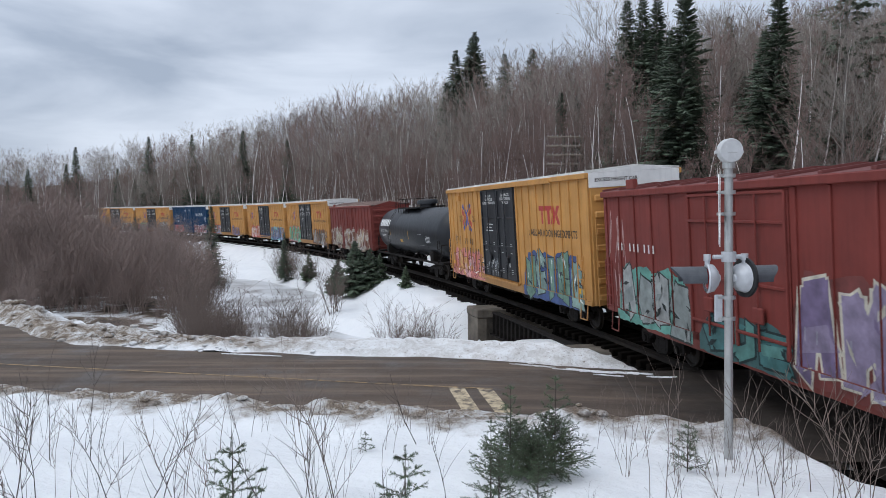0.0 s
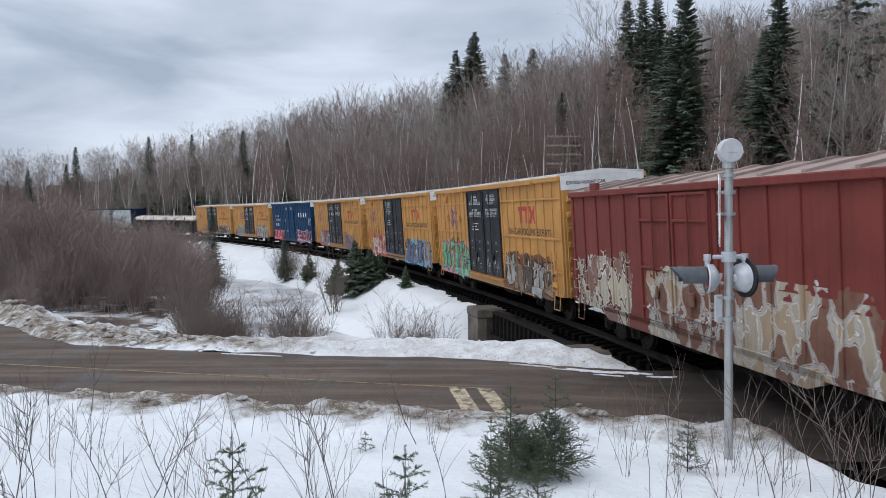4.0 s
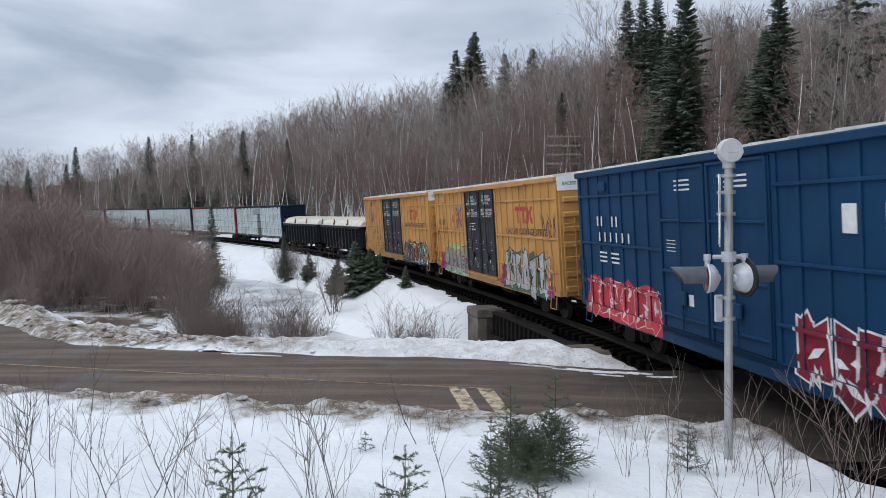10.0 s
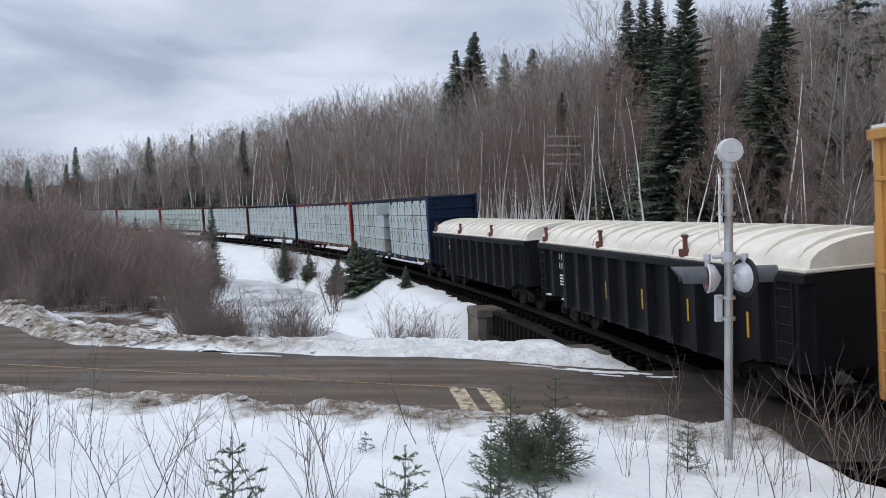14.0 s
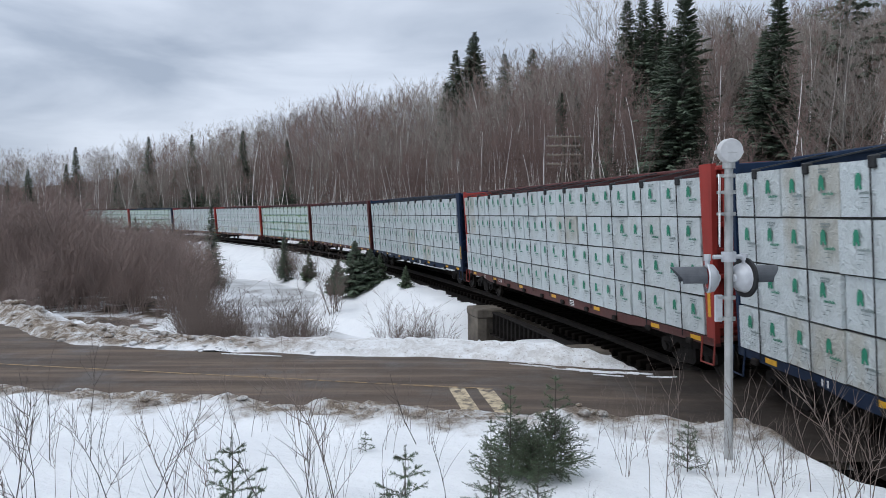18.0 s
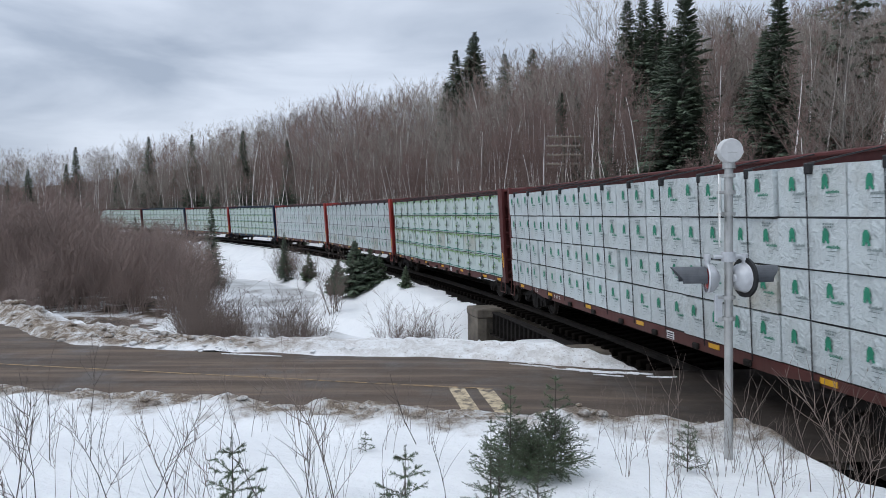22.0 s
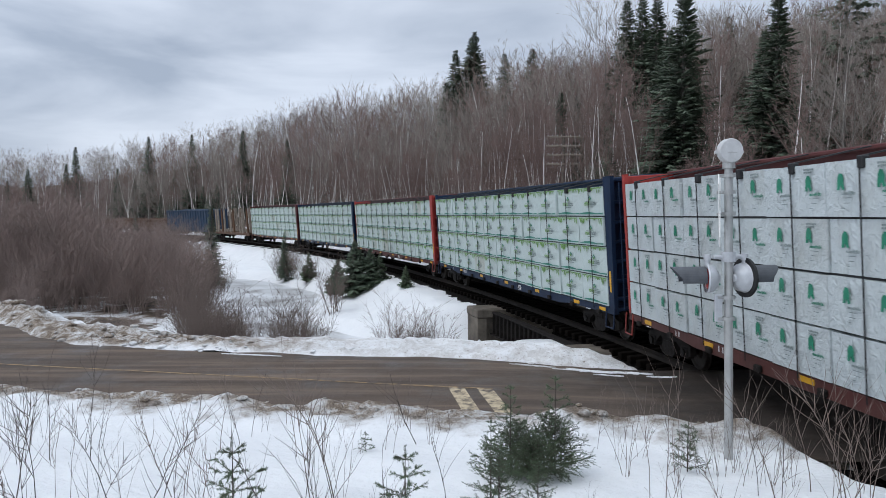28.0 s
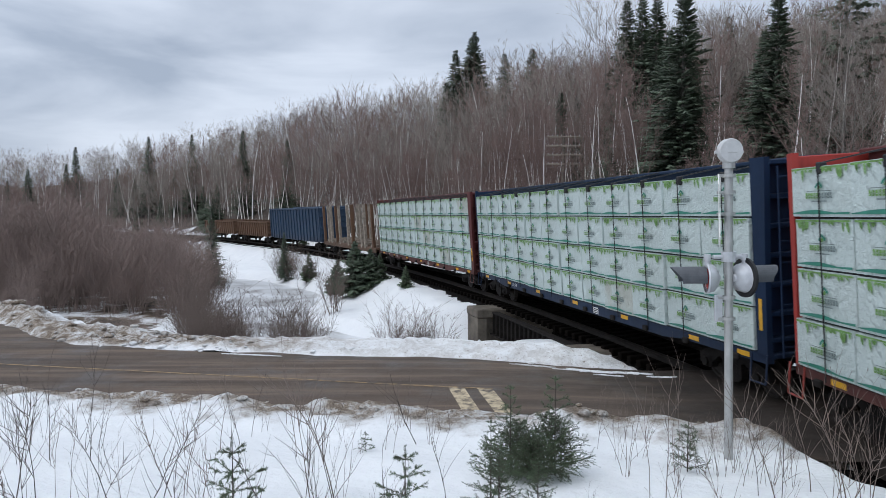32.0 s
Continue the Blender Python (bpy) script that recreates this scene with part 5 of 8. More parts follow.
def tank_car():
    car = thing("tank_car", "black pressure tank car with railed top platform", "freight car", "cars of the train")
    R, zc, L = 1.5, 2.56, 6.85
    prof = [(-L - 0.78, 0.02), (-L - 0.74, 0.4), (-L - 0.6, 0.85), (-L - 0.33, 1.22), (-L, 1.44), (-L + 0.25, R), (L - 0.25, R), (L, 1.44), (L + 0.33, 1.22), (L + 0.6, 0.85), (L + 0.74, 0.4), (L + 0.78, 0.02)]
    part("tank", Shape().lathe(prof, "x", (0, 0, zc), 48), M["tank"], car, smooth=True)
    for x in (-4.4, -2.2, 0, 2.2, 4.4):
        part("weld_seam", Shape().lathe([(x - 0.03, R - 0.01), (x - 0.02, R + 0.003), (x + 0.02, R + 0.003), (x + 0.03, R - 0.01)], "x", (0, 0, zc), 48), M["tank"], car, smooth=True)
    for s in (-1, 1):
        part("draft_sill", Shape().box(min(s * 4.2, s * 7.5), max(s * 4.2, s * 7.5), -0.35, 0.35, 0.75, 1.2, 0.03), M["steel"], car)
        part("bolster", Shape().box(s * 5.0 - 0.25, s * 5.0 + 0.25, -1.35, 1.35, 0.95, 1.6, 0.05), M["steel"], car)
        part("end_platform", Shape().box(min(s * 6.9, s * 7.5), max(s * 6.9, s * 7.5), -1.5, 1.5, 1.02, 1.14, 0.02), M["steel"], car)
    for s in (-1, 1):
        sd = Shape().box(-7.4, 7.4, min(s * 1.38, s * 1.5), max(s * 1.38, s * 1.5), 0.98, 1.08, 0.01)
        part("running_rail", sd, M["steel"], car)
        for x in (-3.2, -1.1, 1.1, 3.2):
            part("strut", Shape().tube((x, s * 1.42, 1.02), (x + 0.25, s * 0.8, 1.45), 0.03, n=6), M["steel"], car)
    pf = part("platform", Shape().box(-3.05, 1.2, -0.95, 0.95, zc + R + 0.005, zc + R + 0.05, 0.01), M["steel"], car)
    for s in (-1, 1):
        for x in (-3.0, -2.4, -1.8, -1.2, -0.6):
            part("stanchion", Shape().tube((x, s * 0.93, zc + R - 0.3), (x, s * 0.93, zc + R + 0.62), 0.02, n=6), M["steel"], pf)
        for z in (0.36, 0.62):
            part("hand_rail", Shape().tube((-3.0, s * 0.93, zc + R + z), (-0.2, s * 0.93, zc + R + z), 0.02, n=6), M["steel"], pf)
        part("kick_board", Shape().box(-3.0, 1.2, s * 0.95 - 0.012, s * 0.95 + 0.012, zc + R + 0.0, zc + R + 0.09), M["steel"], pf)
    for x in (-3.0,):
        part("hand_rail", Shape().tube((x, -0.93, zc + R + 0.62), (x, 0.93, zc + R + 0.62), 0.02, n=6), M["steel"], pf)
    dome = Shape().lathe([(zc + R - 0.1, 0.5), (zc + R + 0.22, 0.5), (zc + R + 0.24, 0.66), (zc + R + 0.42, 0.66), (zc + R + 0.5, 0.6), (zc + R + 0.54, 0.02)], "z", (0.65, 0, 0), 24)
    part("valve_housing", dome, M["tank"], car, "domed valve housing", True)
    for s in (-1, 1):
        lad = Shape()
        for k in range(12):
            z = 1.05 + 0.33 * k
            dy = 1.62 if z < zc else max(1.0, math.sqrt(max(0.0, (R + 0.16) ** 2 - (z - zc) ** 2)))
            lad.tube((-3.5, s * dy, z), (-3.12, s * dy, z), 0.011, n=6)
            if k:
                for e in (-3.5, -3.12):
                    lad.tube((e, s * py, pz), (e, s * dy, z), 0.012, n=6)
            py, pz = dy, z
        part("ladder", lad, M["steel"], car)
    for s in (-1, 1):
        grab(car, [(s * 7.2, -1.45, 1.1), (s * 7.2, -1.45, 2.05), (s * 7.2, 1.45, 2.05), (s * 7.2, 1.45, 1.1)], M["steel"], 0.022)
        grab(car, [(s * 7.0, -1.5, 1.0), (s * 7.0, -1.52, 0.5), (s * 7.35, -1.52, 0.5), (s * 7.35, -1.5, 1.0)], M["steel"], 0.022)
        ladder(car, s * 6.9, -1.5, 1.05, 2.3, 0.4, 4, M["steel"])

    def on_shell(rows, m, name, label=""):
        sh = Shape()
        for x0, x1, z0, z1 in rows:
            n = 5
            for k in range(n):
                za, zb = z0 + (z1 - z0) * k / n, z0 + (z1 - z0) * (k + 1) / n
                ya, yb = [-math.sqrt((R + 0.012) ** 2 - (z - zc) ** 2) for z in (za, zb)]
                sh.add([(x0, ya, za), (x1, ya, za), (x1, yb, zb), (x0, yb, zb)], [(0, 1, 2, 3)])
        part(name, sh, m, car, label)

    word = [(-6.2 + 0.42 * k, -5.87 + 0.42 * k, 2.92, 3.36) for k in range(6)]
    on_shell(word, M["white_mark"], "emblem", "row of six white blocks")
    on_shell(digits(4, -5.9, 2.5, 0.22, 0.2) + digits(5, -4.9, 2.5, 0.22, 0.2) + [(-5.8, -4.6, 2.31, 2.35), (-5.7, -4.7, 2.21, 2.25)], M["white_mark"], "car_number")
    on_shell([(3.0, 3.8, 2.55, 2.58)] + [(4.5, 5.3, 2.1, 2.45)], M["grey"], "data_plate")
    on_shell([(4.53 + 0.26 * k, 4.75 + 0.26 * k, 2.13 + 0.08 * j, 2.18 + 0.08 * j) for k in range(3) for j in range(4)], M["black"], "data_lines")
    on_shell([(-3.5, -3.42, 2.35, 2.75), (0.9, 0.98, 2.2, 2.7), (-1.2, -0.6, 1.95, 2.12)], M["yellow_mark"], "reflector")
    for k, w in enumerate(("ANHYDROUS AMMONIA", "INHALATION HAZARD")):
        o = lettering(w, 0.13, 2.6 + 0.1 * k, 2.05 - 0.17 * k, -1.40 + 0.06 * k, car, M["white_mark"], squeeze=0.85)
    bogies(car, 5.0)
    coupler(car, 7.5)
    return car


place(tank_car(), -47.35, -63.6, 5.0)
c = boxcar("faded red boxcar with peeling cream patches and scrawled lettering", "red_old", L=6.5, top=4.28, roof_z=4.66, ledges=(), door_x=(-1.9, 1.3), logo=False, high=False, words=0, roof_key="roof_dusty", rib=0.85, sill=1.02)
place(c, -33.65, -46.75, 4.3)
c = yellow("yellow high-cube boxcar with black doors and turquoise graffiti", emblem_x=-4.75, words=7)
s_ = SIDES[c]
graffiti(c, s_, -7.3, -2.5, 0.8, 2.4, 31, [(92, 172, 142), (78, 150, 126), (98, 178, 148)], (66, 24, 40), (190, 128, 134), (205, 180, 90), 0.05, 0.19)
graffiti(c, s_, 2.4, 7.0, 0.85, 2.25, 32, [(152, 152, 150), (124, 104, 88), (70, 66, 64)], (18, 18, 20), (112, 70, 44), (210, 210, 205), 0.05)
scrawl(c, s_, -0.2, 1.8, 1.2, 1.9, 33, (150, 150, 150), 0.014, 4)
place(c, -17.1, -32.2 - 0.4, 5.4)
c = yellow("yellow high-cube boxcar with black doors, lilac and red graffiti", emblem_x=-5.55, words=6)
s_ = SIDES[c]
graffiti(c, s_, -6.3, -2.5, 0.85, 2.25, 41, [(206, 194, 188), (196, 164, 158)], (168, 44, 44), (176, 70, 62), (225, 215, 205), 0.05, 0.15)
graffiti(c, s_, 2.45, 7.6, 0.75, 2.2, 42, [(112, 118, 148), (88, 102, 134), (134, 144, 170)], (18, 24, 44), (112, 166, 178), (190, 205, 215), 0.06, 0.2)
scrawl(c, s_, -7.3, -6.3, 1.7, 2.6, 43, (180, 62, 52), 0.014, 3)
graffiti(c, s_, -2.0, 2.0, 0.95, 1.35, 44, [(40, 62, 104), (58, 78, 110)], (20, 30, 54), (34, 52, 92), None, 0.02, 0.16, 0.6)
place(c, 0.15, -15.5, 5.5)
c = yellow("yellow high-cube boxcar with black doors and grey-lilac graffiti", emblem_x=-5.40, words=7)
s_ = SIDES[c]
graffiti(c, s_, -5.9, -2.4, 0.85, 2.2, 51, [(166, 166, 176), (152, 140, 130), (122, 126, 150)], (22, 20, 24), (186, 62, 46), (215, 215, 220), 0.05)
graffiti(c, s_, 2.6, 5.7, 0.85, 2.2, 52, [(128, 118, 148), (110, 102, 128)], (34, 30, 48), None, None, 0.035, 0.12)
scrawl(c, s_, -7.6, -6.0, 1.3, 2.2, 53, (172, 82, 48), 0.016, 4)
place(c, 17.75, 2.05, 5.5)
c = boxcar("dark blue high-cube boxcar with red graffiti along its sill", "blue_box", L=7.7, ledges=(4.25, 2.9, 1.8), door_x=(-2.5, 1.6), logo=False, words=0)
bars([(x, x + 0.3, 3.45, 3.9) for x in (3.3, 4.15, 5.0, 5.85)], -1.5435, c, M["white_mark"], "emblem", "row of four white blocks")
bars(digits(2, -6.3, 3.4, 0.3, 0.28) + digits(2, -5.3, 3.4, 0.3, 0.28) + digits(6, -6.2, 2.98, 0.28, 0.38) + [(-6.2 + 0.8 * (k % 2), -5.7 + 0.8 * (k % 2), 2.4 + 0.12 * (k // 2), 2.45 + 0.12 * (k // 2)) for k in range(6)], -1.5435, c, M["white_mark"], "car_number")
bars([(-1.75, -1.1, 4.25 + 0.1 * k, 4.29 + 0.1 * k) for k in range(3)] + [(0.2, 0.95, 4.25 + 0.1 * k, 4.29 + 0.1 * k) for k in range(3)] + [(-2.2, -1.8, 2.9 + 0.08 * k, 2.92 + 0.08 * k) for k in range(4)] + [(0.4, 0.6, 1.75, 2.0), (-1.3, -1.1, 1.75, 2.0)], -1.567, c, M["white_mark"], "stencil_lines")
bars([(0.12, 0.32, 1.75, 1.95), (-1.6, -1.4, 1.75, 1.95)], -1.567, c, M["red_mark"], "label_patch")
s_ = SIDES[c]
graffiti(c, s_, -7.2, -2.7, 0.85, 1.9, 61, [(192, 52, 60), (176, 40, 50), (198, 84, 86)], (222, 204, 204), (186, 46, 54), None, 0.022, 0.2, 0.8)
graffiti(c, s_, 2.1, 7.4, 0.85, 2.1, 62, [(132, 26, 46), (112, 20, 40), (146, 34, 54)], (226, 220, 220), None, None, 0.055, 0.17)
scrawl(c, s_, 6.6, 7.6, 2.6, 3.4, 63, (214, 218, 222), 0.014, 4)
place(c, 34.75, 19.35, 5.4)
c = yellow("yellow high-cube boxcar with black doors and silver graffiti", emblem_x=-3.55, words=7, door_x=(-2.25, 1.75))
s_ = SIDES[c]
graffiti(c, s_, -6.3, -2.5, 0.85, 2.2, 71, [(142, 143, 140), (130, 131, 130)], (46, 50, 46), (138, 180, 136), None, 0.035, 0.21, 0.95)
graffiti(c, s_, 2.6, 6.9, 0.85, 2.3, 72, [(168, 169, 168), (152, 154, 152)], (26, 32, 26), (68, 88, 62), None, 0.045, 0.19, 0.85)
for a_, b_ in ((-7.1, -6.45), (-2.75, -2.3), (2.25, 2.6), (6.8, 7.2)):
    graffiti(c, s_, a_, b_, 0.95, 1.7, 73, [(150, 34, 100)], (146, 30, 96), (152, 36, 104), None, 0.02, 0.2, 0.4)
scrawl(c, s_, -7.7, -7.1, 2.3, 3.0, 74, (48, 38, 26), 0.016, 3)
scrawl(c, s_, 6.5, 7.6, 2.9, 3.7, 75, (48, 40, 28), 0.018, 4)
place(c, 52.3, 36.6, 5.5)
c = yellow("clean yellow high-cube boxcar with one black graffiti tag", emblem_x=-5.60, words=7)
s_ = SIDES[c]
graffiti(c, s_, 2.35, 7.3, 0.8, 2.05, 81, [(26, 27, 30), (42, 88, 90), (26, 26, 30), (84, 52, 46)], (214, 214, 214), (22, 22, 25), (214, 160, 60), 0.03, 0.19, 0.8)
place(c, 69.5, 53.8, 5.5)


def covered_gondola(label, number_x):
    car = thing("covered_gondola", label, "freight car", "cars of the train")
    L, W, z0, z1 = 6.65, 1.44, 1.0, 2.72
    bd = Shape().prism([(-L, 1.05), (-L + 1.6, 1.0), (-L + 2.3, 0.72), (L - 2.3, 0.72), (L - 1.6, 1.0), (L, 1.05), (L, z1), (-L, z1)], -W, W)
    part("body", bd, M["black"], car)
    for s in (-1, 1):
        y0, y1 = sorted((s * 1.42, s * 1.66))
        part("top_chord", Shape().box(-L, L, y0, y1, z1 - 0.16, z1 + 0.02, 0.02), M["black"], car)
        for k in range(13):
            x = -L + 0.25 + (2 * L - 0.5) * k / 12
            zb = 1.02 if abs(x) > L - 1.9 else 0.78
            post = Shape().add([(x + dx, s * y, z) for z in (zb, z1 - 0.16) for dx, y in ((-0.15, 1.43), (-0.09, 1.64), (0.09, 1.64), (0.15, 1.43))], [(0, 1, 5, 4), (1, 2, 6, 5), (2, 3, 7, 6), (0, 3, 2, 1), (4, 5, 6, 7)] if s < 0 else [(4, 5, 1, 0), (5, 6, 2, 1), (6, 7, 3, 2), (1, 2, 3, 0), (7, 6, 5, 4)])
            part("side_post", post, M["black"], car)
        ladder(car, L - 0.5, s * 1.66, 1.05, 2.6, 0.42, 5, M["black"])
        ladder(car, -L + 0.5, s * 1.66, 1.05, 2.6, 0.42, 5, M["black"])
    # arched fibreglass covers with moulded ribs
    n = 3
    seg = 2 * L / n
    for k in range(n):
        a = -L + k * seg
        cv = Shape()
        m = 12
        for x0, x1, lift in [(a + 0.04, a + seg - 0.04, 0.0)] + [(a + seg * (j + 0.5) / 5 - 0.09, a + seg * (j + 0.5) / 5 + 0.11, 0.085) for j in range(5)]:
            vs = []
            for x in (x0, x1):
                for i in range(m + 1):
                    t = math.pi * i / m
                    vs.append((x, -1.52 * math.cos(t), z1 + 0.06 + (0.56 + lift) * math.sin(t) ** 0.8))
            cv.add(vs, [(i, i + 1, m + 2 + i, m + 1 + i) for i in range(m)] + [tuple(range(m, -1, -1)), tuple(range(m + 1, 2 * m + 2))])
        cv.box(a + 0.02, a + seg - 0.02, -1.6, 1.6, z1 + 0.02, z1 + 0.1, 0.02)
        c_ = part("hood_cover", cv, M["cover"], car, "white arched fibreglass cover", True)
        for x in (a + 0.55,):
            for s in (-1, 1):
                hk = Shape().box(x - 0.1, x + 0.1, s * 1.5 - 0.12, s * 1.5 + 0.12, z1 + 0.08, z1 + 0.26, 0.02)
                hk.box(x - 0.04, x + 0.04, s * 1.5 - 0.05, s * 1.5 + 0.05, z1 + 0.26, z1 + 0.55, 0.02)
                hk.box(x - 0.1, x + 0.1, s * 1.5 - 0.05, s * 1.5 + 0.05, z1 + 0.5, z1 + 0.57, 0.02)
                part("lifting_bracket", hk, M["bracket"], c_, "rusty lifting bracket")
    bars(digits(4, L - 12.2 + number_x, 2.25, 0.2, 0.2) + digits(5, L - 12.2 + number_x, 1.95, 0.2, 0.2) + [(L - 12.2 + number_x, L - 11.7 + number_x, 1.4 + 0.1 * k, 1.45 + 0.1 * k) for k in range(4)], -1.446, car, M["white_mark"], "car_number")
    bars([(x, x + 0.07, 1.35, 1.85) for x in (-5.9, -3.77, -1.63, 0.5, 2.63, 4.77)], -1.448, car, M["yellow_mark"], "reflector")
    bogies(car, L - 1.75)
    coupler(car, L)
    return car


place(covered_gondola("black ribbed gondola under white arched covers", 0.4), 84.4, 71.1, 4.9)
place(covered_gondola("black ribbed gondola under white arched covers, weathered", 0.9), 99.15, 85.85, 4.9)


# lumber packages: four tiers of wrapped stacks
def package_mesh(style, length, h, depth, seed, wrapm):
    rnd = random.Random(seed)
    sh = Shape()
    # wrapped block with slightly slack faces on the camera side
    nx, nz = 9, 6
    for s in (-1, 1):
        vs = []
        for j in range(nz + 1):
            for i in range(nx + 1):
                edge_ = i in (0, nx) or j in (0, nz)
                b = 0.0 if edge_ else 0.010 * math.sin(i * 0.9 + j * 0.7 + seed) + rnd.uniform(-0.011, 0.011)
                vs.append((length * (i / nx - 0.5), s * (depth / 2 + b), h * j / nz))
        fs = [(j * (nx + 1) + i, j * (nx + 1) + i + 1, (j + 1) * (nx + 1) + i + 1, (j + 1) * (nx + 1) + i) for j in range(nz) for i in range(nx)]
        sh.add(vs, fs if s < 0 else [tuple(reversed(f)) for f in fs])
    e = length / 2
    sh.add([(-e, -depth / 2, 0), (e, -depth / 2, 0), (e, depth / 2, 0), (-e, depth / 2, 0), (-e, -depth / 2, h), (e, -depth / 2, h), (e, depth / 2, h), (-e, depth / 2, h)], [(3, 2, 1, 0), (4, 5, 6, 7), (1, 2, 6, 5), (0, 4, 7, 3)])
    for s in (-1, 1):
        yf = s * (depth / 2 + 0.0225)

        def face(pts, mi):
            n = len(pts)
            sh.add([(x, yf, z) for x, z in pts], [tuple(range(n)) if s < 0 else tuple(range(n - 1, -1, -1))], mi)
        if style == "a":
            cells = int(round(length / 0.7))
            for k in range(cells):
                x = -length / 2 + length * (k + 0.5) / cells + rnd.uniform(-0.05, 0.05)
                z = h * 0.52 + rnd.uniform(-0.03, 0.03)
                if rnd.random() < 0.08:
                    continue
                face([(x - 0.075, z - 0.01), (x - 0.02, z - 0.01), (x - 0.008, z + 0.05), (x + 0.01, z + 0.05), (x + 0.04, z - 0.015), (x + 0.09, z + 0.0), (x + 0.062, z + 0.08), (x + 0.075, z + 0.15), (x + 0.04, z + 0.225), (x - 0.02, z + 0.235), (x - 0.06, z + 0.17), (x - 0.066, z + 0.08)], 1)
                for i in range(8):
                    a, tall = x + 0.02 + 0.036 * i, 0.052 if i in (4, 6) else 0.036
                    face([(a, z - 0.085), (a + 0.026, z - 0.085), (a + 0.026, z - 0.085 + tall), (a, z - 0.085 + tall)], 1 if k % 3 else 2)
                for i, (a, l) in enumerate(((0.03, 0.2), (0.06, 0.13), (0.0, 0.09))):
                    face([(x + a, z - 0.135 - 0.075 * i), (x + a + l, z - 0.135 - 0.075 * i), (x + a + l, z - 0.125 - 0.075 * i), (x + a, z - 0.125 - 0.075 * i)], 2)
            if rnd.random() < 0.5:
                for i in range(9):
                    a, c = length * 0.2 + 0.05 * (i % 5), h - 0.09 - 0.045 * (i // 5)
                    face([(a, c), (a + 0.034, c), (a + 0.034, c + 0.03), (a, c + 0.03)], 2)
        else:
            cells = int(round(length / 1.3))
            cw = length / cells
            for k in range(cells):
                x = -length / 2 + cw * (k + 0.5)
                # leafy fringe along the upper edge, hanging deeper at both sides
                face([(x - cw * 0.48, h - 0.012), (x - cw * 0.48, h - 0.05), (x - cw * 0.2, h - 0.035), (x + cw * 0.1, h - 0.05), (x + cw * 0.48, h - 0.04), (x + cw * 0.48, h - 0.012)], 3)
                for j in range(16):
                    u = rnd.uniform(-0.46, 0.46)
                    a, d = x + u * cw, 0.05 + (0.16 if abs(u) > 0.24 else 0.03) * rnd.random()
                    e_ = rnd.uniform(-0.05, 0.05)
                    face([(a - 0.022, h - 0.045), (a - 0.03 + e_ * 0.5, h - 0.03 - d * 0.6), (a + e_, h - 0.04 - d), (a + 0.03 + e_ * 0.5, h - 0.03 - d * 0.6), (a + 0.022, h - 0.045)], 3)
                z = h * 0.36
                face([(x - 0.10, z + 0.20), (x - 0.10, z + 0.17), (x - 0.065, z + 0.17), (x, z + 0.245), (x + 0.065, z + 0.17), (x + 0.09, z + 0.175), (x + 0.1, z + 0.21), (x, z + 0.29)], 4)
                face([(x - 0.05, z + 0.15), (x + 0.015, z + 0.15), (x + 0.045, z + 0.19), (x, z + 0.225), (x - 0.035, z + 0.19)], 3)
                face([(x - 0.32, z + 0.118), (x + 0.32, z + 0.118), (x + 0.32, z + 0.13), (x - 0.32, z + 0.13)], 2)
                for i in range(10):
                    a = x - 0.36 + 0.072 * i
                    face([(a, z + 0.005), (a + 0.052, z + 0.005), (a + 0.052, z + 0.095), (a, z + 0.095)], 3 if i < 5 else 2)
                    face([(a + 0.014, z + 0.03), (a + 0.040, z + 0.03), (a + 0.040, z + 0.048 + 0.02 * (i % 2)), (a + 0.014, z + 0.048)], 0)
                face([(x - 0.2, z - 0.05), (x + 0.2, z - 0.05), (x + 0.2, z - 0.03), (x - 0.2, z - 0.03)], 2)
                face([(x - cw / 2 + 0.02, 0.045), (x + cw / 2 - 0.02, 0.045), (x + cw / 2 - 0.02, 0.085), (x + cw * 0.25, 0.07), (x - cw * 0.05, 0.115), (x - cw * 0.25, 0.10), (x - cw / 2 + 0.02, 0.06)], 4)
    return sh.mesh("lumber_package", [wrapm, M["green_print"], M["grey_print"], M["leaf_print"], M["teal_print"]], True)


TIER, PACK = 0.855, 1.575
PACKS = {st: [package_mesh(st, PACK - 0.012 - 0.012 * (k % 3), TIER - 0.035 - 0.008 * (k % 2), 1.24, 40 + k, M["wrap_" + st]) for k in range(5)] for st in "ab"}
STRAP = Shape().tube((0, 0, 0), (0, 0, 3.55), 0.012, n=5).mesh("strap", M["strap"])


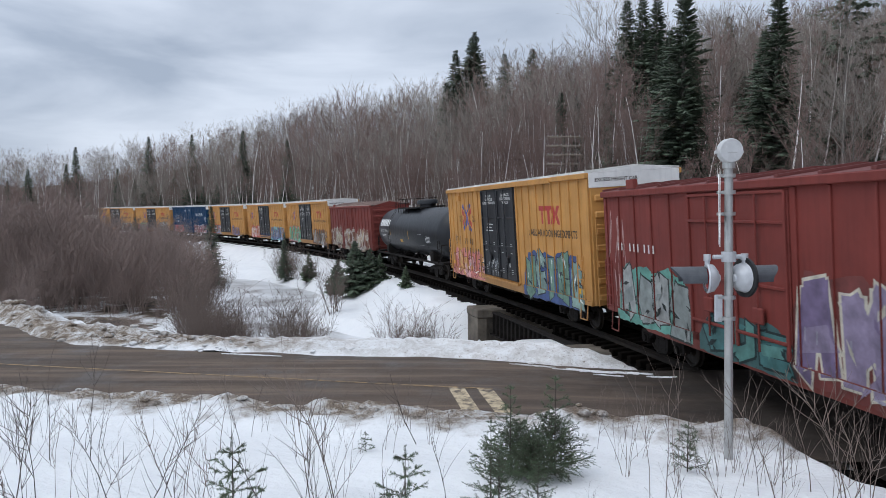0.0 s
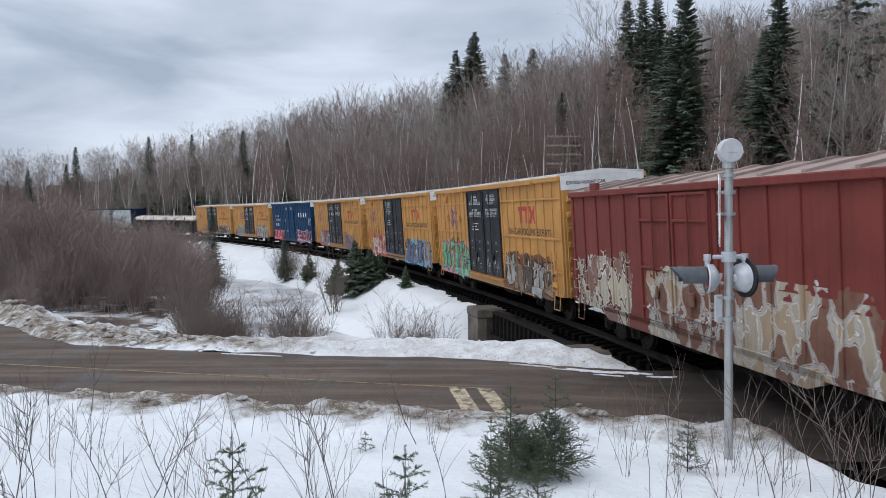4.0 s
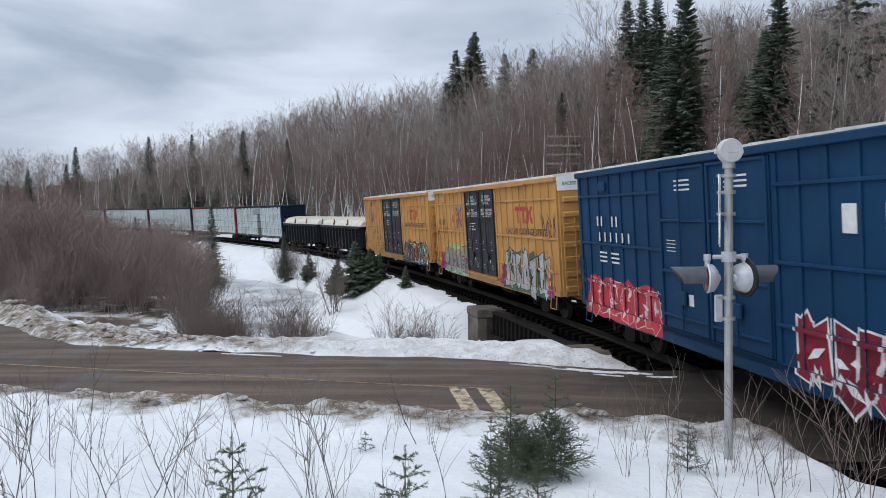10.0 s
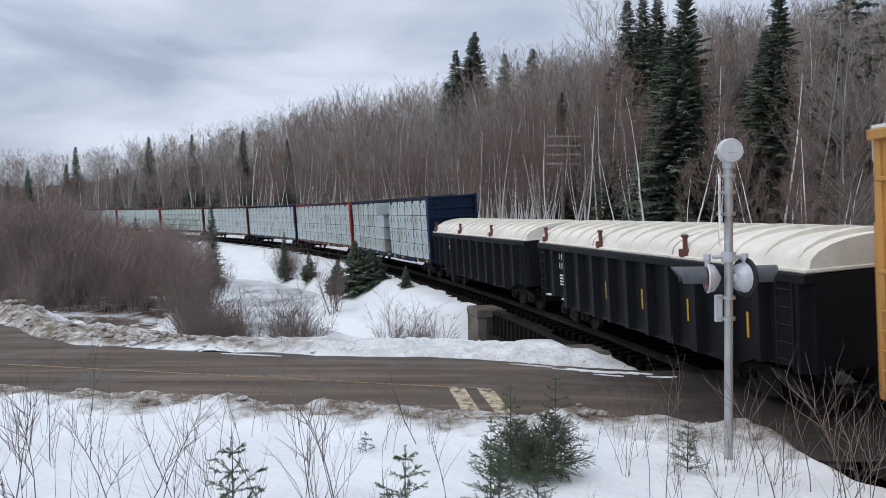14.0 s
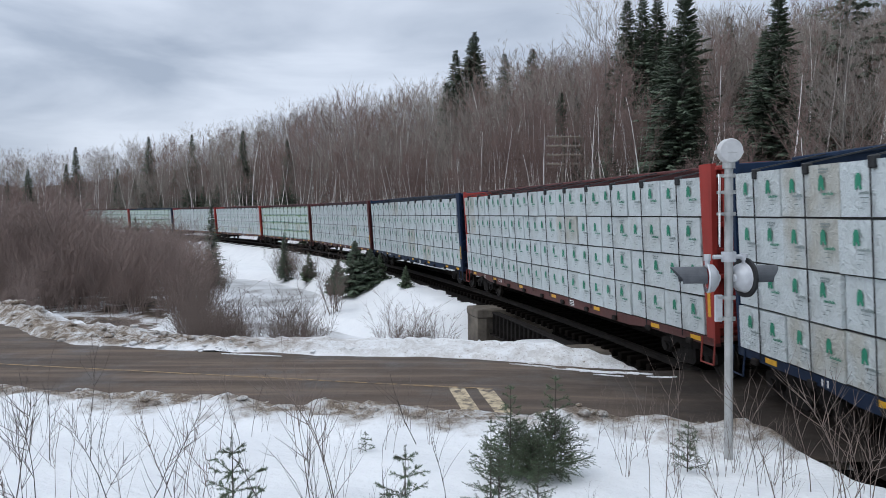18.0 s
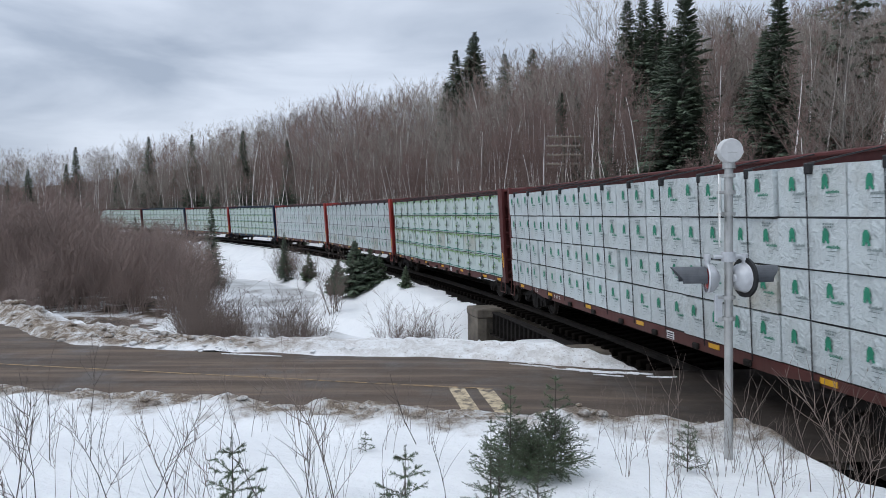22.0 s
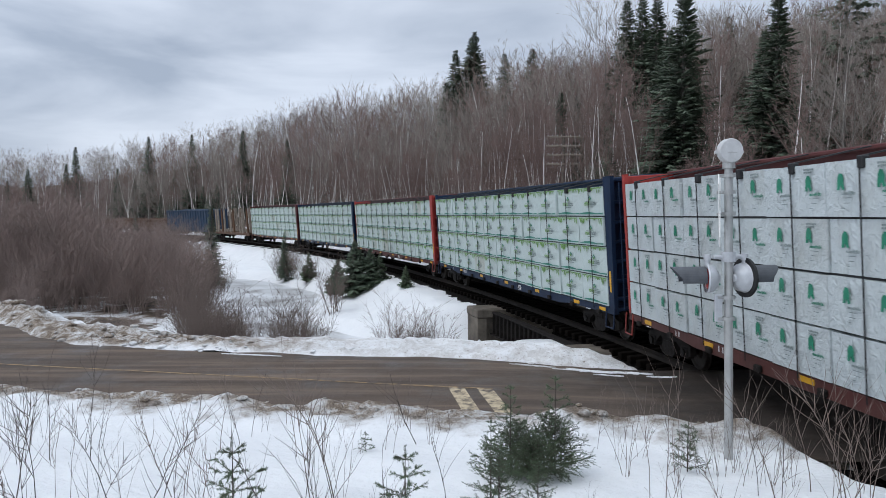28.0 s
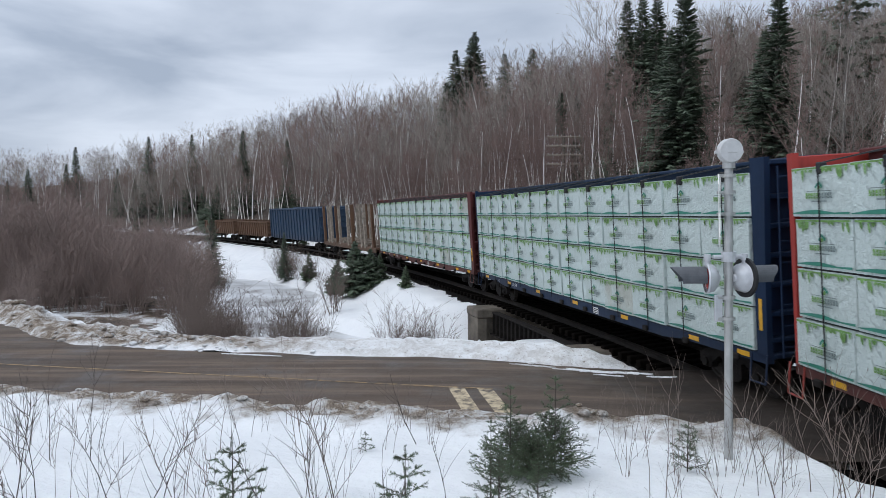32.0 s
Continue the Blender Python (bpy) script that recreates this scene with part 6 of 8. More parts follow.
def centrebeam(label, key, style, seed, bare=None):
    rnd = random.Random(seed)
    m = M[key]
    sill_m = M["cb_maroon"] if key == "cb_red" else m
    car = thing("centrebeam_flatcar", label, "freight car", "cars of the train")
    L = 9.5
    fr = Shape().box(-L - 0.16, L + 0.34, -0.45, 0.45, 0.7, 1.02, 0.03)
    fr.box(-L - 0.12, L + 0.3, -1.4, 1.4, 1.0, 1.1, 0.02)
    part("deck", fr, sill_m, car)
    for s in (-1, 1):
        y0, y1 = sorted((s * 1.36, s * 1.5))
        sd = Shape().prism([(-L - 0.12, 1.1), (-L - 0.12, 0.93), (-L + 2.6, 0.92), (-L + 3.4, 0.84), (L - 3.4, 0.84), (L - 2.6, 0.92), (L + 0.3, 0.93), (L + 0.3, 1.1)], y0, y1)
        part("side_sill", sd, sill_m, car)
        for k in range(11):
            x = -L + 0.6 + k * 1.78
            part("tie_winch", Shape().box(x - 0.1, x + 0.1, min(s * 1.5, s * 1.58), max(s * 1.5, s * 1.58), 0.86, 0.99, 0.02), M["steel"], car)
        yy = s * 1.506
        for x in (-8.6, -5.6, -2.4, 0.8, 4.0, 7.2, 8.9):
            part("reflector", Shape().box(x, x + 0.38, min(s * 1.5, s * 1.508), max(s * 1.5, s * 1.508), 0.97, 1.07), M["yellow_mark"], car)
        
        if s < 0:
            bars([(2.3, 2.62, 0.88, 1.06)], yy - 0.002, car, M["white_mark"], "data_plate")
            bars([(2.33, 2.59, 0.90 + 0.05 * k, 0.925 + 0.05 * k) for k in range(3)], yy - 0.005, car, M["black"], "data_lines")
            bars(digits(2, -6.9, 0.95, 0.13, 0.15) + digits(4, -5.0, 0.95, 0.13, 0.15), yy - 0.002, car, M["white_mark"], "car_number")
    # centre partition and its top chord
    cb = Shape().box(-L, L, -0.13, 0.13, 4.5, 4.72, 0.02)
    cb.box(-L, L, -0.3, 0.3, 4.70, 4.78, 0.02)
    part("top_chord", cb, sill_m, car)
    for k in range(10):
        x = -L + 0.5 + k * 2.05
        part("web_post", Shape().box(x - 0.1, x + 0.1, -0.12, 0.12, 1.1, 4.5, 0.02), m, car)
    # bulkheads with a deep side flange and horizontal ribs
    for s in (-1, 1):
        x0, x1 = sorted((s * (L + 0.02), s * (L + 0.42)))
        bh = Shape()
        bh.box(min(s * (L + 0.06), s * (L + 0.12)), max(s * (L + 0.06), s * (L + 0.12)), -1.4, 1.4, 1.0, 4.7)
        part("bulkhead", bh, m, car)
        w0, w1 = (0.30, 0.40) if s > 0 else (0.12, 0.14)
        for e in (-1, 1):
            fl = Shape()
            ys = sorted((e * 1.38, e * 1.5))
            fl.prism([(s * (L + 0.02), 1.0), (s * (L + w0), 1.0), (s * (L + w0 + 0.03), 3.0), (s * (L + w1), 4.78), (s * (L - 0.02), 4.78)] if s > 0 else [(s * (L + 0.02), 1.0), (s * (L - 0.02), 4.78), (s * (L + w1), 4.78), (s * (L + w0), 3.0), (s * (L + w0), 1.0)], ys[0], ys[1])
            part("flange", fl, m, car)
        for z in (1.35, 1.85, 2.4, 2.95, 3.5, 4.05, 4.68):
            xa, xb = sorted((s * (L + 0.1), s * (L + (w0 - 0.04 if z < 4.5 else w1) + 0.02)))
            part("rib", Shape().box(xa, xb, -1.4, 1.4, z - 0.05, z + 0.05, 0.02), m, car)
        ladder(car, s * (L + w1 + 0.04), -1.05, 1.05, 4.6, 0.42, 9, m, "y")
        if s > 0:
            bars([(s * (L + 0.1), s * (L + 0.2), 1.55, 2.15)], -1.506, car, M["yellow_mark"], "reflector")
        grab(car, [(s * (L + 0.3), -1.5, 1.1), (s * (L + 0.3), -1.56, 0.55), (s * (L - 0.15), -1.56, 0.55), (s * (L - 0.15), -1.5, 1.1)], m, 0.02)
    # load
    load_len = 18.9
    for s in (-1, 1):
        for t in range(4):
            slip = rnd.uniform(-0.05, 0.05)
            for k in range(12):
                if seed == 0 and s < 0 and (k == 6 or (t == 3 and k == 5)):
                    continue
                o = part("lumber_package", PACKS[style][rnd.randrange(5)], None, car)
                o.location = (-load_len / 2 + PACK * (k + 0.5) + slip + rnd.uniform(-0.012, 0.012), s * (0.885 + (0.02 if k % 4 < 2 else -0.02) * (1 if t != 2 else -1) + rnd.uniform(-0.02, 0.02)), 1.13 + TIER * t)
                o.rotation_euler = (0, rnd.uniform(-0.006, 0.006), (math.pi if s > 0 else 0) + rnd.uniform(-0.012, 0.012))
            part("dunnage", Shape().box(-load_len / 2 + 0.1, load_len / 2 - 0.1, min(s * 0.3, s * 1.46), max(s * 0.3, s * 1.46), 1.13 + TIER * t - 0.036, 1.13 + TIER * t), M["strap"], car)
        for k in range(12):
            x = -load_len / 2 + 0.8 + 1.575 * k
            if seed == 0 and s < 0 and k in (5, 6):
                continue
            o = part("strap", STRAP, M["strap"], car)
            o.location = (x, s * 1.565, 1.0)
            part("strap_corner", Shape().box(x - 0.06, x + 0.06, s * 1.5 - 0.07, s * 1.5 + 0.07, 4.38, 4.57, 0.02), M["rubber"], car)
            part("strap", Shape().tube((x, s * 1.5, 4.56), (x + 0.25, s * 0.25, 4.76), 0.014, n=5), M["strap"], car)
    bogies(car, L - 1.35)
    coupler(car, L + 0.1)
    return car


LOADS = [("cb_blue", "a"), ("cb_red", "a"), ("cb_blue", "a"), ("cb_maroon", "a"), ("cb_maroon", "b"), ("cb_red", "a"), ("cb_red", "a"), ("cb_blue", "b"), ("cb_red", "b"), ("cb_blue", "b"), ("cb_maroon", "b")]
NAMES = {"cb_blue": "navy", "cb_red": "bright red", "cb_maroon": "maroon"}
for k, (key, st) in enumerate(LOADS):
    c = centrebeam("%s centrebeam flatcar loaded with %s" % (NAMES[key], "grey-wrapped lumber with green marks" if st == "a" else "pale green leaf-printed lumber packages"), key, st, k)
    f0 = 100.75 + 20.41 * k
    place(c, f0 + 18.9, f0, 8.1)


def stake_flat():
    car = thing("stake_flatcar", "empty flatcar with weathered timber side stakes", "freight car", "cars of the train")
    L = 8.3
    fr = Shape().box(-L, L, -0.4, 0.4, 0.7, 1.05, 0.03)
    fr.box(-L, L, -1.4, 1.4, 1.05, 1.2, 0.02)
    part("deck", fr, M["rusty"], car)
    for s in (-1, 1):
        part("side_sill", Shape().box(-L, L, min(s * 1.36, s * 1.48), max(s * 1.36, s * 1.48), 0.85, 1.2, 0.02), M["rusty"], car)
        for k, x in enumerate((-7.9, -6.2, -5.1, -3.3, -2.2, 0.6, 1.9, 4.6, 5.6, 7.7)):
            st = Shape().prism([(x - 0.17, 1.1), (x + 0.17, 1.1), (x + 0.1, 4.5), (x - 0.1, 4.5)], min(s * 1.3, s * 1.5), max(s * 1.3, s * 1.5))
            part("stake", st, M["pale_wood"] if k % 3 else M["rusty"], car, "bleached side stake")
    for x in (-7.0, -4.2, -1.4, 1.4, 4.2, 7.0):
        part("bunk", Shape().box(x - 0.14, x + 0.14, -1.38, 1.38, 1.2, 1.42, 0.03), M["pale_wood"], car)
    bogies(car, 6.3)
    coupler(car, L)
    return car


def chip_gondola():
    car = thing("woodchip_gondola", "tall faded-blue ribbed woodchip gondola", "freight car", "cars of the train")
    L = 9.8
    part("body", Shape().box(-L, L, -1.42, 1.42, 0.95, 4.35, 0.02), M["chip_blue"], car)
    for s in (-1, 1):
        for k in range(18):
            x = -L + 0.12 + (2 * L - 0.24) * k / 17
            part("side_post", Shape().box(x - 0.07, x + 0.07, min(s * 1.41, s * 1.53), max(s * 1.41, s * 1.53), 0.98, 4.3, 0.02), M["chip_blue"], car)
        part("top_chord", Shape().box(-L, L, min(s * 1.4, s * 1.56), max(s * 1.4, s * 1.56), 4.26, 4.42, 0.02), M["chip_blue"], car)
        x0, x1 = sorted((s * (L - 0.02), s * (L + 0.1)))
        for z in (1.3, 1.85, 2.4, 2.95, 3.5, 4.1):
            part("end_rib", Shape().box(x0, x1, -1.4, 1.4, z - 0.08, z + 0.08, 0.03), M["chip_blue"], car)
        ladder(car, s * (L - 0.4), -1.6, 1.0, 4.2, 0.42, 8, M["chip_blue"])
    bars([(-9.0, -8.6, 3.2 + 0.16 * k, 3.3 + 0.16 * k) for k in range(4)], -1.426, car, M["white_mark"], "car_number")
    bogies(car, 7.6)
    coupler(car, L)
    return car


def old_gondola(L):
    car = thing("old_gondola", "rusty brown open gondola with ribbed sides", "freight car", "cars of the train")
    bd = Shape()
    bd.box(-L, L, -1.42, 1.42, 0.95, 1.1)
    for s in (-1, 1):
        bd.box(-L, L, min(s * 1.36, s * 1.42), max(s * 1.36, s * 1.42), 1.1, 2.75)
        bd.box(min(s * (L - 0.06), s * L), max(s * (L - 0.06), s * L), -1.36, 1.36, 1.1, 2.75)
    part("body", bd, M["rusty"], car)
    for s in (-1, 1):
        for k in range(16):
            x = -L + 0.12 + (2 * L - 0.24) * k / 15
            part("side_post", Shape().box(x - 0.07, x + 0.07, min(s * 1.41, s * 1.53), max(s * 1.41, s * 1.53), 0.9, 2.7, 0.02), M["rusty"], car)
        part("top_chord", Shape().box(-L, L, min(s * 1.36, s * 1.55), max(s * 1.36, s * 1.55), 2.66, 2.82, 0.02), M["rusty"], car)
        for z in (1.4, 1.9, 2.4):
            part("end_rib", Shape().box(min(s * L, s * (L + 0.1)), max(s * L, s * (L + 0.1)), -1.38, 1.38, z - 0.08, z + 0.08, 0.03), M["rusty"], car)
    bogies(car, L - 1.6)
    coupler(car, L)
    return car


place(stake_flat(), 342.0, 325.4, 6.3)
place(chip_gondola(), 363.0, 343.3, 7.6)
place(old_gondola(6.6), 377.7, 364.4, 5.0)
place(old_gondola(6.6), 392.8, 379.3, 5.0)


def motions():
    """Everything that moves: the cars roll along the line, their wheels turn."""
    for car, at, half in TRAIN:
        rows = []
        for k in range(65):
            t = 0.5 * k
            rows.append((t, seat(at - SPEED * (t - 10) - GAIN * (t - 10) ** 2, half)))
        walk(car, rows)
    first = {}
    for k, w in AXLES:
        if k in first:
            w.rotation_mode = "QUATERNION"
            w.animation_data_create()
            w.animation_data.action = first[k].animation_data.action
            w.animation_data.action_slot = first[k].animation_data.action_slot
            continue
        x = -0.87 if k == 0 else 0.87
        rows = []
        for f in range(961):
            t = f / 30
            run = SPEED * (t - 10) + GAIN * (t - 10) ** 2
            rows.append((t, pose(x, 0, 0.43, 0, math.degrees(run / 0.42) % 360, 0)))
        walk(w, rows)
        first[k] = w


# ---------- plants ----------
def tubes(segs, sides=3):
    """Thin tapering sticks from rows (x0, y0, z0, x1, y1, z1, r0, r1)."""
    a = np.asarray(segs, float)
    p, q, r0, r1 = a[:, :3], a[:, 3:6], a[:, 6], a[:, 7]
    d = q - p
    d /= np.maximum(np.linalg.norm(d, axis=1, keepdims=True), 1e-9)
    ref = np.where(np.abs(d[:, 2:3]) > 0.9, [[1.0, 0, 0]], [[0, 0, 1.0]])
    u = np.cross(d, ref)
    u /= np.maximum(np.linalg.norm(u, axis=1, keepdims=True), 1e-9)
    w = np.cross(d, u)
    v = []
    for k in range(sides):
        t = 2 * math.pi * k / sides
        o = u * math.cos(t) + w * math.sin(t)
        v += [p + o * r0[:, None], q + o * r1[:, None]]
    v = np.stack(v, 1).reshape(-1, 3)
    b = np.arange(len(a))[:, None] * 2 * sides
    k = np.arange(sides)[None]
    f = np.stack([b + 2 * k, b + 2 * ((k + 1) % sides), b + 2 * ((k + 1) % sides) + 1, b + 2 * k + 1], -1).reshape(-1, 4)
    return v, f


def ribbons(segs):
    """Twigs too thin to have sides: one narrow blade each."""
    a = np.asarray(segs, float)
    p, q, r0, r1 = a[:, :3], a[:, 3:6], a[:, 6:7], a[:, 7:8]
    d = q - p
    u = np.cross(d, np.random.RandomState(len(a)).normal(size=d.shape))
    u /= np.maximum(np.linalg.norm(u, axis=1, keepdims=True), 1e-9)
    v = np.stack([p - u * r0, p + u * r0, q + u * r1, q - u * r1], 1).reshape(-1, 3)
    return v, np.arange(len(v)).reshape(-1, 4)


def crown_mesh(limbs, material):
    """Limbs as round sticks, the finest twigs as blades."""
    a = np.asarray(limbs, float)
    fine = a[:, 6] < np.percentile(a[:, 6], 78)
    v0, f0 = tubes(a[~fine])
    v1, f1 = ribbons(a[fine])
    return numpy_mesh("crown", np.concatenate([v0, v1]), np.concatenate([f0, f1 + len(v0)]), material)


def turn(d, angle, rnd):
    """A direction bent from d by angle, round a random side."""
    d = d.normalized()
    a = d.orthogonal().normalized()
    a.rotate(Matrix.Rotation(rnd.uniform(0, 2 * math.pi), 3, d))
    return (d * math.cos(angle) + a * math.sin(angle)).normalized()


def row(p, q, r0, r1):
    return (p.x, p.y, p.z, q.x, q.y, q.z, r0, r1)


def bare_tree(seed, H, r, limbs=22, subs=5, twigs=4, first=0.35, spread_=0.62, twig_r=0.011, lean=0.06, limb_len=0.26):
    """Trunk and twig rows of a leafless tree."""
    rnd = random.Random(seed)
    trunk, crown, pts = [], [], []
    p, d = Vector((0, 0, -0.3)), Vector((rnd.uniform(-lean, lean), rnd.uniform(-lean, lean), 1)).normalized()
    n = 8
    for k in range(n):
        q = p + d * (H + 0.3) / n
        trunk.append(row(p, q, r * (1 - 0.86 * k / n), r * (1 - 0.86 * (k + 1) / n)))
        pts.append((p, q))
        p, d = q, (d + Vector((rnd.uniform(-1, 1), rnd.uniform(-1, 1), 0.3)) * 0.06).normalized()
    for k in range(limbs):
        t = first + (1 - first) * (k + rnd.random()) / limbs
        i = min(n - 1, int(t * n))
        a, b = pts[i]
        p = a.lerp(b, t * n - i if t < 1 else 1)
        u_ = (t - first) / (1 - first)
        d = turn(Vector((0, 0, 1)), spread_ * rnd.uniform(0.7, 1.3) * (1.2 - 0.6 * u_), rnd)
        l = H * limb_len * (0.2 + 0.85 * math.sin(math.pi * (0.25 + 0.62 * u_))) * rnd.uniform(0.7, 1.15) + 0.3
        rr = r * 0.27 * (1.1 - t * 0.7)
        m = p + d * l * 0.5
        d2 = (d + Vector((0, 0, 0.35))).normalized()
        q = m + d2 * l * 0.5
        crown.append(row(p, m, rr, rr * 0.7))
        crown.append(row(m, q, rr * 0.7, twig_r))
        for j in range(subs):
            u = rnd.uniform(0.25, 1.0)
            s0 = p.lerp(m, u * 2) if u < 0.5 else m.lerp(q, u * 2 - 1)
            e = turn(d2, rnd.uniform(0.35, 0.8), rnd)
            e = (e + Vector((0, 0, 0.25))).normalized()
            sl = l * rnd.uniform(0.25, 0.5)
            s1 = s0 + e * sl
            crown.append(row(s0, s1, max(twig_r, rr * 0.35), twig_r * 0.8))
            for _ in range(twigs):
                t0 = s0.lerp(s1, rnd.uniform(0.3, 1))
                f = turn(e, rnd.uniform(0.3, 0.8), rnd)
                crown.append(row(t0, t0 + f * sl * rnd.uniform(0.35, 0.7), twig_r * 0.8, twig_r * 0.4))
    return trunk, crown


def conifer(seed, H, R, whorl=0.34, per=9, sprays=12, droop=0.35, bare=0.04, thick=1.0, gaps=0.08, slim=1.0):
    """Trunk rows and needle-spray quads of a spruce."""
    rnd = random.Random(seed)
    trunk = [(0, 0, -0.3, 0, 0, H * 0.6, H * 0.011 + 0.02, H * 0.006 + 0.01), (0, 0, H * 0.6, 0, 0, H, H * 0.006 + 0.01, 0.01)]
    v, f = [], []
    n = int((1 - bare) * H / whorl * per)
    for k in range(n):
        t = bare + (1 - bare) * ((k + rnd.random()) / n) ** 0.92
        z = H * t
        rad = R * ((1 - t) ** 0.95) * (0.85 + 0.22 * math.sin(seed + z * 1.7) * rnd.random()) + 0.03 * H ** 0.5
        if rnd.random() < gaps:
            continue
        a = 2.399963 * k + rnd.uniform(-0.4, 0.4)
        l = rad * rnd.choice((0.65, 0.9, 1.0, 1.05, 1.2))
        c, s = math.cos(a), math.sin(a)
        rise = rnd.uniform(0.0, 0.35) * (1 if t > 0.7 else 0.4) + (0.35 if t > 0.88 else 0)
        tip = Vector((c * l, s * l, z + l * (rise - droop * (1 - t))))
        base = Vector((0, 0, z))
        trunk.append(row(base, tip, 0.012 * thick + 0.01 * l / max(R, 0.3), 0.004))
        side = Vector((-s, c, 0))
        for j in range(sprays):
            u = 0.15 + 0.85 * (j + rnd.random()) / sprays
            p = base.lerp(tip, u)
            sg = 1 if j % 2 else -1
            w = slim * l * 0.40 * (1.2 - u * 0.8) * rnd.uniform(0.6, 1.3) + 0.025 * H ** 0.5
            out = (side * sg * 0.85 + Vector((c, s, 0)) * 0.75 + Vector((0, 0, rnd.uniform(-0.8, 0.1)))).normalized() * w
            nrm = out.cross(Vector((rnd.uniform(-0.5, 0.5), rnd.uniform(-0.5, 0.5), 1))).normalized() * w * 0.27 * thick
            b = len(v)
            v += [p, p + out * 0.5 + nrm, p + out, p + out * 0.5 - nrm - Vector((0, 0, w * 0.15))]
            f.append((b, b + 1, b + 2, b + 3))
    return trunk, np.array([tuple(q) for q in v]), np.array(f)


def bark(name, base, marks, few=0.0):
    m, nd, ln, b = mat(name, 0.85)
    f = noise_fac(nd, ln, coords(nd, ln, (3, 3, 9.0)), 1.2, 6, 0.7)
    ln.new(ramp(nd, ln, f, [(0.42 + few, base), (0.56 + few, tuple((x + y) / 2 for x, y in zip(base, marks))), (0.66 + few, marks)]), b.inputs["Base Color"])
    return m


M["birch"] = bark("white_birch_bark", (0.80, 0.775, 0.73), (0.2, 0.17, 0.145), 0.2)
M["grey_bark"] = bark("grey_aspen_bark", (0.20, 0.185, 0.165), (0.075, 0.065, 0.055))
M["twig"] = plain("brown_twigs", (0.22, 0.152, 0.132), 0.9, 0, 0.35, 0.4, 0)
M["grey_twig"] = plain("grey_twigs", (0.30, 0.26, 0.225), 0.9, 0, 0.3, 0.4, 0)
M["thicket"] = plain("dark_alder_twigs", (0.235, 0.176, 0.153), 0.9, 0, 0.35, 0.3, 0)
M["bank_twig"] = plain("dark_willow_twigs", (0.15, 0.112, 0.094), 0.9, 0, 0.35, 0.3, 0)
M["sapling"] = plain("pale_sapling_bark", (0.165, 0.125, 0.105), 0.8, 0, 0.35, 3, 0)
M["dark_sapling"] = plain("dark_sapling_bark", (0.075, 0.057, 0.048), 0.8, 0, 0.35, 3, 0)
M["needles"] = plain("dark_spruce_needles", (0.088, 0.118, 0.077), 0.8, 0, 0.5, 1.2, 0)
M["needles_b"] = plain("olive_spruce_needles", (0.092, 0.13, 0.072), 0.8, 0, 0.5, 2.0, 0)

def ground_z(x, y):
    return float(height(np.array([x]), np.array([y]))[0])


def along(px, depth):
    """A place seen in the direction px (0 to 1568 across the view), depth metres ahead."""
    return (px - 784) / 1250 * depth, depth


# templates
BIRCH = []
for k in range(6):
    H = 9.0 + 0.9 * k
    tr, cr_ = bare_tree(100 + k, H, 0.092 + 0.004 * k, limbs=22, subs=6, twigs=4, first=0.54, spread_=0.46, twig_r=0.009, lean=0.24, limb_len=0.19)
    BIRCH.append((numpy_mesh("trunk", *tubes(tr, 6), M["birch"], None, True), crown_mesh(cr_, M["twig"])))
ASPEN = []
for k in range(4):
    H = 11.0 + 1.2 * k
    tr, cr_ = bare_tree(140 + k, H, 0.105, limbs=28, subs=7, twigs=5, first=0.3, spread_=0.8, twig_r=0.008, lean=0.06, limb_len=0.32)
    ASPEN.append((numpy_mesh("trunk", *tubes(tr, 5), M["grey_bark"], None, True), crown_mesh(cr_, M["grey_twig"])))
SPRUCE = []
for k, (H, R) in enumerate(((15, 3.3), (16, 2.7), (12, 2.1), (9, 1.8))):
    tr, v, f = conifer(170 + k, H, R, 0.26, 8, 15, 0.3, thick=1.05, gaps=0.06, slim=0.72)
    SPRUCE.append((H, numpy_mesh("trunk", *tubes(tr), M["grey_bark"]), numpy_mesh("crown", v, f, M["needles"])))
tr, v, f = conifer(180, 17, 3.6, 0.22, 9, 30, 0.26, thick=0.8, gaps=0.06, slim=0.42)
SPRUCE.append((17, numpy_mesh("trunk", *tubes(tr), M["grey_bark"]), numpy_mesh("crown", v, f, M["needles"])))
PINE = []
tr, v, f = conifer(190, 16, 5.2, 0.62, 6, 30, 0.0, 0.36, 0.8, 0.2, 0.5)
PINE.append((16, numpy_mesh("trunk", *tubes(tr), M["grey_bark"]), numpy_mesh("crown", v, f, M["needles"])))
YOUNG = []
for k, (H, R) in enumerate(((2.6, 0.95), (3.4, 1.0), (2.0, 0.6))):
    tr, v, f = conifer(200 + k, H, R * 1.3, 0.12, 8, 14, 0.12, 0.02, 1.1)
    YOUNG.append((H, numpy_mesh("trunk", *tubes(tr), M["grey_bark"]), numpy_mesh("crown", v, f, M["needles_b"] if k == 2 else M["needles"])))


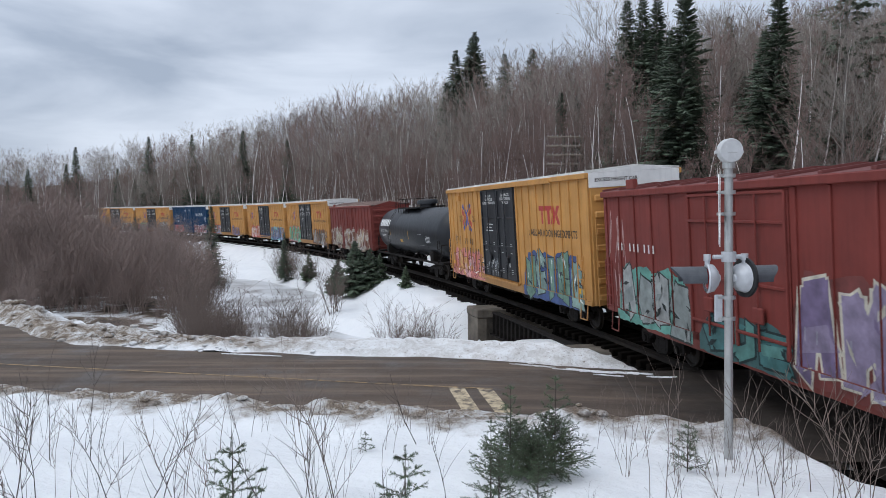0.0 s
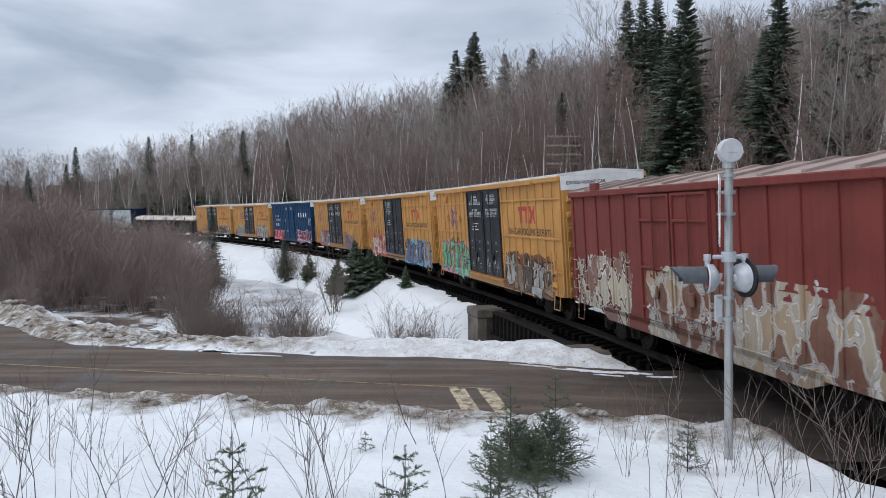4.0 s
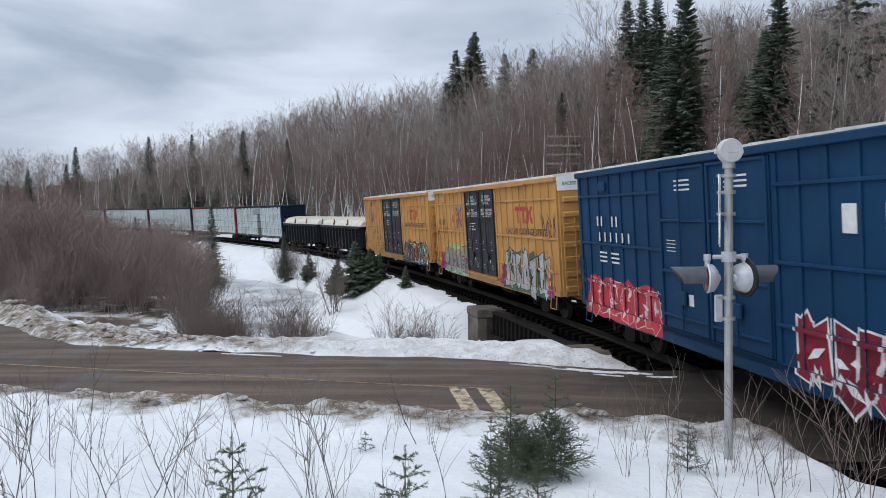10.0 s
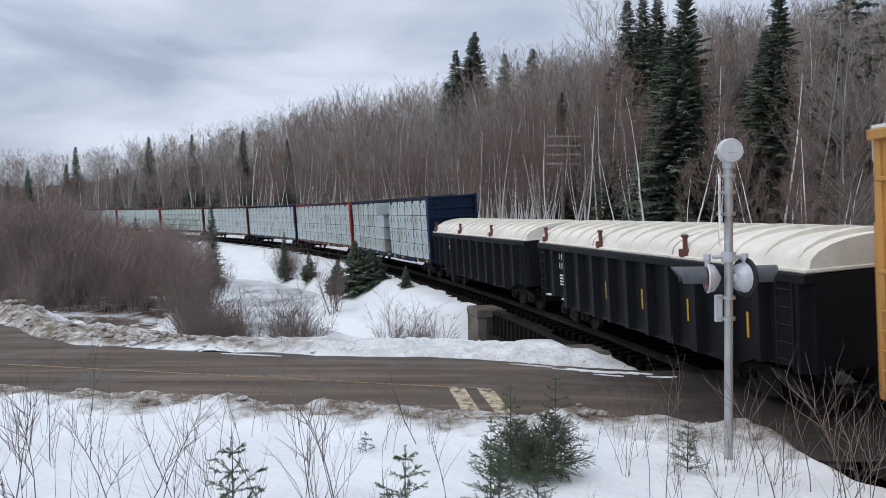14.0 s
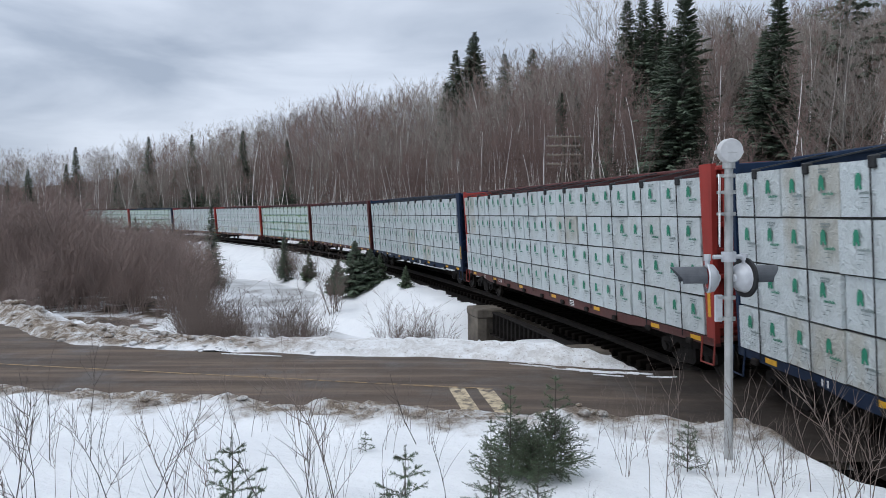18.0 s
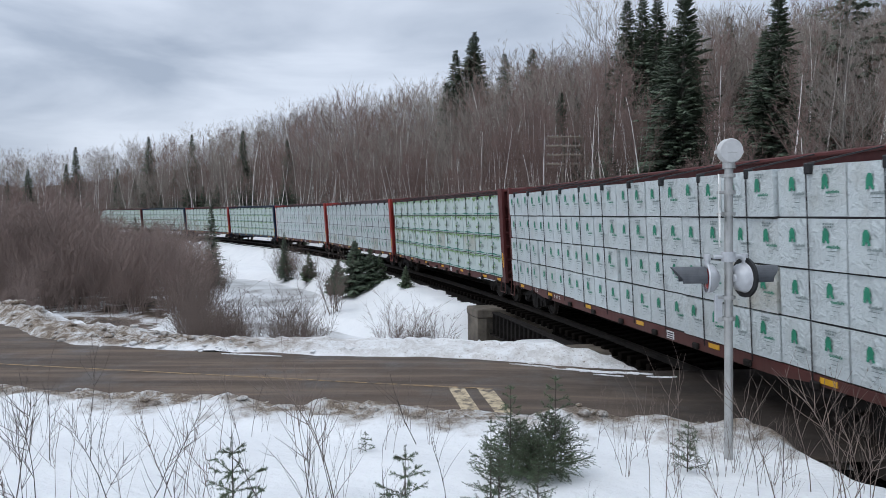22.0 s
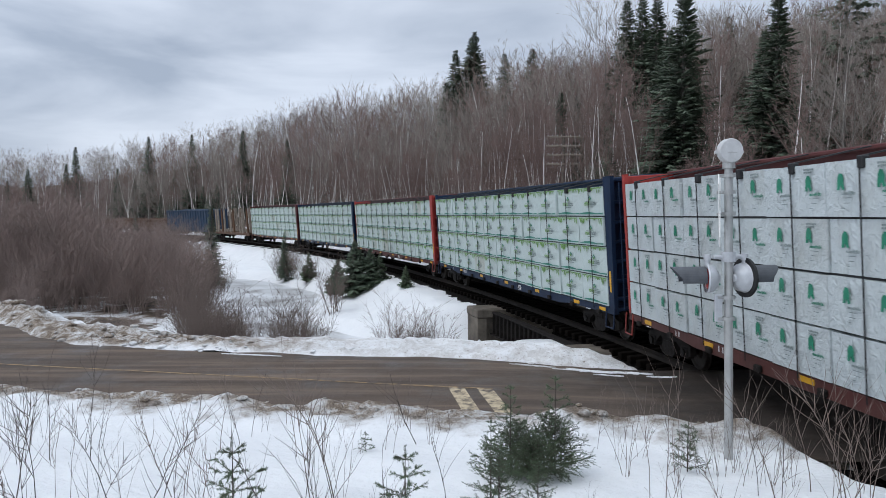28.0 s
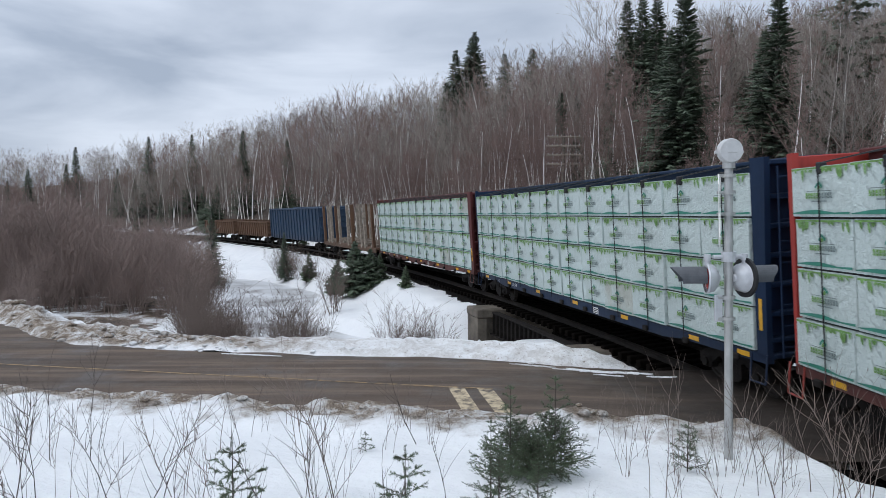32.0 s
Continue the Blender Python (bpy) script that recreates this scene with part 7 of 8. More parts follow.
def shrub_rows(seed, H, stems, twig_r, out=0.35, side=5, sub=3, wide=1.0):
    rnd = random.Random(seed)
    rows = []
    for k in range(stems):
        a = rnd.uniform(0, 2 * math.pi)
        b = rnd.uniform(0.0, 0.25)
        p = Vector((math.cos(a) * b, math.sin(a) * b, -0.15))
        d = Vector((math.cos(a) * out * rnd.random(), math.sin(a) * out * rnd.random(), 1)).normalized()
        l = H * rnd.uniform(0.6, 1.05)
        n, r = 4, twig_r * 2.4
        for i in range(n):
            q = p + d * l / n
            rows.append(row(p, q, r * (1 - 0.2 * i), r * (1 - 0.2 * (i + 1))))
            if i:
                for j in range(side):
                    s0 = p.lerp(q, rnd.random())
                    e = turn(d, rnd.uniform(0.35, 0.75) * wide, rnd)
                    sl = l * rnd.uniform(0.12, 0.32)
                    s1 = s0 + e * sl
                    rows.append(row(s0, s1, twig_r, twig_r * 0.6))
                    for _ in range(sub):
                        t0 = s0.lerp(s1, rnd.uniform(0.2, 0.9))
                        rows.append(row(t0, t0 + turn(e, rnd.uniform(0.3, 0.7) * wide, rnd) * sl * 0.5, twig_r * 0.7, twig_r * 0.4))
            p, d = q, (d + Vector((rnd.uniform(-1, 1), rnd.uniform(-1, 1), 0.2)) * 0.13).normalized()
    return rows


def slender(rows, k=0.62):
    """The same shrub on thinner stems."""
    return [r[:6] + (max(0.004, r[6] * k), max(0.003, r[7] * k)) for r in rows]


SHRUB = [crown_mesh(slender(shrub_rows(220 + k, 1.0 * h, 7, 0.0058, 0.7, 6, 2, 1.7)), M["thicket"]) for k, h in enumerate((2.2, 2.8, 3.4, 4.2))]


BANK_SHRUB = [crown_mesh(shrub_rows(240 + k, h, 9, 0.0056, 0.6, 4, 2, 1.15), M["bank_twig"]) for k, h in enumerate((2.0, 2.6, 3.0))]


def standing(name, meshes, labels, x, y, sc, rz, label, category, group, sink=0.0, z=None):
    ob = thing(name, label, category, group)
    ob.matrix_world = Matrix.Translation((x, y, (ground_z(x, y) if z is None else z) - sink)) @ Matrix.Rotation(rz, 4, "Z") @ Matrix.Diagonal((sc, sc, sc, 1))
    for nm, me in zip(labels, meshes):
        part(nm, me, None, ob)
    return ob


CANOPY = [(-90, 0.090), (0, 0.090), (100, 0.097), (200, 0.104), (300, 0.125), (400, 0.158), (480, 0.166), (560, 0.176), (650, 0.188), (740, 0.188), (800, 0.186), (900, 0.216), (950, 0.228), (1020, 0.236), (1100, 0.262), (1250, 0.278), (1400, 0.284), (1700, 0.31)]


def room(x, y, g):
    """The height that trees reach here: the wood's crown line follows the hill, lower down the valley."""
    px = 784 + 1250 * x / max(y, 1)
    return max(2.5, 3.62 - g + y * float(np.interp(px, *zip(*CANOPY))))


rnd = random.Random(5)

# the edge of the wood behind the railway: birches and aspens, one by one
made = 0
tries = 0
while made < 225 and tries < 6000:
    tries += 1
    s = 22 + 190 * rnd.random() ** 1.15
    d = -(7.0 + 30 * rnd.random() ** 1.6)
    x, y, _ = beside(s, d)
    if abs(off_road(x, y)) < 7 or off_creek(np.array(x), np.array(y)) < 3:
        continue
    px = 784 + 1250 * x / max(y, 1)
    if px > 1680 or px < -60 or y < 6:
        continue
    if y < 41 and (abs(px - 1205) < 48 or abs(px - 1368) < 40):
        continue
    birch = rnd.random() < (0.75 if 330 < px < 1000 else 0.42)
    sc = rnd.uniform(0.7, 1.1) * (0.95 if px < 1000 else 0.85)
    sc = min(sc, room(x, y, ground_z(x, y)) / 13.5 * rnd.uniform(0.8, 1.0))
    if birch:
        standing("birch_tree", BIRCH[rnd.randrange(6)], ("trunk", "crown"), x, y, sc, rnd.uniform(0, 6.3), "leafless white-barked birch with reddish twigs", "tree", "trees behind the railway")
    else:
        standing("aspen_tree", ASPEN[rnd.randrange(4)], ("trunk", "crown"), x, y, sc * 0.9, rnd.uniform(0, 6.3), "leafless grey aspen with spreading twigs", "tree", "trees behind the railway")
    made += 1

for px, depth, tip in ((1075, 58, 22), (1285, 60, 50), (1240, 56, 60), (1300, 52, 70)):
    x, y = along(px, depth)
    g = ground_z(x, y)
    standing("aspen_tree", ASPEN[px % 4], ("trunk", "crown"), x, y, ((380 - tip) / 1250 * depth + 3.62 - g) / (11.2 + 1.2 * (px % 4)), px, "tall leafless aspen with a wide fan of twigs", "tree", "trees behind the railway")

for k in range(72):
    px = rnd.uniform(470, 1015)
    x0, y0, _ = beside(float(np.interp(px, [470, 520, 1040], [112, 100, 36])) + rnd.uniform(-4, 4), -rnd.uniform(5.8, 12))
    for j in range(3):
        x, y = x0 + rnd.uniform(-0.5, 0.5), y0 + rnd.uniform(-0.5, 0.5)
        standing("birch_tree", BIRCH[rnd.randrange(6)], ("trunk", "crown"), x, y, rnd.uniform(0.5, 0.8), rnd.uniform(0, 6.3), "slender white birch leaning out of a clump", "tree", "trees behind the railway")

# conifers, by direction, depth and the height of their tips above the eye
for px, depth, tip, kind in ((839, 108, 62, 0), (833, 110, 72, 0), (806, 108, 94, 0), (790, 106, 150, 0), (1105, 56, 8, 1), (1132, 54, 0, 1), (1157, 52, 0, 1), (1205, 36, -12, 4), (1180, 39, 60, 0), (1368, 37, -8, 4), (1345, 42, 60, 0),
                             (892, 105, 100, 2), (940, 100, 92, 2), (1282, 62, 36, 2), (990, 58, 168, 2), (1078, 40, 262, 3), (1225, 42, 120, 0), (1160, 48, 110, 0), (1385, 44, 90, 1),
                             (137, 175, 262, 2), (120, 172, 292, 3), (52, 160, 300, 0), (266, 178, 244, 3), (342, 165, 240, 2), (432, 140, 234, 2), (510, 120, 250, 3), (104, 165, 340, 0), (210, 172, 300, 3),
                             (240, 178, 318, 0), (285, 150, 345, 3), (360, 138, 330, 3), (310, 165, 300, 2), (385, 135, 325, 3), (1010, 52, 262, 3), (1420, 40, 150, 2), (374, 62, 366, 3), (503, 62, 412, 3), (240, 80, 384, 3), (1070, 62, 150, 2), (1020, 66, 175, 3), (1255, 60, 100, 0), (1310, 52, 130, 2), (1450, 46, 60, 0), (1530, 44, 110, 1), (930, 60, 250, 3), (1130, 44, 210, 3), (1180, 40, 190, 2), (15, 150, 320, 0)):
    x, y = along(px, depth)
    g = ground_z(x, y)
    H = (380 - tip) / 1250 * depth + 3.62 - g
    h0, tm, cm = SPRUCE[kind]
    ob = thing("spruce_tree", "tall dark green spruce on the wooded slope" if H > 8 else "young dark green spruce at the wood's edge", "tree", "conifers on the slope")
    k = max(0.35, H / h0)
    ob.matrix_world = Matrix.Translation((x, y, g)) @ Matrix.Rotation(px, 4, "Z") @ Matrix.Diagonal((k * (1.32 if px > 780 else 1.15), k * (1.32 if px > 780 else 1.15), k, 1))
    part("trunk", tm, None, ob)
    part("crown", cm, None, ob)
for px, depth, tip in ((1488, 44, -170),):
    x, y = along(px, depth)
    g = ground_z(x, y)
    k = ((380 - tip) / 1250 * depth + 3.62 - g) / 16
    standing("pine_tree", PINE[0][1:], ("trunk", "crown"), x, y, k, px, "broad dark pine with tiered open boughs", "tree", "conifers on the slope")

# young spruces and bushes on the railway's snowy bank
for px, base, tip, zb, k in ((628, 524, 452, -1.6, 0), (597, 522, 475, -1.6, 0), (655, 522, 470, -1.6, 0), (546, 522, 480, -1.8, 2), (718, 512, 478, -1.3, 2), (374, 432, 368, -0.8, 1), (240, 408, 384, -0.8, 1), (252, 410, 390, -0.8, 2), (536, 474, 447, -1.6, 2), (672, 524, 482, -1.6, 2)):
    depth = (3.62 - zb) * 1250 / (base - 380)
    x, y = along(px, depth)
    for _ in range(4):
        depth = (3.62 - ground_z(x, y)) * 1250 / (base - 380)
        depth = min(max(depth, 20), 150)
        x, y = along(px, depth)
    H = (base - tip) / 1250 * depth * (1.3 if 590 < px < 660 else 1.15)
    h0, tm, cm = YOUNG[k]
    standing("young_spruce", (tm, cm), ("trunk", "crown"), x, y, H / h0, px * 0.7, "small dark green spruce in the snow", "tree", "young spruces on the bank")

made = 0
tries = 0
while made < 350 and tries < 16000:
    tries += 1
    if made < 160:
        px, depth = rnd.uniform(-60, 345), 24 + 75 * rnd.random() ** 1.3
    else:
        px, depth = rnd.uniform(330, 835), 23.0 + 45 * rnd.random() ** 1.3
    x, y = along(px, depth)
    dt_, s_ = off_track(np.array([x]), np.array([y]))
    if dt_[0] < (14 if made < 160 else 5.0) or off_road(x, y) < 6.5 or off_creek(np.array(x), np.array(y)) < (3.2 if px < 400 else 3.6):
        continue
    sc = rnd.uniform(0.7, 1.15) if made < 160 else rnd.uniform(0.5, 0.95) * (1.35 if depth > 30 else 1.0)
    if px > 230 and made < 160:
        sc *= 1.0 - 0.0024 * (px - 230)
    if depth < 32 and made < 160:
        sc *= 0.6
    if depth < 42 and made < 160 and rnd.random() < 0.75:
        continue
    if made >= 160 and (555 < px < 700 or 425 < px < 485) and rnd.random() < 0.92:
        continue
    if made >= 160 and depth < 31 and rnd.random() < 0.45:
        continue
    standing("alder_bush", (SHRUB[rnd.randrange(4)] if made < 160 else BANK_SHRUB[rnd.randrange(3)],), ("crown",), x, y, sc, rnd.uniform(0, 6.3), "leafless brown alder bush in snow", "bush", "bushes in the valley")
    made += 1


def scatter(name, variants, places, material, label, category):
    """Many plants too far off to count, as one mesh."""
    vs, fs, n = [], [], 0
    for x, y, z, sc, rz, k in places:
        v, f = variants[k]
        c, s = math.cos(rz), math.sin(rz)
        r = np.array([[c, -s, 0], [s, c, 0], [0, 0, 1]])
        vs.append(v @ r.T * sc + np.array([x, y, z]))
        fs.append(f + n)
        n += len(v)
    ob = new(name, numpy_mesh(name, np.concatenate(vs), np.concatenate(fs), material))
    return tagged(ob, label, category, kind="stuff")


def spots(count, draw):
    xy = np.array([draw() for _ in range(count)])
    z = height(xy[:, 0], xy[:, 1])
    return xy, z


# slender young trees behind the thicket
for k in range(44):
    px, depth = rnd.uniform(-40, 160), rnd.uniform(62, 115)
    x, y = along(px, depth)
    standing("young_birch", BIRCH[rnd.randrange(6)], ("trunk", "crown"), x, y, rnd.uniform(0.55, 0.8), rnd.uniform(0, 6.3), "slender leafless birch above the thicket", "tree", "young birches in the valley")


# far woods up the hill
def hill_spot():
    while True:
        px, depth = rnd.uniform(-90, 1690), 24 + 250 * rnd.random() ** 1.3
        x, y = along(px, depth)
        d, s = off_track(np.array([x]), np.array([y]))
        if -200 < d[0] < (-11 if depth > 52 else -19) and abs(off_road(x, y)) > 8 and depth > 40:
            return x, y


low_crowns, low_trunks = [], []
for k in range(5):
    tr, cr_ = bare_tree(300 + k, 11.5, 0.085, limbs=17, subs=5, twigs=4, first=0.3, spread_=0.8, twig_r=0.0135, lean=0.1, limb_len=0.31)
    low_trunks.append(tubes(tr, 3))
    low_crowns.append(ribbons(cr_))
xy, zz = spots(1350, hill_spot)
places = [(x, y, z, min(rnd.uniform(0.9, 1.45), room(x, y, z) / 12.5 * rnd.uniform(0.72, 1.0)), rnd.uniform(0, 6.3), rnd.randrange(5)) for (x, y), z in zip(xy, zz)]
half = len(places) // 2
scatter("far_woods_crowns", low_crowns, places[:half], M["twig"], "distant leafless brown woodland on the hillside", "woods")
scatter("far_woods_crowns", low_crowns, places[half:], M["grey_twig"], "distant leafless grey woodland on the hillside", "woods")
scatter("far_woods_trunks", low_trunks, places[::2], M["birch"], "pale birch trunks of the distant woods", "woods")
scatter("far_woods_trunks", low_trunks, places[1::2], M["grey_bark"], "grey trunks of the distant woods", "woods")


# undergrowth at the foot of the hill, and the thicket in the valley
def edge_spot():
    while True:
        x, y, _ = beside(rnd.uniform(14, 260), -(5.5 + 20 * rnd.random() ** 1.5))
        if y > 4 and abs(off_road(x, y)) > 5:
            return x, y


def thicket_spot():
    while True:
        px, depth = rnd.uniform(-200, 450), 40 + 140 * rnd.random() ** 1.3
        x, y = along(px, depth)
        d, s = off_track(np.array([x]), np.array([y]))
        if d[0] > 10 and off_creek(np.array(x), np.array(y)) > 3.4 and off_road(x, y) > 8 and px < 385 - 0.8 * depth:
            return x, y


low_shrubs = [ribbons(shrub_rows(330 + k, 3.6, 6, 0.0085, 0.65, 6, 1, 1.3)) for k in range(4)]
thick_shrubs = [ribbons(slender(shrub_rows(340 + k, 3.6, 8, 0.0078, 0.75, 6, 1, 1.25), 0.8)) for k in range(4)]


def brush_spot():
    while True:
        x, y, _ = beside(rnd.uniform(24, 290), -(20 + 95 * rnd.random() ** 1.3))
        px = 784 + 1250 * x / max(y, 1)
        if y > 10 and -60 < px < 1640 and abs(off_road(x, y)) > 8:
            return x, y


xy, zz = spots(1200, brush_spot)
scatter("hillside_brush", low_shrubs, [(x, y, z, min(rnd.uniform(1.4, 2.5), room(x, y, z) / 3.7), rnd.uniform(0, 6.3), rnd.randrange(4)) for (x, y), z in zip(xy, zz)], M["twig"], "slender reddish-brown young growth among the birches", "undergrowth")
xy, zz = spots(150, edge_spot)
scatter("undergrowth", low_shrubs, [(x, y, z, rnd.uniform(0.4, 0.9), rnd.uniform(0, 6.3), rnd.randrange(4)) for (x, y), z in zip(xy, zz)], M["twig"], "tangled bare undergrowth at the wood's edge", "undergrowth")
xy, zz = spots(1250, thicket_spot)
scatter("alder_thicket", thick_shrubs, [(x, y, z, rnd.uniform(0.8, 1.4) * (1.35 if x < -0.5 * y else 1.0), rnd.uniform(0, 6.3), rnd.randrange(4)) for (x, y), z in zip(xy, zz)], M["thicket"], "dense brown alder thicket filling the valley floor", "thicket")

# clods of frozen snow and grit thrown up by the plough
def clod(seed):
    rnd_ = random.Random(seed)
    bm = bmesh.new()
    bmesh.ops.create_icosphere(bm, subdivisions=2, radius=1.0)
    for v_ in bm.verts:
        n_ = math.sin(v_.co.x * 2.3 + seed) * 0.2 + math.sin(v_.co.y * 3.1 + seed * 2) * 0.2 + rnd_.uniform(-0.13, 0.13)
        v_.co *= 1 + n_
        v_.co.z *= 0.5
    v = np.array([tuple(q.co) for q in bm.verts])
    f = np.array([[l.index for l in q.verts] for q in bm.faces])
    bm.free()
    return v, f


clods = []
for k in range(330):
    far_side = k % 3 != 0
    x = -rnd.uniform(1, 17) if far_side and k % 3 == 1 else rnd.uniform(-11, 4.5)
    w = rnd.uniform(3.05, 4.9) + float(verge(x)) if far_side else -rnd.uniform(2.35, 3.7)
    if far_side and x > -5 and rnd.random() < 0.75:
        continue
    sc = rnd.choice((0.02, 0.03, 0.04, 0.04, 0.05, 0.08)) * (1.0 if far_side else 0.7) * (1.5 if far_side and x < -6 else 1.0)
    y = float(road_middle(x)) + w / 0.978
    clods.append((x, y, ground_z(x, y) + sc * 0.2, sc, rnd.uniform(0, 6.3), k % 4))
for px_, d_, sc in ((265, 12.2, 0.13), (250, 12.3, 0.08), (425, 11.9, 0.10), (310, 12.2, 0.07), (1068, 10.9, 0.11), (1050, 10.9, 0.08), (1035, 10.8, 0.10), (1160, 10.3, 0.05), (640, 11.6, 0.07), (30, 24.5, 0.22), (60, 23.5, 0.2), (12, 25, 0.25)):
    x, y = along(px_, d_)
    clods.append((x, y, ground_z(x, y) + sc * 0.2, sc, px_, int(px_) % 4))
scatter("snow_clods", [clod(60 + k) for k in range(4)], clods, M["snow"], "frozen clods of dirty snow along the ploughed banks", "snow clods")

# ---------- foreground: saplings and small spruces in the snow ----------
def sapling_rows(seed, H, stems, fan, branches, r=0.0045):
    """A thin leafless sapling: kinked stems with a few side shoots."""
    rnd_ = random.Random(seed)
    rows = []

    def grow(p, d, l, r_, depth, n):
        steps = 5 if depth == 0 else 3
        pts = [p]
        for i in range(steps):
            d = (d + Vector((rnd_.uniform(-1, 1), rnd_.uniform(-1, 1), 0.25)) * (0.15 if depth == 0 else 0.2)).normalized()
            q = p + d * l / steps
            rows.append(row(p, q, r_ * 1.35 * (1 - 0.7 * i / steps), r_ * 1.35 * (1 - 0.7 * (i + 1) / steps)))
            p = q
            pts.append(p)
        if depth < 2:
            for j in range(n):
                u = rnd_.uniform(0.25, 0.95) * steps
                i = min(steps - 1, int(u))
                o = pts[i].lerp(pts[i + 1], u - i)
                e = turn(d, rnd_.uniform(0.45, 0.95), rnd_)
                e = (e + Vector((0, 0, 0.3))).normalized()
                grow(o, e, l * rnd_.uniform(0.2, 0.6) * (1.2 - u / steps * 0.6), r_ * 0.55, depth + 1, rnd_.randrange(0, 3))
    for k in range(stems):
        a = 2 * math.pi * (k + rnd_.random()) / stems
        t = fan * rnd_.uniform(0.3, 1.0)
        grow(Vector((0.03 * math.cos(a), 0.03 * math.sin(a), -0.1)), Vector((math.cos(a) * t, math.sin(a) * t, 1)).normalized(), H * rnd_.uniform(0.6, 1.0), r, 0, branches)
    return rows


SAP = []
for k, (h, st, fan, br, r) in enumerate(((1.1, 1, 0.12, 4, 0.0032), (1.7, 1, 0.16, 7, 0.0048), (0.9, 3, 0.35, 3, 0.0027), (1.9, 1, 0.22, 9, 0.006), (1.2, 4, 0.35, 3, 0.0028), (1.5, 1, 0.4, 8, 0.0055), (0.6, 2, 0.4, 3, 0.0024), (1.8, 1, 0.12, 4, 0.0038))):
    rows = sapling_rows(400 + k, h, st, fan, br, r)
    SAP.append([numpy_mesh("crown", *tubes(rows, 4), M[m_]) for m_ in ("sapling", "dark_sapling")])
spots_near = [(5, 905, 3, 1), (25, 830, 2, 1), (80, 822, 1, 1), (88, 950, 7, 0), (128, 800, 0, 0), (110, 900, 7, 0), (150, 930, 2, 1), (192, 915, 3, 1), (205, 905, 4, 0), (238, 770, 6, 0), (232, 930, 5, 1), (305, 895, 5, 0), (318, 890, 1, 0), (345, 940, 2, 1), (380, 800, 1, 0), (398, 808, 0, 1), (425, 790, 0, 1), (437, 775, 0, 1), (462, 768, 6, 1), (480, 930, 5, 1), (505, 755, 2, 0), (552, 905, 3, 0), (560, 915, 4, 1), (592, 895, 3, 0),
               (600, 900, 2, 0), (640, 806, 6, 1), (678, 802, 0, 0), (690, 805, 0, 0), (705, 760, 2, 0), (760, 790, 2, 0), (775, 768, 6, 0), (800, 770, 0, 0), (792, 905, 1, 1), (1050, 905, 6, 1), (1060, 800, 0, 1), (1098, 820, 2, 0), (1115, 850, 4, 0), (1140, 815, 2, 0), (1165, 930, 7, 0), (1190, 900, 1, 0), (1205, 850, 0, 0), (1215, 870, 7, 0), (1250, 846, 2, 0), (1272, 846, 2, 0), (1286, 850, 2, 0), (1300, 842, 2, 0), (1312, 840, 2, 0), (1335, 852, 2, 0),
               (1352, 862, 0, 0), (1392, 898, 3, 0), (1412, 872, 2, 0), (1450, 880, 1, 0), (1480, 905, 7, 0), (1502, 900, 1, 0), (1518, 905, 3, 0), (1540, 885, 2, 0), (1556, 900, 3, 0), (1270, 930, 6, 0), (60, 960, 5, 1), (30, 990, 3, 0), (430, 960, 2, 1), (655, 930, 6, 1), (15, 940, 5, 1), (45, 925, 3, 1), (135, 985, 3, 1), (262, 955, 3, 1), (290, 985, 5, 1), (330, 975, 3, 0), (520, 975, 3, 1), (575, 980, 5, 1), (610, 990, 3, 1), (40, 790, 4, 1), (70, 780, 2, 1), (10, 800, 4, 1), (160, 800, 2, 1),(1330, 985, 5, 0), (1490, 985, 3, 0), (1560, 850, 4, 0), (1400, 850, 2, 0), (1510, 868, 7, 0)]
spots_near += [(rnd.uniform(-10, 820), rnd.uniform(760, 1010), rnd.choice((0, 1, 1, 2, 3, 5, 5, 7)), rnd.random() < 0.5) for _ in range(12)]
spots_near += [(rnd.uniform(1060, 1570), rnd.uniform(850, 1010), rnd.choice((0, 1, 1, 2, 3, 5, 7)), rnd.random() < 0.4) for _ in range(12)]
for px, base, k, dark in spots_near:
    depth = 8.0
    for _ in range(8):
        x, y = along(px, depth)
        depth = 0.5 * depth + 0.5 * (3.62 - ground_z(x, y)) * 1250 / (base - 380)
    x, y = along(px, depth)
    standing("bare_sapling", (SAP[k][dark],), ("crown",), x, y, rnd.uniform(0.8, 1.1) * min(1.0, depth / 8.5), rnd.uniform(0, 6.3), "thin leafless sapling poking out of the snow", "sapling", "saplings in the snow")


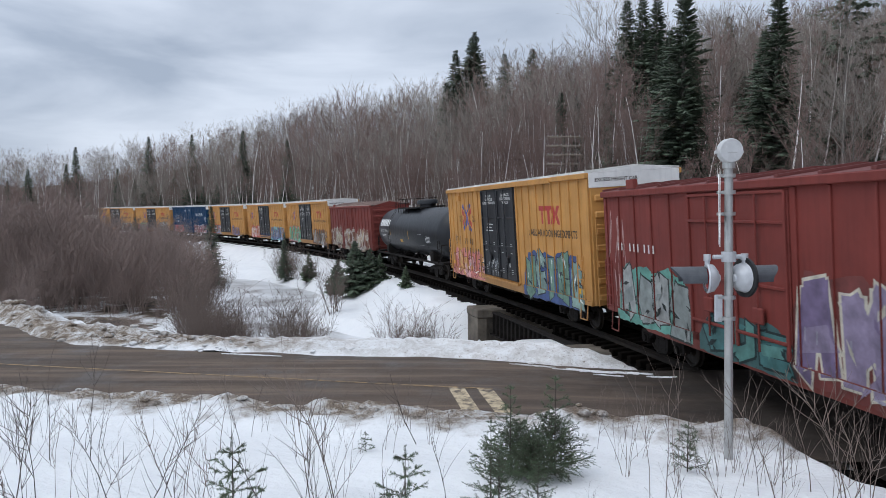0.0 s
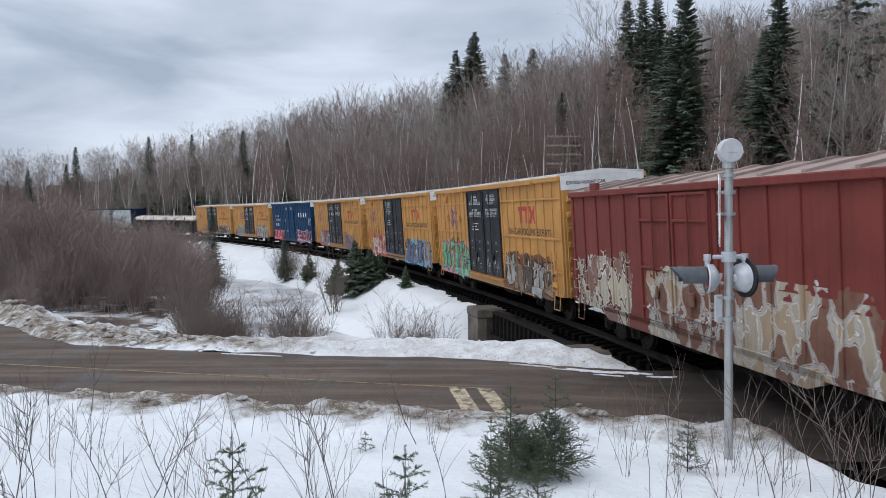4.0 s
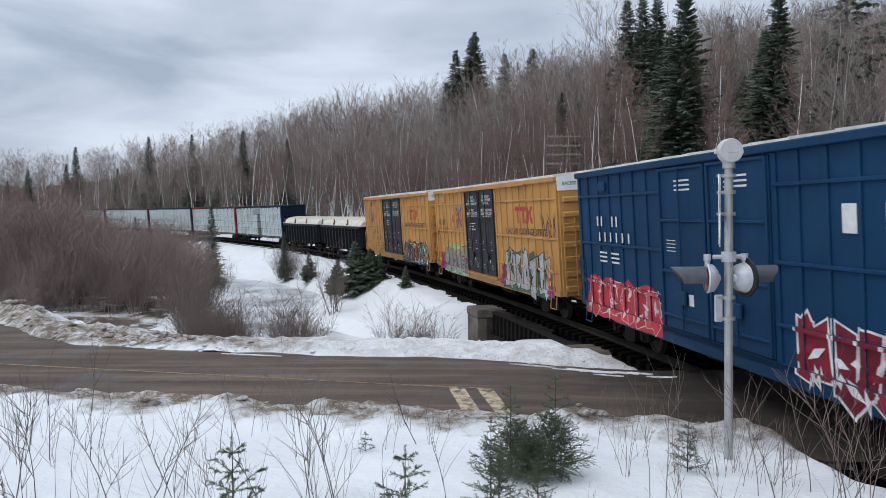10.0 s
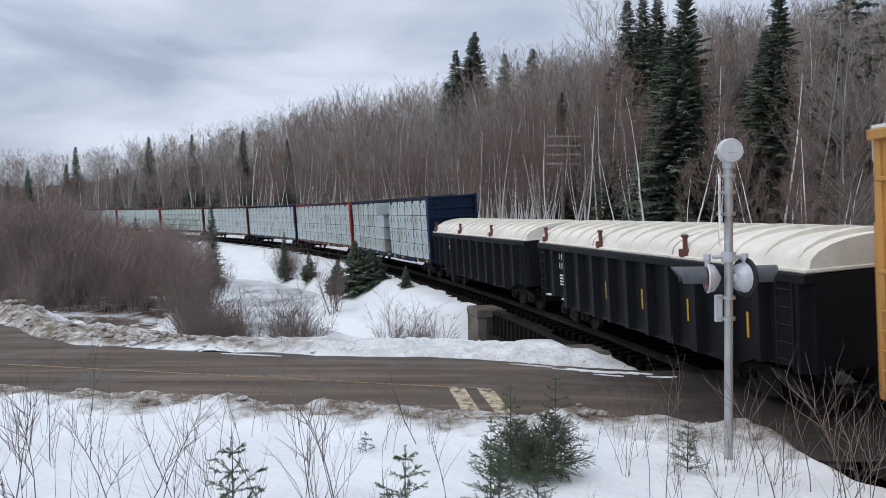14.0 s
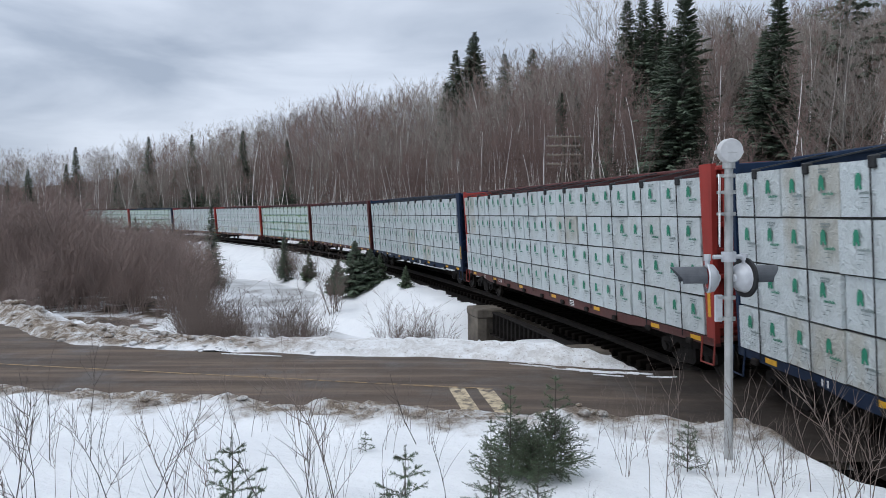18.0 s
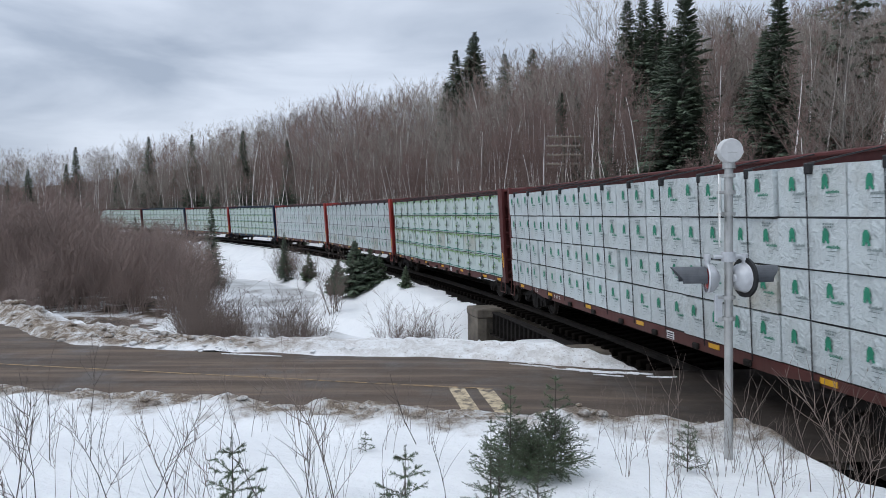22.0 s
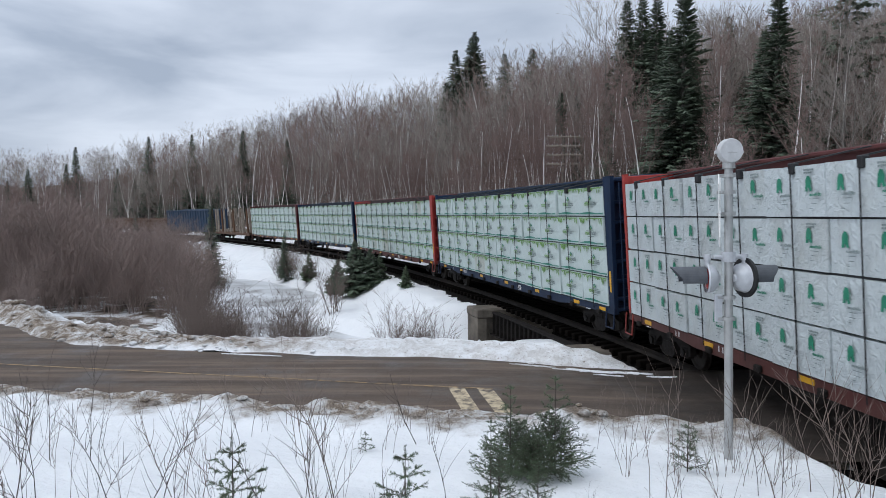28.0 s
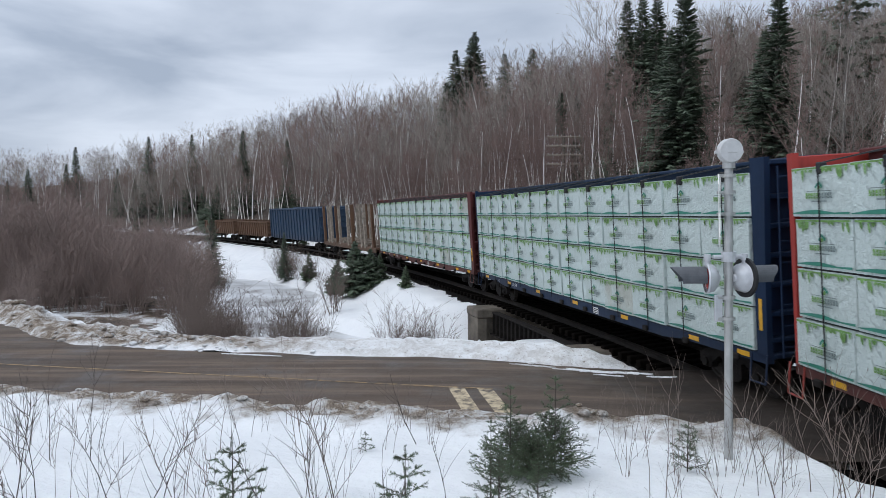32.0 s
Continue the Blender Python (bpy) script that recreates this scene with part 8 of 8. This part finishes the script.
def near_spruce(seed, H, R, whorl, per, lush=1.0):
    """A small spruce close by: shoots set with single needles."""
    rnd_ = random.Random(seed)
    trunk, needles = [(0, 0, -0.1, 0, 0, H, 0.012, 0.004)], []

    def shoot(p, q, r, density):
        trunk.append(row(p, q, r, r * 0.5))
        n = max(4, int((q - p).length * density * lush))
        d = (q - p).normalized()
        for _ in range(n):
            b = p.lerp(q, rnd_.random())
            e = turn(d, rnd_.uniform(0.6, 1.0), rnd_)
            needles.append(row(b, b + e * rnd_.uniform(0.02, 0.034), 0.0023, 0.0007))
    z = 0.04
    while z < H:
        t = z / H
        for k in range(per):
            a = 2 * math.pi * (k + rnd_.random()) / per
            l = R * (1 - t) ** 0.8 * rnd_.uniform(0.6, 1.1) + 0.04
            p = Vector((0, 0, z))
            q = Vector((math.cos(a) * l, math.sin(a) * l, z + l * rnd_.uniform(0.1, 0.55)))
            shoot(p, q, 0.004, 150)
            for _ in range(int(2 + l * 9)):
                u = p.lerp(q, rnd_.uniform(0.3, 1))
                e = turn((q - p).normalized(), rnd_.uniform(0.5, 0.9), rnd_)
                shoot(u, u + e * l * rnd_.uniform(0.2, 0.42), 0.0025, 190)
        z += whorl
    shoot(Vector((0, 0, H - 0.1)), Vector((0, 0, H)), 0.004, 200)
    return numpy_mesh("trunk", *tubes(trunk), M["dark_sapling"]), numpy_mesh("needles", *ribbons(needles), M["needles_b"])


NEAR_S = [near_spruce(500, 1.0, 0.7, 0.05, 9, 1.05), near_spruce(501, 0.6, 0.24, 0.08, 6), near_spruce(502, 0.8, 0.36, 0.2, 5, 3.2), near_spruce(503, 1.25, 0.42, 0.13, 5, 1.5)]
for px, base, k, sc in ((915, 850, 0, 0.66), (978, 846, 0, 0.74), (945, 862, 0, 0.56), (905, 852, 3, 0.85), (985, 848, 3, 0.95), (870, 905, 3, 0.7), (1224, 840, 1, 1.05), (405, 930, 2, 0.86), (716, 935, 2, 0.84), (885, 905, 1, 0.9), (955, 918, 1, 0.8), (645, 800, 2, 0.35)):
    depth = 8.0
    for _ in range(6):
        x, y = along(px, depth)
        depth = 0.5 * depth + 0.5 * (3.62 - ground_z(x, y)) * 1250 / (base - 380)
    x, y = along(px, depth)
    standing("small_spruce", NEAR_S[k], ("trunk", "needles"), x, y, sc, px, "knee-high green spruce sapling in the snow", "tree", "small spruces in the snow")

# ---------- crossing signal ----------
mx, my, mz = 3.875, 9.43, 0.254
sig = thing("crossing_signal", "galvanised crossing signal mast with bell and red lamps", "crossing signal", m=Matrix.Translation((mx, my, mz)) @ Matrix.Rotation(-0.019, 4, "Y") @ Matrix.Scale(0.956, 4))
T = 4.38
part("mast", Shape().tube((0, 0, -0.5), (0, 0, T - 0.18), 0.060, 0.058, 20), M["galv"], sig, smooth=True)
part("mast_cap", Shape().tube((0, 0, T - 0.22), (0, 0, T - 0.12), 0.085, 0.085, 20), M["galv"], sig)
bell = Shape().lathe([(-0.09, 0.0005), (-0.09, 0.155), (-0.05, 0.172), (0.03, 0.172), (0.05, 0.16), (0.06, 0.0005)], "y", (0.0, -0.02, T + 0.02), 30)
bell.box(-0.2, 0.2, -0.03, 0.02, T - 0.02, T + 0.03, 0.01)
part("bell", bell, M["grey"], sig, "round grey warning bell", True)
plate = Shape()
plate.add([(-0.06, -0.1125, T - 0.015), (0.07, -0.1125, T - 0.015), (0.07, -0.1125, T), (-0.06, -0.1125, T)], [(0, 1, 2, 3)])
part("maker_bar", plate, M["galv"], sig)
# crossbuck, seen edge on
for sgn in (-1, 1):
    o = part("crossbuck_blade", Shape().box(-0.006, 0.006, -0.6, 0.6, -0.1, 0.1, 0.003), M["white"], sig, "white crossbuck blade")
    o.matrix_local = Matrix.Translation((-0.13 + 0.008 * sgn, 0.0, T - 0.80)) @ Matrix.Rotation(radians(-21.5), 4, "Z") @ Matrix.Rotation(sgn * radians(45), 4, "X")
for z in (T - 0.32, T - 0.55, T - 0.85, T - 2.02, T - 2.32):
    cl = Shape().lathe([(-0.025, 0.072), (-0.025, 0.09), (0.025, 0.09), (0.025, 0.072)], "z", (0, 0, z), 20)
    cl.box(-0.16, -0.07, -0.03, 0.03, z - 0.02, z + 0.02, 0.005)
    part("clamp", cl, M["galv"], sig)
arm = Shape().tube((-0.22, 0, T - 1.45), (0.22, 0, T - 1.45), 0.032, n=12)
arm.lathe([(-0.07, 0.07), (-0.07, 0.1), (0.07, 0.1), (0.07, 0.07)], "z", (0, 0, T - 1.45), 20)
for x in (-0.30, 0.22):
    arm.tube((x, 0, T - 1.45), (x, 0, T - 1.59), 0.036, n=12)
    arm.lathe([(-0.05, 0.01), (-0.05, 0.05), (0.04, 0.05), (0.04, 0.01)], "z", (x, 0, T - 1.45), 14)
part("cross_arm", arm, M["alu"], sig)


def lamp_head(x, face, turn_deg):
    z = T - 1.745
    rt = Matrix.Translation((x, 0, z)) @ Matrix.Rotation(radians(turn_deg), 4, "Z")
    h = part("lamp_housing", Shape().lathe([(-0.17, 0.0005), (-0.17, 0.05), (-0.15, 0.06), (-0.14, 0.11), (-0.08, 0.19), (-0.02, 0.205), (0.0, 0.215), (0.02, 0.2)], "x", (0, 0, 0), 28), M["alu"], sig, "silver lamp housing", True)
    h.matrix_local = rt
    if face > 0:
        part("background_disc", Shape().lathe([(0.0, 0.2), (0.0, 0.28), (0.035, 0.28), (0.035, 0.2)], "x", (0, 0, 0), 32), M["rubber"], h)
    part("lens", Shape().lathe([(0.012, 0.15), (0.03, 0.1), (0.04, 0.01)], "x", (0, 0, 0), 24), M["lens"], h)
    hd = Shape()
    n = 18
    vs = []
    for xx, rr in ((0.03, 0.165), (0.50, 0.165)):
        for k in range(n + 1):
            t = math.pi * (-0.12 + 1.24 * k / n)
            for r in (rr, rr - 0.008):
                cut = 1.0 if xx < 0.1 else 0.72 + 0.28 * math.sin(min(max(t, 0), math.pi))
                vs.append((xx * cut, r * math.cos(t), r * math.sin(t)))
    m_ = 2 * (n + 1)
    fs = []
    for k in range(n):
        a = 2 * k
        fs += [(a, a + 2, m_ + a + 2, m_ + a), (a + 1, m_ + a + 1, m_ + a + 3, a + 3), (m_ + a, m_ + a + 2, m_ + a + 3, m_ + a + 1)]
    fs += [(0, m_, m_ + 1, 1), (2 * n, 2 * n + 1, m_ + 2 * n + 1, m_ + 2 * n)]
    part("hood", hd.add(vs, fs), M["hood"], h, "grey sun hood")
    return h


lamp_head(-0.30, -1, 180 - 7)
lamp_head(0.21, 1, 12)
box_ = part("junction_box", Shape().box(-0.2, -0.09, -0.02, 0.02, T - 2.36, T - 1.98, 0.01), M["alu"], sig)

# ---------- old telegraph pole in the wood ----------
tx_, ty_ = along(996, 41)
tz_ = ground_z(tx_, ty_)
tp = thing("telegraph_pole", "weathered telegraph pole with four wooden crossarms", "utility pole", m=Matrix.Translation((tx_, ty_, tz_)))
topz = (380 - 238) / 1250 * 41 + 3.62 - tz_
part("post", Shape().tube((0, 0, -0.5), (0, 0, topz), 0.14, 0.09, 10), M["wood"], tp)
for k in range(4):
    z = topz - 0.2 - 0.52 * k
    a_ = part("crossarm", Shape().box(-1.0, 1.0, -0.17, -0.09, z - 0.04, z + 0.04, 0.01), M["pale_wood"], tp)
    for j in range(8):
        x = -0.9 + 1.8 * j / 7
        part("insulator", Shape().lathe([(0.04, 0.01), (0.06, 0.02), (0.11, 0.02), (0.12, 0.01)], "z", (x, -0.12, z), 8), M["grey"], a_)


motions()
